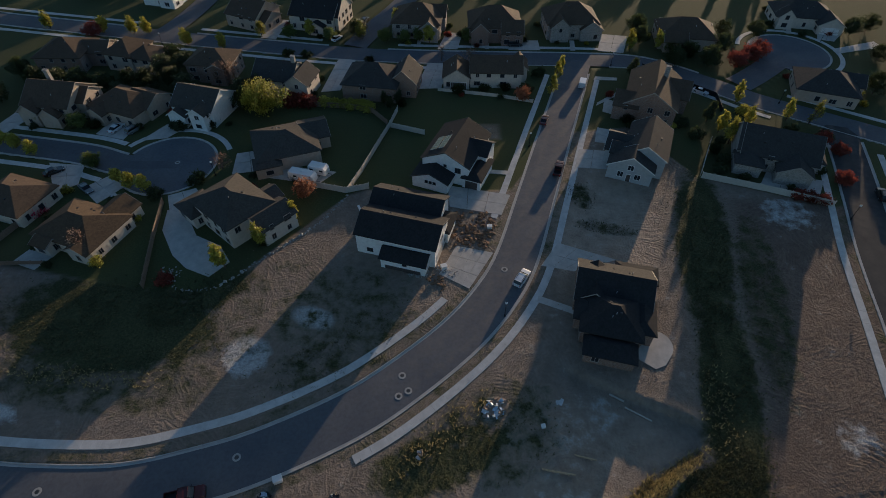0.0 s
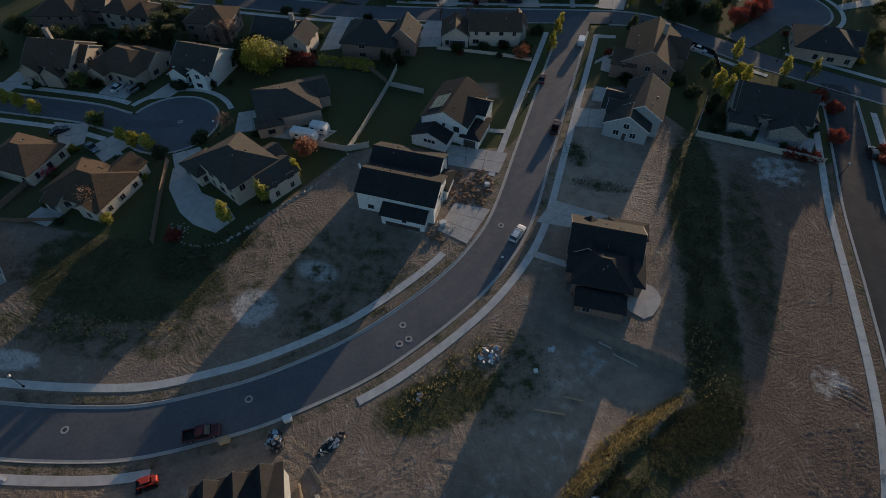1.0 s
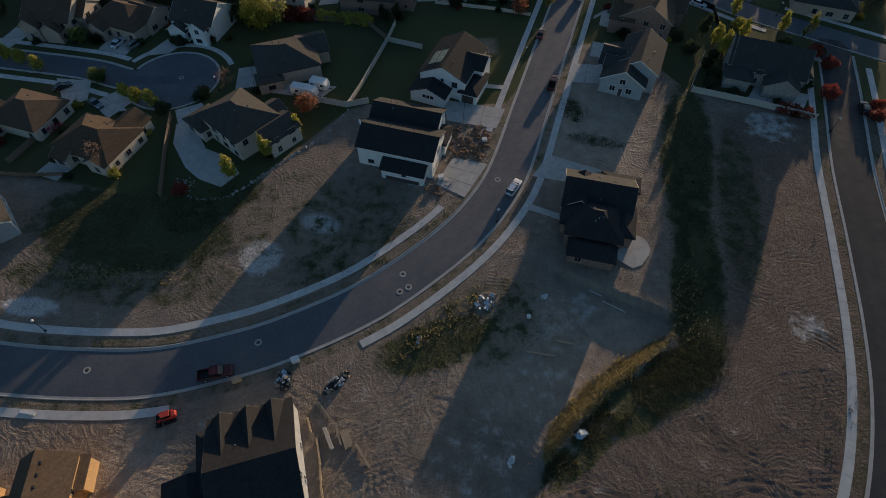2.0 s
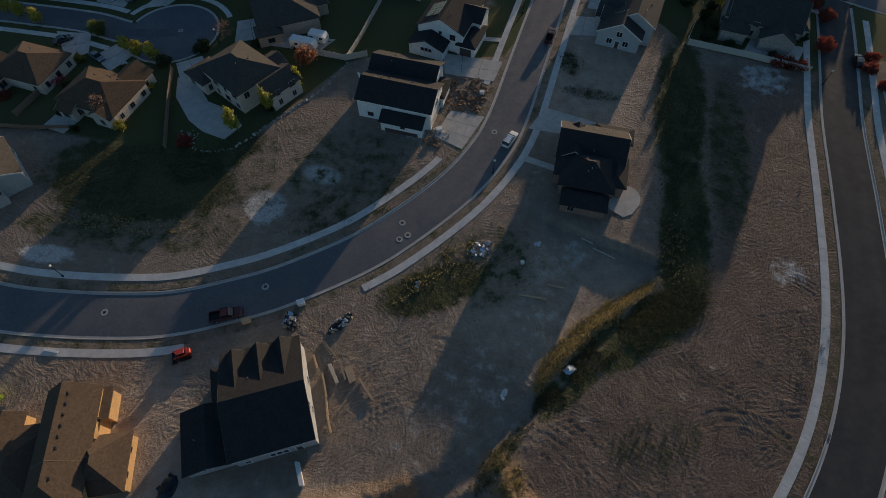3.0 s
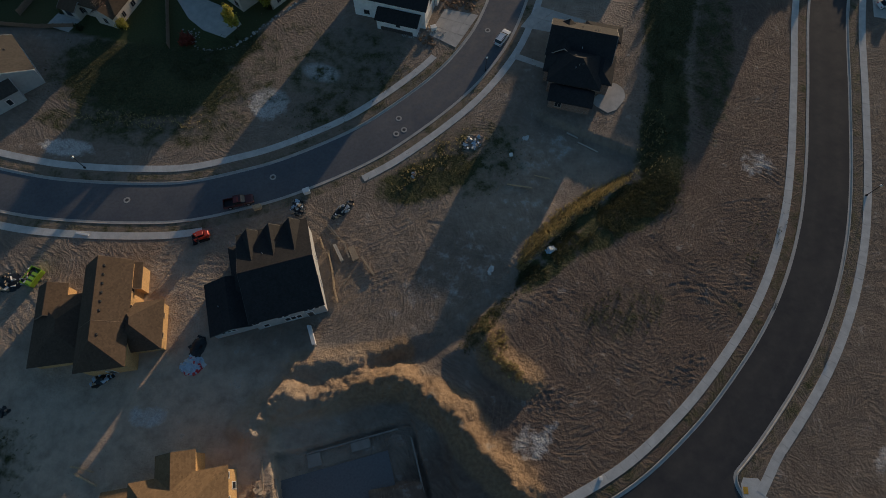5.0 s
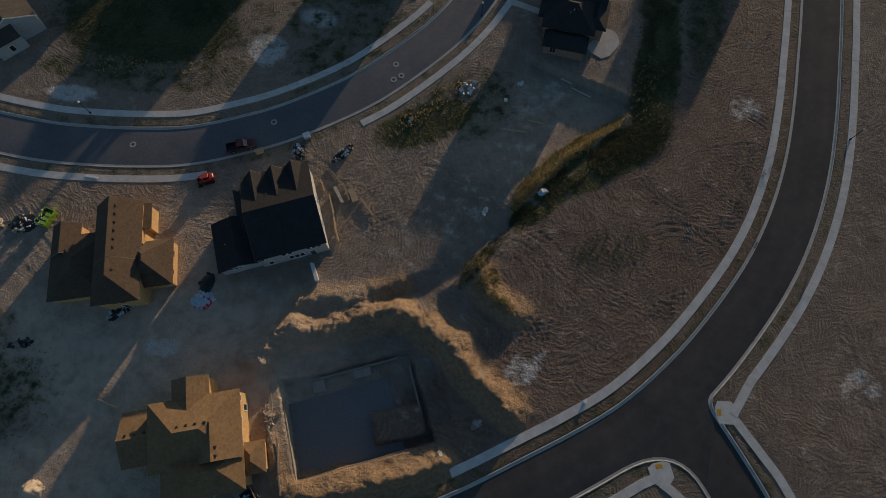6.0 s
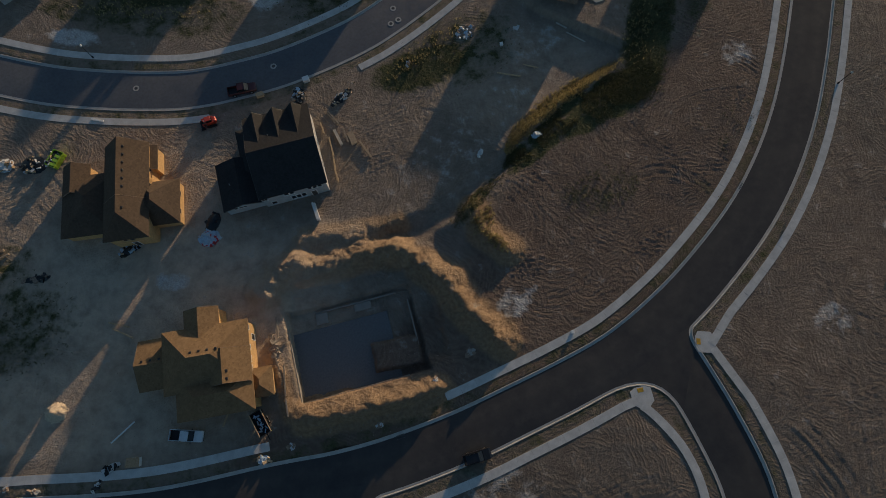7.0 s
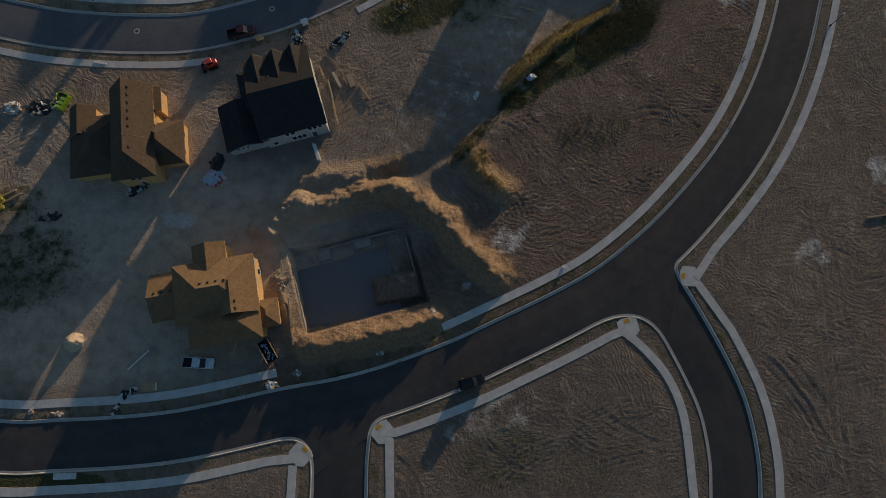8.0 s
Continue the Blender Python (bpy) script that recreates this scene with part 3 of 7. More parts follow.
    # the earth left standing inside it
    block = np.maximum(np.abs(u - 7.0) - 4.4, np.abs(v + 3.4 + 0.1 * (u - 7)) - 2.7) + 0.5 * wob
    z += 1.5 * smooth(-block, -0.3, 0.5)
    for line, h, w in BERMS:
        d = near(pts, np.array(line, float))
        w2 = w * (1 + 0.9 * lumps(x, y, 3.0, 3, 0.6))
        z += h * (1 + 1.0 * lumps(x + 9, y, 2.4, 4, 0.75)) * np.exp(-(d / w2) ** 2)
    # flat, firm strips along the streets and beneath them
    gaps = [near(pts, line) for line, _ in STREETS]
    for d, (_, half) in zip(gaps, STREETS):
        f = smooth(half + 5.6 - d, 0, 2.0)
        z = z * (1 - f) + (0.09 + 0.05 * lumps(x, y, 1.7, 3)) * f
    for cx, cy in ((40.5, -36.8), (44.0, -40.6), (46.6, -45.5)):
        f = smooth(3.6 - np.hypot(x - cx, y - cy), 0, 1.6)
        z = z * (1 - f) + 0.07 * f
    for d, (_, half) in zip(gaps, STREETS):
        f = smooth(half + 0.62 - d, -0.05, 0.35)
        z = z * (1 - f) - 0.35 * f
    for outline in MOUTHS:
        ring = np.array(outline, float)
        some = np.flatnonzero(((pts > ring.min(0) - 3) & (pts < ring.max(0) + 3)).all(1))
        if len(some):
            d = np.where(within(pts[some], outline), -1.0, np.minimum(near(pts[some], ring[:10]), near(pts[some], ring[10:])))
            f = smooth(0.62 - d, -0.05, 0.35)
            z[some] = z[some] * (1 - f) - 0.35 * f
    for (cx, cy), r in BULBS:
        d = np.hypot(x - cx, y - cy)
        f = smooth(r + 0.6 - d, -0.05, 0.35)
        z = z * (1 - f) - 0.35 * f
    return z


GRID = {}


def height(x, y):
    """Height of the built ground."""
    gx, gy, Z = GRID["x"], GRID["y"], GRID["z"]
    i = min(max(int(np.searchsorted(gx, x)) - 1, 0), len(gx) - 2)
    j = min(max(int(np.searchsorted(gy, y)) - 1, 0), len(gy) - 2)
    u, v = (x - gx[i]) / (gx[i + 1] - gx[i]), (y - gy[j]) / (gy[j + 1] - gy[j])
    return float((Z[j, i] * (1 - u) + Z[j, i + 1] * u) * (1 - v) + (Z[j + 1, i] * (1 - u) + Z[j + 1, i + 1] * u) * v)


# patches of weeds, pale gravel: x, y, half length, half width, angle, strength
# the patch at (-34, 67) is added to darken a lot the sun lights too widely
WEEDS = [(36.5, 31.8, 5, 1.2, 32, 0.5), (30.5, 27.6, 5, 1.7, 37, 0.5), (24.5, 22.6, 5, 1.6, 43, 0.5), (19, 17.0, 4, 1.1, 55, 0.5), (41, 26.5, 7, 4.0, 40, 0.95), (38, 29.0, 6, 1.8, 34, 0.9), (30.5, 24.2, 6, 1.5, 38, 0.85), (24.0, 18.4, 5, 1.2, 44, 0.85), (18.4, 13.0, 4, 1.2, 48, 0.8), (-34, 67, 14, 7, 38, 0.36), (8, 37, 11, 9, 20, 0.55), (-20, 62, 15, 11, 20, 0.5), (-36, 57, 13, 8, 10, 0.42), (-60, 44, 22, 4, -6, 0.5), (-48, 45, 11, 5, 12, 0.5), (-70, 51, 9, 5, 0, 0.45), (-17, 53, 15, 7, 28, 0.5), (-62, 58, 21, 11, -8, 1.0), (-48, 64, 12, 5, 35, 0.9), (-72, 64, 12, 6, 0, 0.8), (56, 80, 6, 26, -14, 0.95), (49, 46, 5, 22, -14, 0.95), (44, 29.5, 7, 4, 40, 0.95),
         (34, 22, 9, 3.2, 35, 0.85), (22.5, 13.8, 8, 2.0, 40, 0.8), (10, 3, 6, 1.6, 50, 0.6), (0, 33, 12, 5, 20, 0.85), (10, 40, 10, 6, 30, 0.5), (-27, 53, 7, 4, 30, 0.35),
         (63, 66, 5, 24, -14, 0.6), (32, 95, 3, 5, 0, 0.6), (36, 84, 7, 2, -15, 0.5), (35, 5, 9, 5, 20, 0.35), (100, 4, 4, 9, 0, 0.7), (-78, -22, 14, 9, 10, 0.55),
         (-70, 47, 15, 4, -5, 0.6), (-67, -60.6, 11.5, 1.4, 0, 1.3), (-79, -10, 6, 5, 0, 0.5), (14, -57, 9, 6, 15, 0.42), (30, -60, 6, 5, 0, 0.35), (94, -16, 5, 9, 0, 0.4), (64, 20, 9, 4, 50, 0.25), (56, 5, 4, 3, 0, 0.35)]
# the patch at (3, 12) is no gravel: it greys the earth to lift its shade
PALES = [(-35, 51.5, 4.5, 4.0, 0, 1.0), (-24.5, 59.8, 4.6, 2.6, -20, 1.0), (-75, 40.3, 6, 2.0, -10, 0.9), (78, 89, 6, 5, 0, 0.6), (66, 36, 4, 3, 0, 0.45), (8.5, 41.5, 3, 2, 40, 0.7),
         (10, 36, 4, 2, 10, 0.4), (-47, -13, 3, 2, 0, 0.7), (17, -17, 5, 2.4, 30, 0.6), (92, -3, 3.0, 3.4, 10, 0.6), (12, -50, 10, 5, 10, 0.35), (22, 40, 9, 5, 10, 0.3), (100, 30, 3, 5, 0, 0.45), (76, -20, 3.6, 3.0, 10, 0.55), (3, 12, 12, 6, 50, 0.22), (18, 28, 9, 6, 40, 0.22)]
# smooth, compacted earth round the building sites, painted lighter still to lift its shade
LIGHTS = [(-50, -14, 34, 15, -5, 0.95), (-46, 4, 9, 14, 0, 0.6), (20, 32, 18, 12, 15, 0.38), (36, 84, 10, 24, -15, 0.5), (-60, -36, 26, 9, 0, 0.85), (-75, -5, 14, 16, 0, 0.45), (-20, -4, 10, 4, 10, 0.5), (-28, 62, 6, 8, -15, 0.15)]



def patches(x, y, items):
    out = np.zeros_like(x)
    for cx, cy, a, b, ang, s in items:
        c, q = math.cos(radians(ang)), math.sin(radians(ang))
        u, v = ((x - cx) * c + (y - cy) * q) / a, (-(x - cx) * q + (y - cy) * c) / b
        out = np.maximum(out, s * smooth(1.35 - np.hypot(u, v), 0, 0.7))
    return out


def axis(stops):
    """Grid lines: (from, to, step) runs joined."""
    out = [stops[0][0]]
    for a, b, s in stops:
        n = max(1, int(round((b - a) / s)))
        out += [a + (b - a) * (i + 1) / n for i in range(n)]
    return np.array(out)


def build_ground():
    gx = axis([(-4000, -1000, 1000), (-1000, -300, 175), (-300, -140, 20), (-140, -88, 1.3), (-88, 72, 0.30), (72, 108, 0.42), (108, 170, 1.6), (170, 300, 20), (300, 1000, 175), (1000, 4000, 1000)])
    gy = axis([(-4000, -1000, 1000), (-1000, -200, 160), (-200, -90, 10), (-90, -70, 1.0), (-70, -62, 0.5), (-62, 56, 0.30), (56, 130, 0.7), (130, 215, 1.7), (215, 400, 18), (400, 1000, 150), (1000, 4000, 1000)])
    X, Y = [a.ravel() for a in np.meshgrid(gx, gy)]
    Z = terrain(X, Y)
    nx, ny = len(gx), len(gy)
    GRID.update(x=gx, y=gy, z=Z.reshape(ny, nx))
    i = np.arange(nx * ny).reshape(ny, nx)
    faces = np.stack([i[:-1, :-1], i[:-1, 1:], i[1:, 1:], i[1:, :-1]], -1).reshape(-1, 4)
    me = bpy.data.meshes.new("ground")
    me.vertices.add(len(X))
    me.vertices.foreach_set("co", np.stack([X, Y, Z], 1).astype(np.float32).ravel())
    me.loops.add(faces.size)
    me.loops.foreach_set("vertex_index", faces.astype(np.int32).ravel())
    me.polygons.add(len(faces))
    me.polygons.foreach_set("loop_start", np.arange(0, faces.size, 4, dtype=np.int32))
    me.polygons.foreach_set("use_smooth", np.ones(len(faces), bool))
    me.update(calc_edges=True)
    lawn = smooth(Y - north_of_lots(X), -0.3, 0.6)
    # bare lots inside the finished streets
    lawn *= 1 - smooth(1.2 - np.maximum(np.abs(X - 9) / 6, np.abs(Y - 121) / 3.5), 0, 0.4) * 0.7
    red = smooth(X - np.interp(Y, [-90, -12, 2, 12, 27, 40, 97], [-90, 6, 12, 20, 42, 52, 66]), -2, 4) * smooth(97 - Y, 0, 6)
    # greyer subsoil beyond the new street, in drifts
    outer = smooth(X - np.interp(Y, [-90, -52, -40, -12, 10, 35, 74, 106], [-90, -80, 8, 52, 70, 81, 92, 102]), -2, 3)
    red *= 1 - outer * (0.6 + 0.8 * np.clip(lumps(X, Y, 26, 3), -0.3, 0.5))
    drab = outer * np.clip(0.65 + 1.6 * lumps(X + 40, Y, 30, 3), 0, 1)
    strip = np.zeros(len(X))
    for line, half in STREETS[:4]:
        d = near(np.stack([X, Y], 1), line)
        strip = np.maximum(strip, smooth(half + 3.0 - d, 0, 0.6))
    veg = np.maximum(patches(X, Y, WEEDS), 0.42 * strip)
    heap = np.zeros(len(X))
    for line, _, w in BERMS:
        heap = np.maximum(heap, smooth(1.9 * w - near(np.stack([X, Y], 1), np.array(line, float)) + 0.8 * lumps(X, Y, 2.0, 3), 0, 1.2))
    for name, values in (("drab", drab), ("heap", heap), ("lawn", lawn), ("red", red), ("veg", veg), ("pale", patches(X, Y, PALES)), ("light", patches(X, Y, LIGHTS))):
        me.attributes.new(name, "FLOAT", "POINT").data.foreach_set("value", values.astype(np.float32))
    me.materials.append(GROUND)
    return tagged(new("ground", me), "bare graded earth with wheel ruts, weeds and lawns", "ground", kind="structure")


build_ground()


# ================= streets =================
def build_road(name, line, half, z, fresh, dust, label):
    n = 8
    prof = [(half * (1 - 2 * k / n), z + 0.07 * (1 - (1 - 2 * k / n) ** 2)) for k in range(n + 1)]
    v, f = sweep(line, prof)
    me = mesh_from(name, v, f, [ASPHALT], True)
    P = np.array(v)[:, :2]
    off = np.tile(np.abs([p[0] for p in prof]), len(line))
    fr = np.full(len(v), fresh) if not callable(fresh) else fresh(P)
    du = np.full(len(v), dust) if not callable(dust) else dust(P)
    du = du * (0.35 + 0.65 * np.exp(-((off - 1.9) / 1.0) ** 2))
    me.attributes.new("fresh", "FLOAT", "POINT").data.foreach_set("value", fr.astype(np.float32))
    me.attributes.new("dust", "FLOAT", "POINT").data.foreach_set("value", du.astype(np.float32))
    return tagged(new(name, me), label, "road", kind="structure")


build_road("road_curve", ST_A, HALF + 0.1, 0.0, lambda P: smooth(20 - P[:, 0], 0, 60) * 0.08, lambda P: smooth(P[:, 0] + 25, 0, 30) * 0.9, "dusty worn asphalt street with a long bend")
build_road("road_new", ST_B, HALF + 0.1, 0.0, 0.92, lambda P: 0.25 + 0.2 * smooth(P[:, 1] - 70, 0, 20), "fresh black asphalt street with a long bend")
build_road("road_branch", ST_C[3:], HALF + 0.1, -0.062, 0.95, 0.15, "fresh black asphalt side street")
build_road("road_stub", ST_D[2:], HALF + 0.55, -0.062, 0.95, 0.15, "fresh black asphalt side street stub")
build_road("road_cross", ST_E, HALF + 0.1, -0.010, 0.1, 0.25, "grey asphalt cross street")
build_road("road_cul_de_sac", ST_F, 3.7, -0.012, 0.15, 0.1, "grey asphalt cul-de-sac street")
build_road("road_court", ST_G[4:-3], HALF + 0.1, -0.020, 0.05, 0.35, "grey asphalt court street")
build_road("road_far", ST_H[3:], HALF + 0.1, -0.020, 0.1, 0.2, "grey asphalt side street")
build_road("road_hill", ST_I[3:], HALF + 0.1, -0.020, 0.1, 0.2, "grey asphalt side street")
for (bx, by), r in BULBS:
    outline = [(r * math.cos(k * math.pi / 24), r * math.sin(k * math.pi / 24)) for k in range(48)]
    bulb = part("road_bulb", prism(outline, -0.3, 0.045), ASPHALT)
    bulb.location = (bx, by, 0)
    tagged(bulb, "round grey asphalt turning circle", "road", kind="structure")


def kerb(points, side, label="pale concrete kerb and gutter"):
    """side 1: the street lies to the right of the line."""
    line = np.array(points)
    v, f = sweep(line, [(side * o, z) for o, z in ((0, -0.2), (0, 0.028), (0.42, 0.0), (0.47, 0.14), (0.50, 0.155), (0.62, 0.155), (0.64, 0.14), (0.64, -0.2))])
    me = mesh_from("kerb", v, f, [KERB])
    return tagged(new("kerb", me), label, "kerb", kind="structure")


kerb(cut(A_L, None, 155, 1), 1)
kerb(cut(A_R, None, 153, 1), -1)
kerb(cut(B_IN, None, 120, 1), -1)
kerb(np.concatenate([b_up, TURN_E[1:-1], c_out]), 1)
kerb(np.concatenate([c_in, TURN_M[1:-1], b_mid, TURN_D[1:-1], d_e]), 1)
kerb(np.concatenate([d_w, TURN_W[1:-1], b_low]), 1)
for outline in MOUTHS:
    o = outline[0]
    mouth = part("road_mouth", prism([(x - o[0], y - o[1]) for x, y in outline], -0.3, 0.014), ASPHALT)
    mouth.location = (o[0], o[1], 0)
    for key, value in (("fresh", 0.92), ("dust", 0.12)):
        mouth.data.attributes.new(key, "FLOAT", "POINT").data.foreach_set("value", np.full(len(mouth.data.vertices), value, np.float32))
    tagged(mouth, "fresh black asphalt at a street junction", "road", kind="structure")
for line, half, lo, hi in ((ST_E, HALF, -200, 36), (ST_E, HALF, 52, 150)):
    kerb(cut(shifted(line, -half), lo, hi), -1)
for lo, hi in ((-200, -103), (-86, -38), (-19, 150)):
    kerb(cut(shifted(ST_E, HALF), lo, hi if hi < 100 else 79), 1)
kerb(cut(shifted(ST_F, 3.6), None, -79), 1)
kerb(cut(shifted(ST_F, -3.6), None, -79), -1)
kerb([(-68.3 + 11.2 * math.cos(radians(a)), 106.5 + 11.2 * math.sin(radians(a))) for a in range(158, -160, -6)], 1)
kerb([(113 + 12.2 * math.cos(radians(a)), 167 + 12.2 * math.sin(radians(a))) for a in range(200, -118, -6)], 1)


# ================= pavements, slab by slab =================
def pavement(line, label="pale concrete pavement of cast slabs", width=1.5, slab=3.0, z=0.165):
    line = np.array(line)
    base = root("pavement", *line[len(line) // 2], 0, 0, label, "pavement", kind="structure")
    ox, oy = line[len(line) // 2]
    s = np.r_[0, np.cumsum(np.hypot(*np.diff(line, axis=0).T))]
    n = max(1, int(round(s[-1] / slab)))
    gap = 0.009
    d = np.gradient(line, axis=0)
    d /= np.hypot(d[:, 0], d[:, 1])[:, None]
    at = lambda q: (np.array([np.interp(q, s, line[:, 0]), np.interp(q, s, line[:, 1])]), np.array([np.interp(q, s, d[:, 0]), np.interp(q, s, d[:, 1])]))
    for k in range(n):
        outline, back = [], []
        for q in (s[-1] * k / n + gap, s[-1] * (k + 0.5) / n, s[-1] * (k + 1) / n - gap):
            p, t = at(q)
            nrm = np.array([-t[1], t[0]]) / np.hypot(*t)
            outline.append(tuple(p + nrm * width / 2 - (ox, oy)))
            back.append(tuple(p - nrm * width / 2 - (ox, oy)))
        dz = 0.012 * (random.random() - 0.5)
        part("slab", prism(outline + back[::-1], -0.1, z + dz), CONCRETE, base)
    return base


OFF = 8.0
WALK_AL, WALK_AR = shifted(ST_A, OFF - 0.3), shifted(ST_A, -(OFF - 0.8))
pavement(cut(cut(WALK_AL, -110, 0.5), None, 66, 1))
pavement(cut(WALK_AL, 86, 153, 1))
pavement(cut(WALK_AR, -110, -43))
pavement(cut(cut(WALK_AR, -14.2, None), None, 150, 1))
WALK_B = shifted(ST_B, -(OFF - 0.62))
pavement(cut(cut(WALK_B, 3.7, None), None, 116, 1))
pavement(cut(WALK_B, -110, -25))
WALK_BO = shifted(ST_B, OFF - 0.45)
w_up = cut(cut(WALK_BO, 56.2, None), None, 112, 1)
pavement(np.concatenate([w_up, [(52.6, -24.6)]]))
WALK_C = shifted(ST_C, OFF - 0.2)
pavement(np.concatenate([[(52.8, -25.4)], cut(WALK_C, None, -33, 1)]))
WALK_CI = shifted(ST_C, -(OFF - 0.6))
w_tail = cut(WALK_CI, None, -62.0, 1)
w_ci = np.concatenate([spline([(38.9, -35.3), (41.3, -37.3), (45.6, -42.7), (48.1, -50.2), tuple(w_tail[0])])[:-1], w_tail])
w_mid = cut(cut(WALK_BO, -5.6, 35.5), None, -33, 1)
pavement(w_ci)
pavement(np.concatenate([[(38.4, -34.4)], w_mid, [(-5.9, -52.6)]]))
pavement(np.array([(-5.4, -53.6), (-5.1, -64), (-4.9, -100)]))
pavement(np.array([(-22.6, -58.2), (-22.7, -66), (-22.5, -100)]))
pavement(np.concatenate([[(-22.0, -57.0)], cut(WALK_BO, -110, -27)]))
pavement(cut(shifted(ST_E, OFF - 0.6), -180, -104), slab=6.0)
pavement(cut(shifted(ST_E, OFF - 0.6), -85, -40), slab=6.0)
pavement(cut(shifted(ST_E, OFF - 0.6), -16, 60), slab=6.0)
pavement(cut(shifted(ST_E, -(OFF - 0.6)), -180, 26), slab=6.0)
pavement(cut(shifted(ST_E, -(OFF - 0.6)), 57, 92), slab=6.0)
pavement(cut(shifted(ST_E, OFF - 0.6), 100, 150), slab=6.0)
pavement(cut(shifted(ST_F, 7.0), None, -82), slab=6.0)
pavement(cut(shifted(ST_F, -7.0), None, -82), slab=6.0)
pavement([(-68.3 + 14.8 * math.cos(radians(a)), 106.5 + 14.8 * math.sin(radians(a))) for a in range(150, 20, -5)], slab=4.0, width=1.4)
pavement([(-68.3 + 14.8 * math.cos(radians(a)), 106.5 + 14.8 * math.sin(radians(a))) for a in range(-100, -152, -5)], slab=4.0, width=1.4)
pavement([(113 + 15.8 * math.cos(radians(a)), 167 + 15.8 * math.sin(radians(a))) for a in range(160, -110, -5)], slab=4.0, width=1.4)


def corner_ramp(x, y, ang, outline):
    """Concrete apron where two pavements meet, with a yellow tactile plate."""
    ob = root("corner_ramp", x, y, 0, ang, "pale concrete kerb ramp with a yellow tactile plate", "kerb ramp", "corner ramps")
    part("apron", prism(outline, -0.1, 0.15), CONCRETE, ob)
    bm = boxes((-0.55, 0.55, 0.35, 1.1, 0.14, 0.162))
    for i in range(6):
        for j in range(4):
            box(bm, -0.48 + 0.18 * i, -0.40 + 0.18 * i, 0.42 + 0.17 * j, 0.50 + 0.17 * j, 0.16, 0.175)
    part("tactile_plate", bm, YELLOW, ob, "worn yellow plate with raised studs")
    return ob


APRON = [(-1.9, -1.5), (-0.9, -2.3), (0.9, -2.3), (1.9, -1.5), (1.9, 0.8), (0.9, 1.3), (-0.9, 1.3), (-1.9, 0.8)]
corner_ramp(39.0, -33.4, 12, APRON)
corner_ramp(51.0, -24.2, 86, APRON)
corner_ramp(-6.9, -52.2, 42, APRON)
corner_ramp(-21.0, -56.0, -42, APRON)


# ================= houses =================
def gable_walls(L, W, eave, pitch, along):
    """Walls with two gable ends; the ridge runs along x or y."""
    a, b = (L / 2, W / 2) if along == "x" else (W / 2, L / 2)
    sec = [(-b, 0), (b, 0), (b, eave), (0, eave + b * pitch), (-b, eave)]
    bm = bmesh.new()
    ends = []
    for s in (-a, a):
        ends.append([bm.verts.new((s, v, z) if along == "x" else (v, s, z)) for v, z in sec])
    for e in ends:
        bm.faces.new(e)
    for i in range(5):
        bm.faces.new((ends[0][i], ends[0][(i + 1) % 5], ends[1][(i + 1) % 5], ends[1][i]))
    return bm


def gable_roof(L, W, eave, pitch, along, oh=0.45, th=0.2):
    a, b = (L / 2 + oh * 0.7, W / 2 + oh) if along == "x" else (W / 2 + oh * 0.7, L / 2 + oh)
    zr, ze = eave + (b - oh) * pitch + th, eave - oh * pitch + th
    sec = [(-b, ze), (0, zr), (b, ze), (b, ze - th), (0, zr - th * 1.1), (-b, ze - th)]
    bm = bmesh.new()
    ends = []
    for s in (-a, a):
        ends.append([bm.verts.new((s, v, z) if along == "x" else (v, s, z)) for v, z in sec])
    for e in ends:
        bm.faces.new((e[0], e[1], e[4], e[5]))
        bm.faces.new((e[1], e[2], e[3], e[4]))
    for i in range(6):
        bm.faces.new((ends[0][i], ends[0][(i + 1) % 6], ends[1][(i + 1) % 6], ends[1][i]))
    return bm


def hip_roof(L, W, eave, pitch, oh=0.45, th=0.2):
    a, b = L / 2 + oh, W / 2 + oh
    ze = eave - oh * pitch + th
    m = min(a, b)
    zr = ze + m * pitch
    rx, ry = a - m, b - m
    bm = bmesh.new()
    lo = [bm.verts.new((x, y, ze - th)) for x, y in ((-a, -b), (a, -b), (a, b), (-a, b))]
    up = [bm.verts.new((x, y, ze)) for x, y in ((-a, -b), (a, -b), (a, b), (-a, b))]
    bm.faces.new(lo)
    for i in range(4):
        bm.faces.new((lo[i], lo[(i + 1) % 4], up[(i + 1) % 4], up[i]))
    if rx < 0.05 and ry < 0.05:
        top = bm.verts.new((0, 0, zr))
        for i in range(4):
            bm.faces.new((up[i], up[(i + 1) % 4], top))
    elif ry <= rx:
        p, q = bm.verts.new((-rx, 0, zr)), bm.verts.new((rx, 0, zr))
        bm.faces.new((up[0], up[1], q, p)), bm.faces.new((up[1], up[2], q)), bm.faces.new((up[2], up[3], p, q)), bm.faces.new((up[3], up[0], p))
    else:
        p, q = bm.verts.new((0, -ry, zr)), bm.verts.new((0, ry, zr))
        bm.faces.new((up[0], up[1], p)), bm.faces.new((up[1], up[2], q, p)), bm.faces.new((up[2], up[3], q)), bm.faces.new((up[3], up[0], p, q))
    return bm


def move(bm, m):
    bmesh.ops.transform(bm, matrix=m, verts=bm.verts)
    return bm


_SIDES = {"S": (0, -1), "E": (1, 0), "N": (0, 1), "W": (-1, 0)}


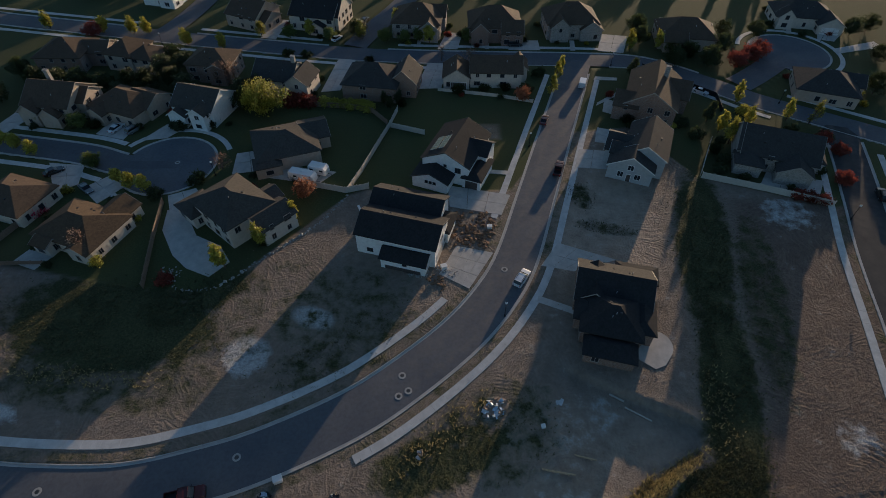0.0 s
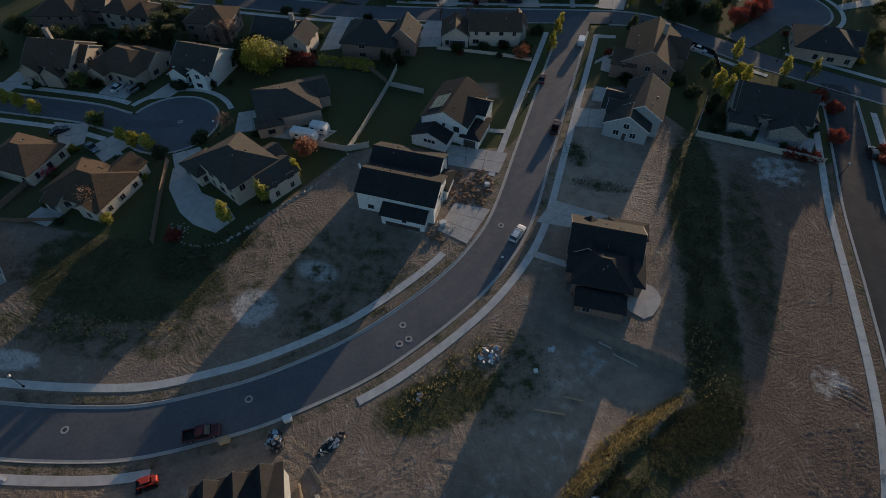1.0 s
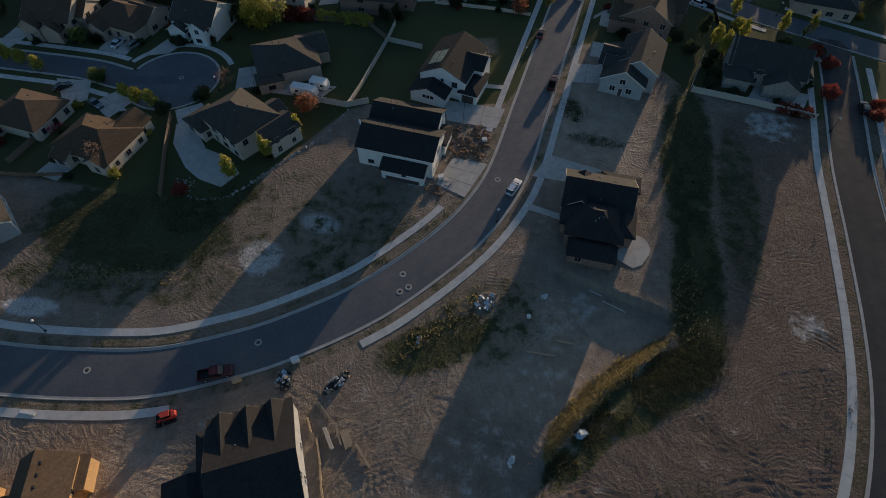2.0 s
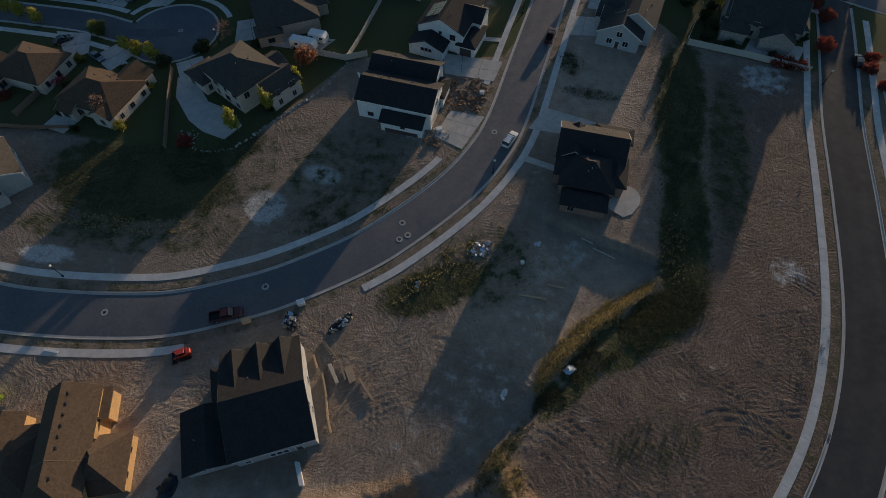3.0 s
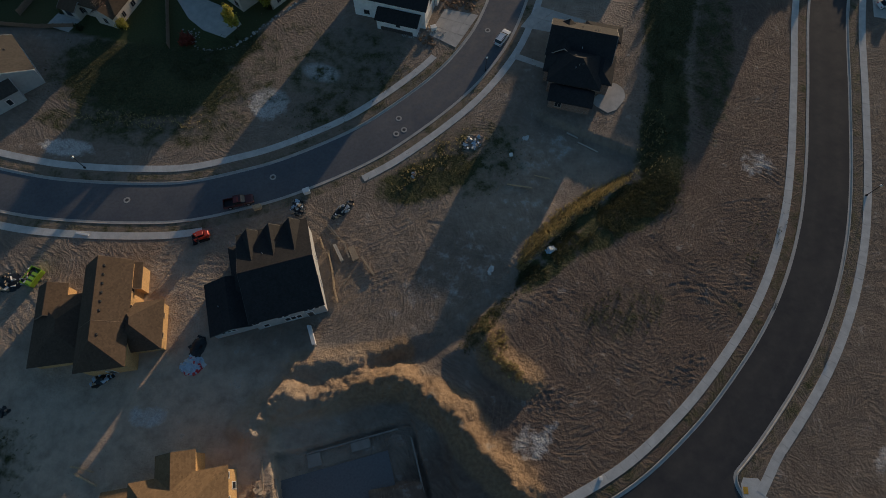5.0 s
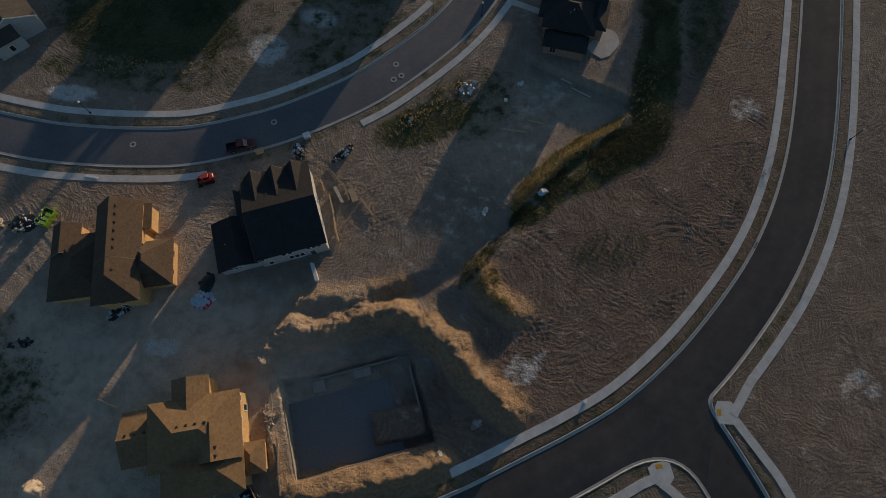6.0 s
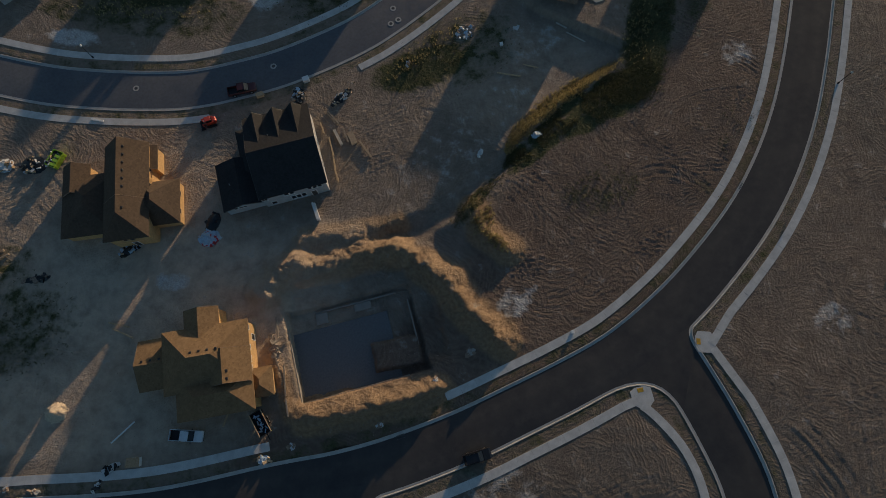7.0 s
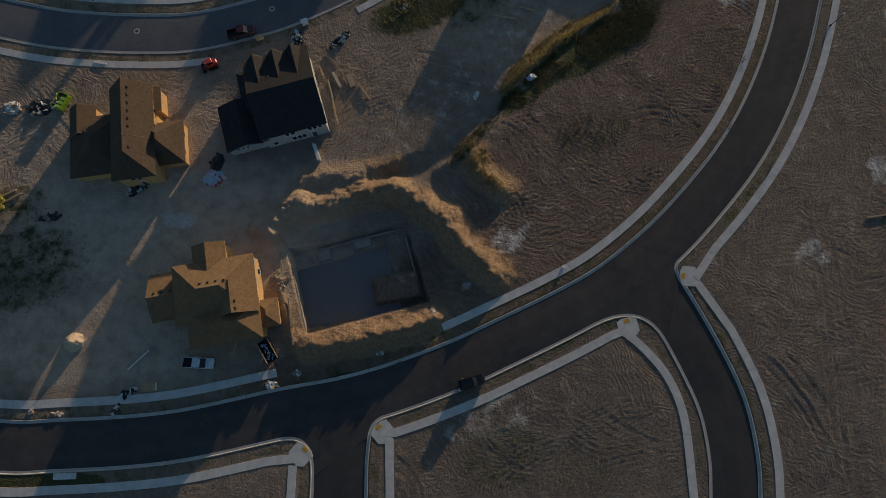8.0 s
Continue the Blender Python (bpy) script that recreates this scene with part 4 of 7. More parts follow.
def face_pose(block, side, u, z):
    """A pose on a block's wall: x along the wall, -y outwards, z up."""
    bx, by, L, W, rot = block[0], block[1], block[2], block[3], block[7] if len(block) > 7 else 0
    sx, sy = _SIDES[side]
    ang = {"S": 0, "E": 90, "N": 180, "W": 270}[side]
    d = W / 2 if sy else L / 2
    return pose(bx, by, 0, 0, 0, rot) @ pose(sx * d + (0 if sx else 0), sy * d, 0, 0, 0, ang) @ pose(u, 0, z)


def window_unit(parent, m, w=1.1, h=1.3, frame_mat=None, bars=1):
    f = 0.09
    bm = boxes((-w / 2 - f, w / 2 + f, -0.07, 0.0, h, h + f), (-w / 2 - f - 0.04, w / 2 + f + 0.04, -0.12, 0.0, -f, 0),
               (-w / 2 - f, -w / 2, -0.07, 0.0, 0, h), (w / 2, w / 2 + f, -0.07, 0.0, 0, h))
    for k in range(bars):
        x = -w / 2 + w * (k + 1) / (bars + 1)
        box(bm, x - 0.03, x + 0.03, -0.06, 0, 0, h)
    win = part("window", move(bm, m), frame_mat or TRIM, parent)
    part("pane", move(boxes((-w / 2, w / 2, -0.03, -0.004, 0, h)), m), GLASS, win)
    return win


def garage_door(parent, m, w=4.8, h=2.2, mat=None, rows=4):
    bm = bmesh.new()
    for r in range(rows):
        for c in range(max(2, int(w / 1.2))):
            n = max(2, int(w / 1.2))
            x0, x1, z0, z1 = -w / 2 + w * c / n, -w / 2 + w * (c + 1) / n, h * r / rows, h * (r + 1) / rows
            box(bm, x0 + 0.02, x1 - 0.02, -0.05, 0, z0 + 0.02, z1 - 0.02)
    box(bm, -w / 2, w / 2, -0.03, 0, 0, h)
    door = part("garage_door", move(bm, m), mat or DOORPAINT, parent)
    part("frame", move(boxes((-w / 2 - 0.15, -w / 2, -0.06, 0, 0, h + 0.15), (w / 2, w / 2 + 0.15, -0.06, 0, 0, h + 0.15), (-w / 2, w / 2, -0.06, 0, h, h + 0.15)), m), TRIM, door)
    return door


def entry_door(parent, m, mat=None):
    door = part("door", move(boxes((-0.48, 0.48, -0.05, 0, 0.05, 2.1), (-0.32, 0.32, -0.065, 0, 1.2, 1.9), (-0.32, 0.32, -0.065, 0, 0.25, 1.0)), m), mat or DOORDARK, parent)
    part("frame", move(boxes((-0.6, -0.48, -0.08, 0, 0, 2.22), (0.48, 0.6, -0.08, 0, 0, 2.22), (-0.48, 0.48, -0.08, 0, 2.1, 2.22)), m), TRIM, door)
    return door


def inside(block, x, y, slack=0.05):
    bx, by, L, W = block[:4]
    r = radians(block[7] if len(block) > 7 else 0)
    u, v = (x - bx) * math.cos(r) + (y - by) * math.sin(r), -(x - bx) * math.sin(r) + (y - by) * math.cos(r)
    return abs(u) < L / 2 + slack and abs(v) < W / 2 + slack


def house(x, y, ang, blocks, wall, roof, label, wins="auto", extras=(), trim=None, seed=1, vents=3, name="house", gap=3.4, chimney=None, z=0.0, win_sides="SENW"):
    """blocks: x, y, length, width, eave, pitch, kind (gx, gy, hip)[, turn]."""
    rnd = random.Random(seed)
    h = root(name, x, y, z, ang, label, "house", "houses")
    trim = trim or (TRIM if wall in (WALL_WHITE, WALL_GREY) else TRIM_SOFT)
    for b in blocks:
        bx, by, L, W, eave, pitch, kind = b[:7]
        m = pose(bx, by, 0, 0, 0, b[7] if len(b) > 7 else 0)
        wl = b[8] if len(b) > 8 and b[8] else wall
        if kind == "hip":
            part("wall", move(boxes((-L / 2, L / 2, -W / 2, W / 2, -0.3, eave)), m), wl, h)
            part("roof", move(hip_roof(L, W, eave, pitch), m), roof, h)
        else:
            along = "x" if kind == "gx" else "y"
            bm = gable_walls(L, W, eave, pitch, along)
            part("wall", move(bm, m), wl, h)
            part("roof", move(gable_roof(L, W, eave, pitch, along), m), roof, h)
            # barge boards on the gable ends
            a, bb = (L / 2, W / 2) if along == "x" else (W / 2, L / 2)
            for s in (-1, 1):
                bm = bmesh.new()
                for q in (-1, 1):
                    p0, p1 = Vector((0, q * (bb + 0.47), eave - 0.47 * pitch + 0.08)), Vector((0, 0, eave + bb * pitch + 0.08))
                    vs = []
                    for e, zz in ((p0, -0.14), (p1, -0.14), (p1, 0.14), (p0, 0.14)):
                        for t in (0.0, 0.05):
                            vs.append(bm.verts.new((s * (a + 0.318 + t), e.y, e.z + zz) if along == "x" else (e.y, s * (a + 0.318 + t), e.z + zz)))
                    for f in ((0, 2, 4, 6), (1, 7, 5, 3), (0, 1, 3, 2), (2, 3, 5, 4), (4, 5, 7, 6), (6, 7, 1, 0)):
                        bm.faces.new([vs[i] for i in f])
                part("barge_board", move(bm, m), trim, h)
        # small vents and pipes near the ridge
        for k in range(vents if L * W > 60 else 0):
            u, v = (rnd.random() - 0.5) * L * 0.6, (0.1 + 0.25 * rnd.random()) * min(L, W) * rnd.choice((-1, 1))
            if kind == "gy":
                px, py, drop = v, u * W / L, abs(v)
                zz = eave + (L / 2 - drop) * pitch + 0.2
            elif kind == "gx":
                px, py, drop = u, v, abs(v)
                zz = eave + (W / 2 - drop) * pitch + 0.2
            else:
                px, py = u * 0.5, v
                zz = eave + min(W / 2 - abs(py), L / 2 - abs(px)) * pitch + 0.2
            if rnd.random() < 0.5:
                part("roof_vent", move(boxes((-0.2, 0.2, -0.2, 0.2, -0.15, 0.16), bevel=0.04), m @ pose(px, py, zz)), VENT, h)
            else:
                part("vent_pipe", move(rod((0, 0, -0.2), (0, 0, 0.45), 0.06), m @ pose(px, py, zz)), PIPE, h)
    if wins == "auto":
        for b in blocks:
            for side in win_sides:
                run = b[2] if side in "SN" else b[3]
                levels = [0.9] if b[4] < 4.4 else [0.9, 3.5]
                n = int(run / gap)
                for lv in levels:
                    for k in range(n):
                        u = (k + 0.5) / n * run - run / 2 + rnd.uniform(-0.3, 0.3)
                        if rnd.random() < 0.25:
                            continue
                        m = face_pose(b, side, u, lv)
                        p = m.translation
                        if any(o is not b and inside(o, p.x, p.y) for o in blocks):
                            continue
                        window_unit(h, m, rnd.choice((0.9, 1.2, 1.7)), rnd.choice((1.2, 1.4)), trim, bars=rnd.choice((0, 1, 1)))
    for e in extras:
        if e[0] == "vent":
            b, px, py = blocks[e[1]], e[2], e[3]
            run = {"gy": b[2] / 2 - abs(px), "gx": b[3] / 2 - abs(py), "hip": min(b[2] / 2 - abs(px), b[3] / 2 - abs(py))}[b[6]]
            part("roof_vent", move(boxes((-0.2, 0.2, -0.2, 0.2, -0.15, 0.16), bevel=0.04), pose(b[0] + px, b[1] + py, b[4] + run * b[5] + 0.2)), VENT, h)
            continue
        kind, bi, side, u, zz, *more = e
        m = face_pose(blocks[bi], side, u, zz)
        if kind == "garage":
            garage_door(h, m, *more)
        elif kind == "door":
            entry_door(h, m)
        elif kind == "window":
            window_unit(h, m, *more)
    if chimney:
        cx, cy, top = chimney
        part("chimney", boxes((cx - 0.6, cx + 0.6, cy - 0.45, cy + 0.45, 1.0, top), (cx - 0.7, cx + 0.7, cy - 0.55, cy + 0.55, top, top + 0.15), bevel=0.03), WALL_STONE, h)
    return h


# --- houses under construction, and the newest ones along the bend ---
house(-27.2, 11.0, 16, [(0.75, 0.3, 12.3, 16.4, 5.1, 0.29, "gx"), (-9.0, -2.9, 7.4, 9.2, 2.7, 0.34, "gy"), (-6.4, 3.2, 2.2, 8.4, 3.4, 0.45, "hip"),
                        (-3.2, 5.4, 3.0, 5.8, 5.15, 1.2, "gy"), (0.7, 5.4, 3.0, 5.8, 5.15, 1.2, "gy"), (4.4, 5.5, 3.0, 5.8, 5.15, 1.2, "gy")], WALL_GREY, ROOF_BLACK,
      "new grey sided house with black shingle roof and three dormers", wins=None, vents=1, seed=3, trim=TRIM_DARK,
      extras=[("window", 0, "S", 4.9, 3.3, 0.7, 1.1, TRIM, 0), ("window", 0, "S", 3.9, 3.3, 0.7, 1.1, TRIM, 0), ("window", 0, "S", 2.9, 3.3, 0.7, 1.1, TRIM, 0),
              ("window", 0, "S", -0.5, 3.3, 0.8, 1.1, TRIM, 0), ("window", 0, "S", -1.6, 3.3, 0.8, 1.1, TRIM, 0), ("window", 0, "S", -5.7, 3.3, 1.0, 1.1, TRIM, 1),
              ("window", 0, "S", 1.3, 0.9, 0.8, 1.4, TRIM, 0), ("window", 0, "S", 0.3, 0.9, 0.8, 1.4, TRIM, 0), ("window", 0, "S", -0.7, 0.9, 0.8, 1.4, TRIM, 0),
              ("door", 0, "S", 3.3, 0.1), ("window", 0, "S", -4.5, 0.9, 0.9, 1.1, TRIM, 0), ("window", 1, "S", -0.1, 2.0, 0.6, 0.6, TRIM, 0), ("window", 1, "S", -1.0, 2.0, 0.6, 0.6, TRIM, 0),
              ("window", 1, "S", -1.9, 2.0, 0.6, 0.6, TRIM, 0), ("window", 0, "E", 2, 0.9), ("window", 0, "E", -3, 0.9), ("window", 0, "E", -3, 3.6)])
house(-54.6, 3.2, 8, [(-0.6, 3.9, 7.4, 10.8, 5.4, 0.85, "gy"), (-0.6, -3.2, 7.4, 11.4, 5.4, 0.84, "hip"), (-8.6, -0.7, 9.4, 11.4, 3.2, 0.42, "hip"), (4.3, -2.0, 6.8, 8.0, 3.1, 0.95, "hip"), (2.3, 7.2, 3.2, 4.4, 3.6, 0.35, "gy"), (-11.2, 4.6, 4.2, 5.4, 3.4, 0.7, "gy")], OSB, ROOF_BROWN,
      "unfinished house with strand board walls and brown shingle roof", wins=None, vents=0, seed=8, trim=CEDAR,
      extras=[("window", 0, "E", -2.6, 3.6, 0.7, 1.3, WOOD, 0), ("window", 0, "E", 0.6, 3.6, 0.7, 1.3, WOOD, 0), ("window", 3, "E", 1.8, 1.6, 0.9, 1.4, WOOD, 0), ("window", 3, "E", -1.8, 1.6, 0.9, 1.4, WOOD, 0),
              ("window", 1, "S", 0.4, 3.4, 0.7, 0.7, WOOD, 0), ("window", 1, "S", -0.8, 3.4, 0.7, 0.7, WOOD, 0), ("door", 1, "S", 0, 0), *[("vent", 0, 0.8, -4.0 + 1.6 * k) for k in range(6)], ("vent", 1, 0.8, -1.0), ("vent", 3, -0.6, 0.5)])
house(-37.4, -27.0, 10, [(0.45, -0.2, 14.0, 10.0, 5.2, 0.62, "hip"), (4.0, -2.4, 7.0, 5.2, 5.2, 0.74, "gy"), (-9.2, 0.4, 5.2, 8.0, 3.0, 0.42, "gx"), (-0.1, 5.7, 5.2, 4.8, 5.0, 0.5, "gy"),
                        (8.7, -5.8, 3.2, 4.2, 3.0, 0.6, "hip"), (1.4, -6.6, 12.2, 6.4, 4.8, 0.55, "hip")], OSB, ROOF_NEW,
      "unfinished house with strand board walls and new brown shingles", wins=None, vents=0, seed=5, trim=CEDAR,
      extras=[("window", 0, "E", 4.1, 3.5, 0.8, 1.0, TRIM, 0), ("window", 0, "E", 0.6, 3.4, 0.9, 1.4, TRIM, 0), ("window", 0, "E", -1.4, 3.4, 0.9, 1.4, TRIM, 0), ("window", 0, "E", -3.0, 3.4, 0.9, 1.4, TRIM, 0), ("window", 0, "E", 2.6, 0.8, 1.0, 1.4, TRIM, 0), *[("vent", 0, -1.4 + 1.4 * k, 0.8) for k in range(4)], ("vent", 1, 0.6, -0.9), ("vent", 1, 0.6, -2.2), *[("vent", 2, -1.6 + 1.5 * k, 0.6) for k in range(3)]])
house(-7.8, 81.6, -16, [(0, -2.6, 17.0, 9.2, 5.5, 0.5, "gx"), (2.5, -7.8, 9.4, 4.4, 3.0, 0.42, "gx"), (-1.0, 5.2, 15.4, 7.8, 5.3, 0.56, "gx"), (7.4, 3.4, 3.4, 6.0, 3.2, 0.3, "hip")], WALL_WHITE, ROOF_BLACK,
      "new white sided house with black shingle roof", wins=None, seed=4, trim=TRIM_DARK,
      extras=[("window", 0, "S", -5.6, 1.0, 1.2, 0.9, TRIM_DARK, 1), ("garage", 1, "S", 0, 0.05, 7.6, 1.1, DOORDARK, 1), ("window", 1, "S", 0.4, 1.9, 0.8, 0.6, TRIM_DARK, 1),
              ("window", 0, "E", 2.5, 1.0), ("window", 0, "E", -3, 1.0), ("garage", 0, "E", -1.0, 0.05, 4.6, 2.2), ("window", 0, "E", 0, 3.6, 1.6, 1.3)])
farmhouse = house(3.2, 105.5, -22, [(-0.6, 1.6, 11.6, 15.0, 5.6, 0.5, "gy"), (-2.8, -7.4, 8.8, 5.6, 3.0, 0.42, "gy"), (6.2, -1.8, 4.4, 9.0, 3.0, 0.4, "hip"), (5.0, 3.4, 5.0, 6.0, 5.4, 0.6, "gx")], WALL_WHITE, ROOF_BLACK,
      "white sided farmhouse with black roof and solar panels", wins=None, seed=6, trim=TRIM_DARK,
      extras=[("window", 0, "S", 3.2, 3.5, 1.3, 1.3, TRIM_DARK, 1), ("window", 0, "S", 0.0, 4.4, 0.6, 0.6, TRIM_DARK, 0), ("window", 1, "S", -0.8, 2.0, 0.6, 0.6, TRIM_DARK, 0), ("window", 1, "S", 0.2, 2.0, 0.6, 0.6, TRIM_DARK, 0),
              ("window", 1, "S", 1.2, 2.0, 0.6, 0.6, TRIM_DARK, 0), ("garage", 2, "S", 0, 0.05, 3.0, 2.2, DOORDARK)])
# dark solar panels in two rows up the west slope
PANEL = plain("solar_glass", (0.012, 0.014, 0.022), 0.12, vary=0.1)
for row in range(2):
    for col in range(5):
        d = 2.0 + 1.85 * row
        m = pose(-0.6 - d, -3.2 + 1.1 * col, 5.6 + (5.8 - d) * 0.5 + 0.31, 0, -math.degrees(math.atan(0.5)), 0)
        panel = part("solar_panel", move(boxes((-0.86, 0.86, -0.52, 0.52, -0.02, 0.02)), m), PANEL, farmhouse, "dark glass panel")
        part("panel_frame", move(boxes((-0.89, -0.86, -0.55, 0.55, -0.03, 0.03), (0.86, 0.89, -0.55, 0.55, -0.03, 0.03), (-0.86, 0.86, -0.55, -0.52, -0.03, 0.03), (-0.86, 0.86, 0.52, 0.55, -0.03, 0.03)), m), PIPE, panel)
house(32.0, 59.6, -14, [(-0.8, 5.2, 13.6, 9.8, 4.0, 0.6, "gx"), (-0.8, -2.2, 10.4, 9.0, 4.0, 0.6, "hip"), (3.6, 9.8, 7.4, 4.0, 3.2, 0.25, "hip"), (-0.7, -8.4, 8.6, 4.6, 2.8, 0.3, "hip"), (4.6, -1.0, 4.0, 7.4, 3.8, 0.45, "hip"), (-5.4, -1.4, 3.6, 5.0, 3.6, 0.5, "hip"), (-4.2, 4.6, 4.4, 8.0, 4.2, 0.75, "gy")], WALL_BRICK, ROOF_BLACK,
      "new dark brick house with black shingle roof", seed=11, vents=4, gap=3.8)
house(46.6, 106.4, -22, [(2.6, 4.2, 9.6, 14.0, 5.4, 0.6, "gy"), (0.1, -3.9, 10.4, 5.4, 4.0, 0.58, "gy"), (-4.2, 3.4, 5.4, 8.6, 4.2, 0.5, "gx"), (-0.8, 0.2, 9.4, 5.0, 4.6, 0.6, "gx")], WALL_GREY, ROOF_DARK,
      "new grey sided gabled house with dark roof", wins=None, seed=12,
      extras=[("window", 1, "S", -2.0, 1.2, 1.3, 1.4, TRIM, 1), ("window", 1, "S", 2.0, 1.2, 1.3, 1.4, TRIM, 1), ("window", 1, "S", 0.0, 3.5, 1.3, 1.3, TRIM, 1), ("door", 1, "S", 0, 0.1), ("window", 0, "E", 0, 1.2)])
house(58.4, 134, -20, [(0, 0, 13.4, 19.0, 5.2, 0.62, "gy"), (-6.2, -6.0, 6.4, 8.0, 4.4, 0.6, "gx"), (6.6, 3.6, 5.6, 9.6, 4.6, 0.62, "gx")], WALL_BRICK, ROOF_BROWN,
      "large brown brick house with steep dark roof", seed=13, gap=4.0, chimney=(2.2, 3.0, 11.0))
house(81.6, 109.0, -20, [(1.0, 0.6, 17.0, 12.0, 4.4, 0.72, "gx"), (-4.4, 0.8, 8.0, 11.0, 4.8, 0.70, "gx"), (4.6, -6.4, 7.6, 6.0, 3.4, 0.6, "gy"), (-5.4, -6.2, 6.0, 5.0, 3.4, 0.5, "hip"), (9.6, 2.0, 4.0, 8.0, 3.4, 0.6, "hip")], WALL_STONE, ROOF_DARK,
      "dark roofed stone and stucco house with a terrace", seed=14, gap=4.2)

# --- the finished street round the cul-de-sac ---
house(-45.6, 86.6, -41, [(0, 0, 14.0, 11.6, 5.8, 0.52, "hip"), (8.4, 3.4, 6.6, 8.4, 4.4, 0.5, "gy"), (-7.6, -4.6, 6.6, 6.4, 3.4, 0.45, "hip"), (2.6, 6.6, 5.0, 5.0, 4.4, 0.5, "gy")], WALL_CREAM, ROOF_GREY,
      "cream house with grey hipped roof and a concrete patio", seed=15, gap=3.2)
house(-39.6, 111.4, 20, [(0, 0, 15.0, 13.6, 4.0, 0.42, "hip"), (7.6, 3.4, 6.6, 9.0, 3.6, 0.42, "gx"), (-5.4, -6.6, 6.0, 4.0, 3.2, 0.42, "hip")], WALL_TAN, ROOF_GREY,
      "tan house with large weathered grey roof", seed=16, gap=4.0)
house(-76.8, 81.6, -20, [(0, 0, 15.4, 11.4, 3.4, 0.5, "hip"), (3.4, 6.6, 6.4, 6.0, 3.2, 0.55, "gy"), (-4.0, -6.0, 4.0, 3.6, 2.9, 0.4, "gx"), (5.0, -5.4, 5.0, 3.0, 3.2, 0.55, "gy")], WALL_CREAM, ROOF_TAN,
      "cream stucco house with tan shingle roof", seed=17, gap=3.4)
house(-96.6, 91.0, -18, [(0, 0, 13.4, 11.0, 3.4, 0.5, "hip"), (-6.6, -4.6, 6.6, 8.0, 3.2, 0.55, "gy")], WALL_CREAM, ROOF_BROWN, "cream house with brown hipped roof", seed=18)
house(-105.4, 131.0, -8, [(0, 0, 13.4, 12.6, 5.2, 0.62, "gx"), (-4.0, -6.2, 5.0, 4.6, 4.4, 0.8, "gy"), (1.8, -6.6, 5.0, 4.0, 3.6, 0.8, "gy"), (6.6, 1.2, 4.6, 8.0, 5.0, 0.6, "gx")], WALL_TAN, ROOF_BROWN,
      "tan house with steep front gables", seed=19, chimney=(-2.0, 2.0, 11.0))
house(-87.2, 130.2, -22, [(0, 0, 15.6, 11.6, 3.8, 0.55, "hip"), (-3.4, -6.2, 5.0, 4.0, 3.4, 0.6, "gy"), (4.6, 3.0, 8.0, 8.6, 3.8, 0.5, "gx")], WALL_TAN, ROOF_BROWN,
      "tan house with brown hipped roof and a dormer", seed=20)
house(-65.6, 129.6, -16, [(0, 0, 12.4, 11.0, 5.0, 0.6, "gx"), (-3.6, -5.8, 5.0, 4.0, 3.4, 0.7, "gy"), (3.0, -6.0, 4.4, 4.0, 5.0, 0.7, "gy")], WALL_WHITE, ROOF_GREY,
      "white house with grey roof and front gables", seed=21, gap=3.0)
house(-117.0, 158.6, 0, [(0, 0, 14.0, 13.0, 5.0, 0.5, "hip"), (9.0, 2.0, 8.0, 8.4, 4.4, 0.5, "gx")], WALL_BRICK, ROOF_BROWN, "dark brick house with large hipped roof", seed=22)
house(-97.6, 158.4, -14, [(0, 0, 9.4, 11.0, 5.4, 0.6, "hip"), (7.4, -1.0, 8.0, 8.4, 5.0, 0.6, "hip")], WALL_TAN, ROOF_BROWN, "tan two storey house with hipped roofs", seed=23)
house(-69.0, 151.4, -6, [(0, 0, 13.0, 10.4, 5.8, 0.5, "hip"), (3.0, -4.6, 5.0, 4.0, 5.4, 0.5, "gy")], WALL_BRICK, ROOF_BROWN, "brick two storey house", seed=24)
house(-46.4, 144.2, -12, [(-1.6, 0, 12.0, 10.6, 5.0, 0.6, "gx"), (6.0, -1.6, 6.6, 9.0, 4.8, 0.75, "gy"), (-4.4, -5.4, 6.0, 4.0, 3.4, 0.6, "gx")], WALL_CREAM, ROOF_DARK,
      "cream house with dark steep roofs", seed=25, chimney=(3.6, 0.0, 10.0))
house(-18.6, 142.2, -9, [(-1.6, 0, 15.6, 12.4, 4.8, 0.62, "hip"), (7.4, 2.0, 7.6, 9.4, 4.8, 0.9, "gy")], WALL_BRICK, ROOF_DARK, "dark brick house with steep dark roof", seed=26)
house(12.0, 148.6, -2, [(3.6, 0, 15.0, 9.6, 5.0, 0.6, "gx"), (-8.0, -1.2, 7.6, 9.4, 3.6, 0.65, "gy"), (10.6, 2.0, 4.6, 6.6, 4.4, 0.9, "gy")], WALL_CREAM, ROOF_BROWN,
      "pale stucco house with brown roof and a garage wing", seed=27, extras=[("garage", 1, "S", 0.6, 0.05, 4.6, 2.2, DOORDARK)])

# --- far row beyond the cross street ---
house(-67.0, 189.0, -25, [(0, 0, 13.0, 13.0, 4.4, 0.55, "gx"), (6.4, -1.0, 6.0, 8.4, 3.4, 0.5, "gx")], WALL_TAN, ROOF_BROWN, "tan house with brown gabled roof", seed=28)
house(-43.6, 187.0, -14, [(0, 0, 16.0, 12.4, 5.2, 0.6, "gx"), (2.4, -7.0, 5.4, 3.6, 3.0, 0.5, "gy"), (6.4, 2.0, 5.4, 13.0, 5.4, 0.8, "gx")], WALL_CREAM, ROOF_BLACK, "cream house with black roof and three dormers", seed=29, gap=2.8)
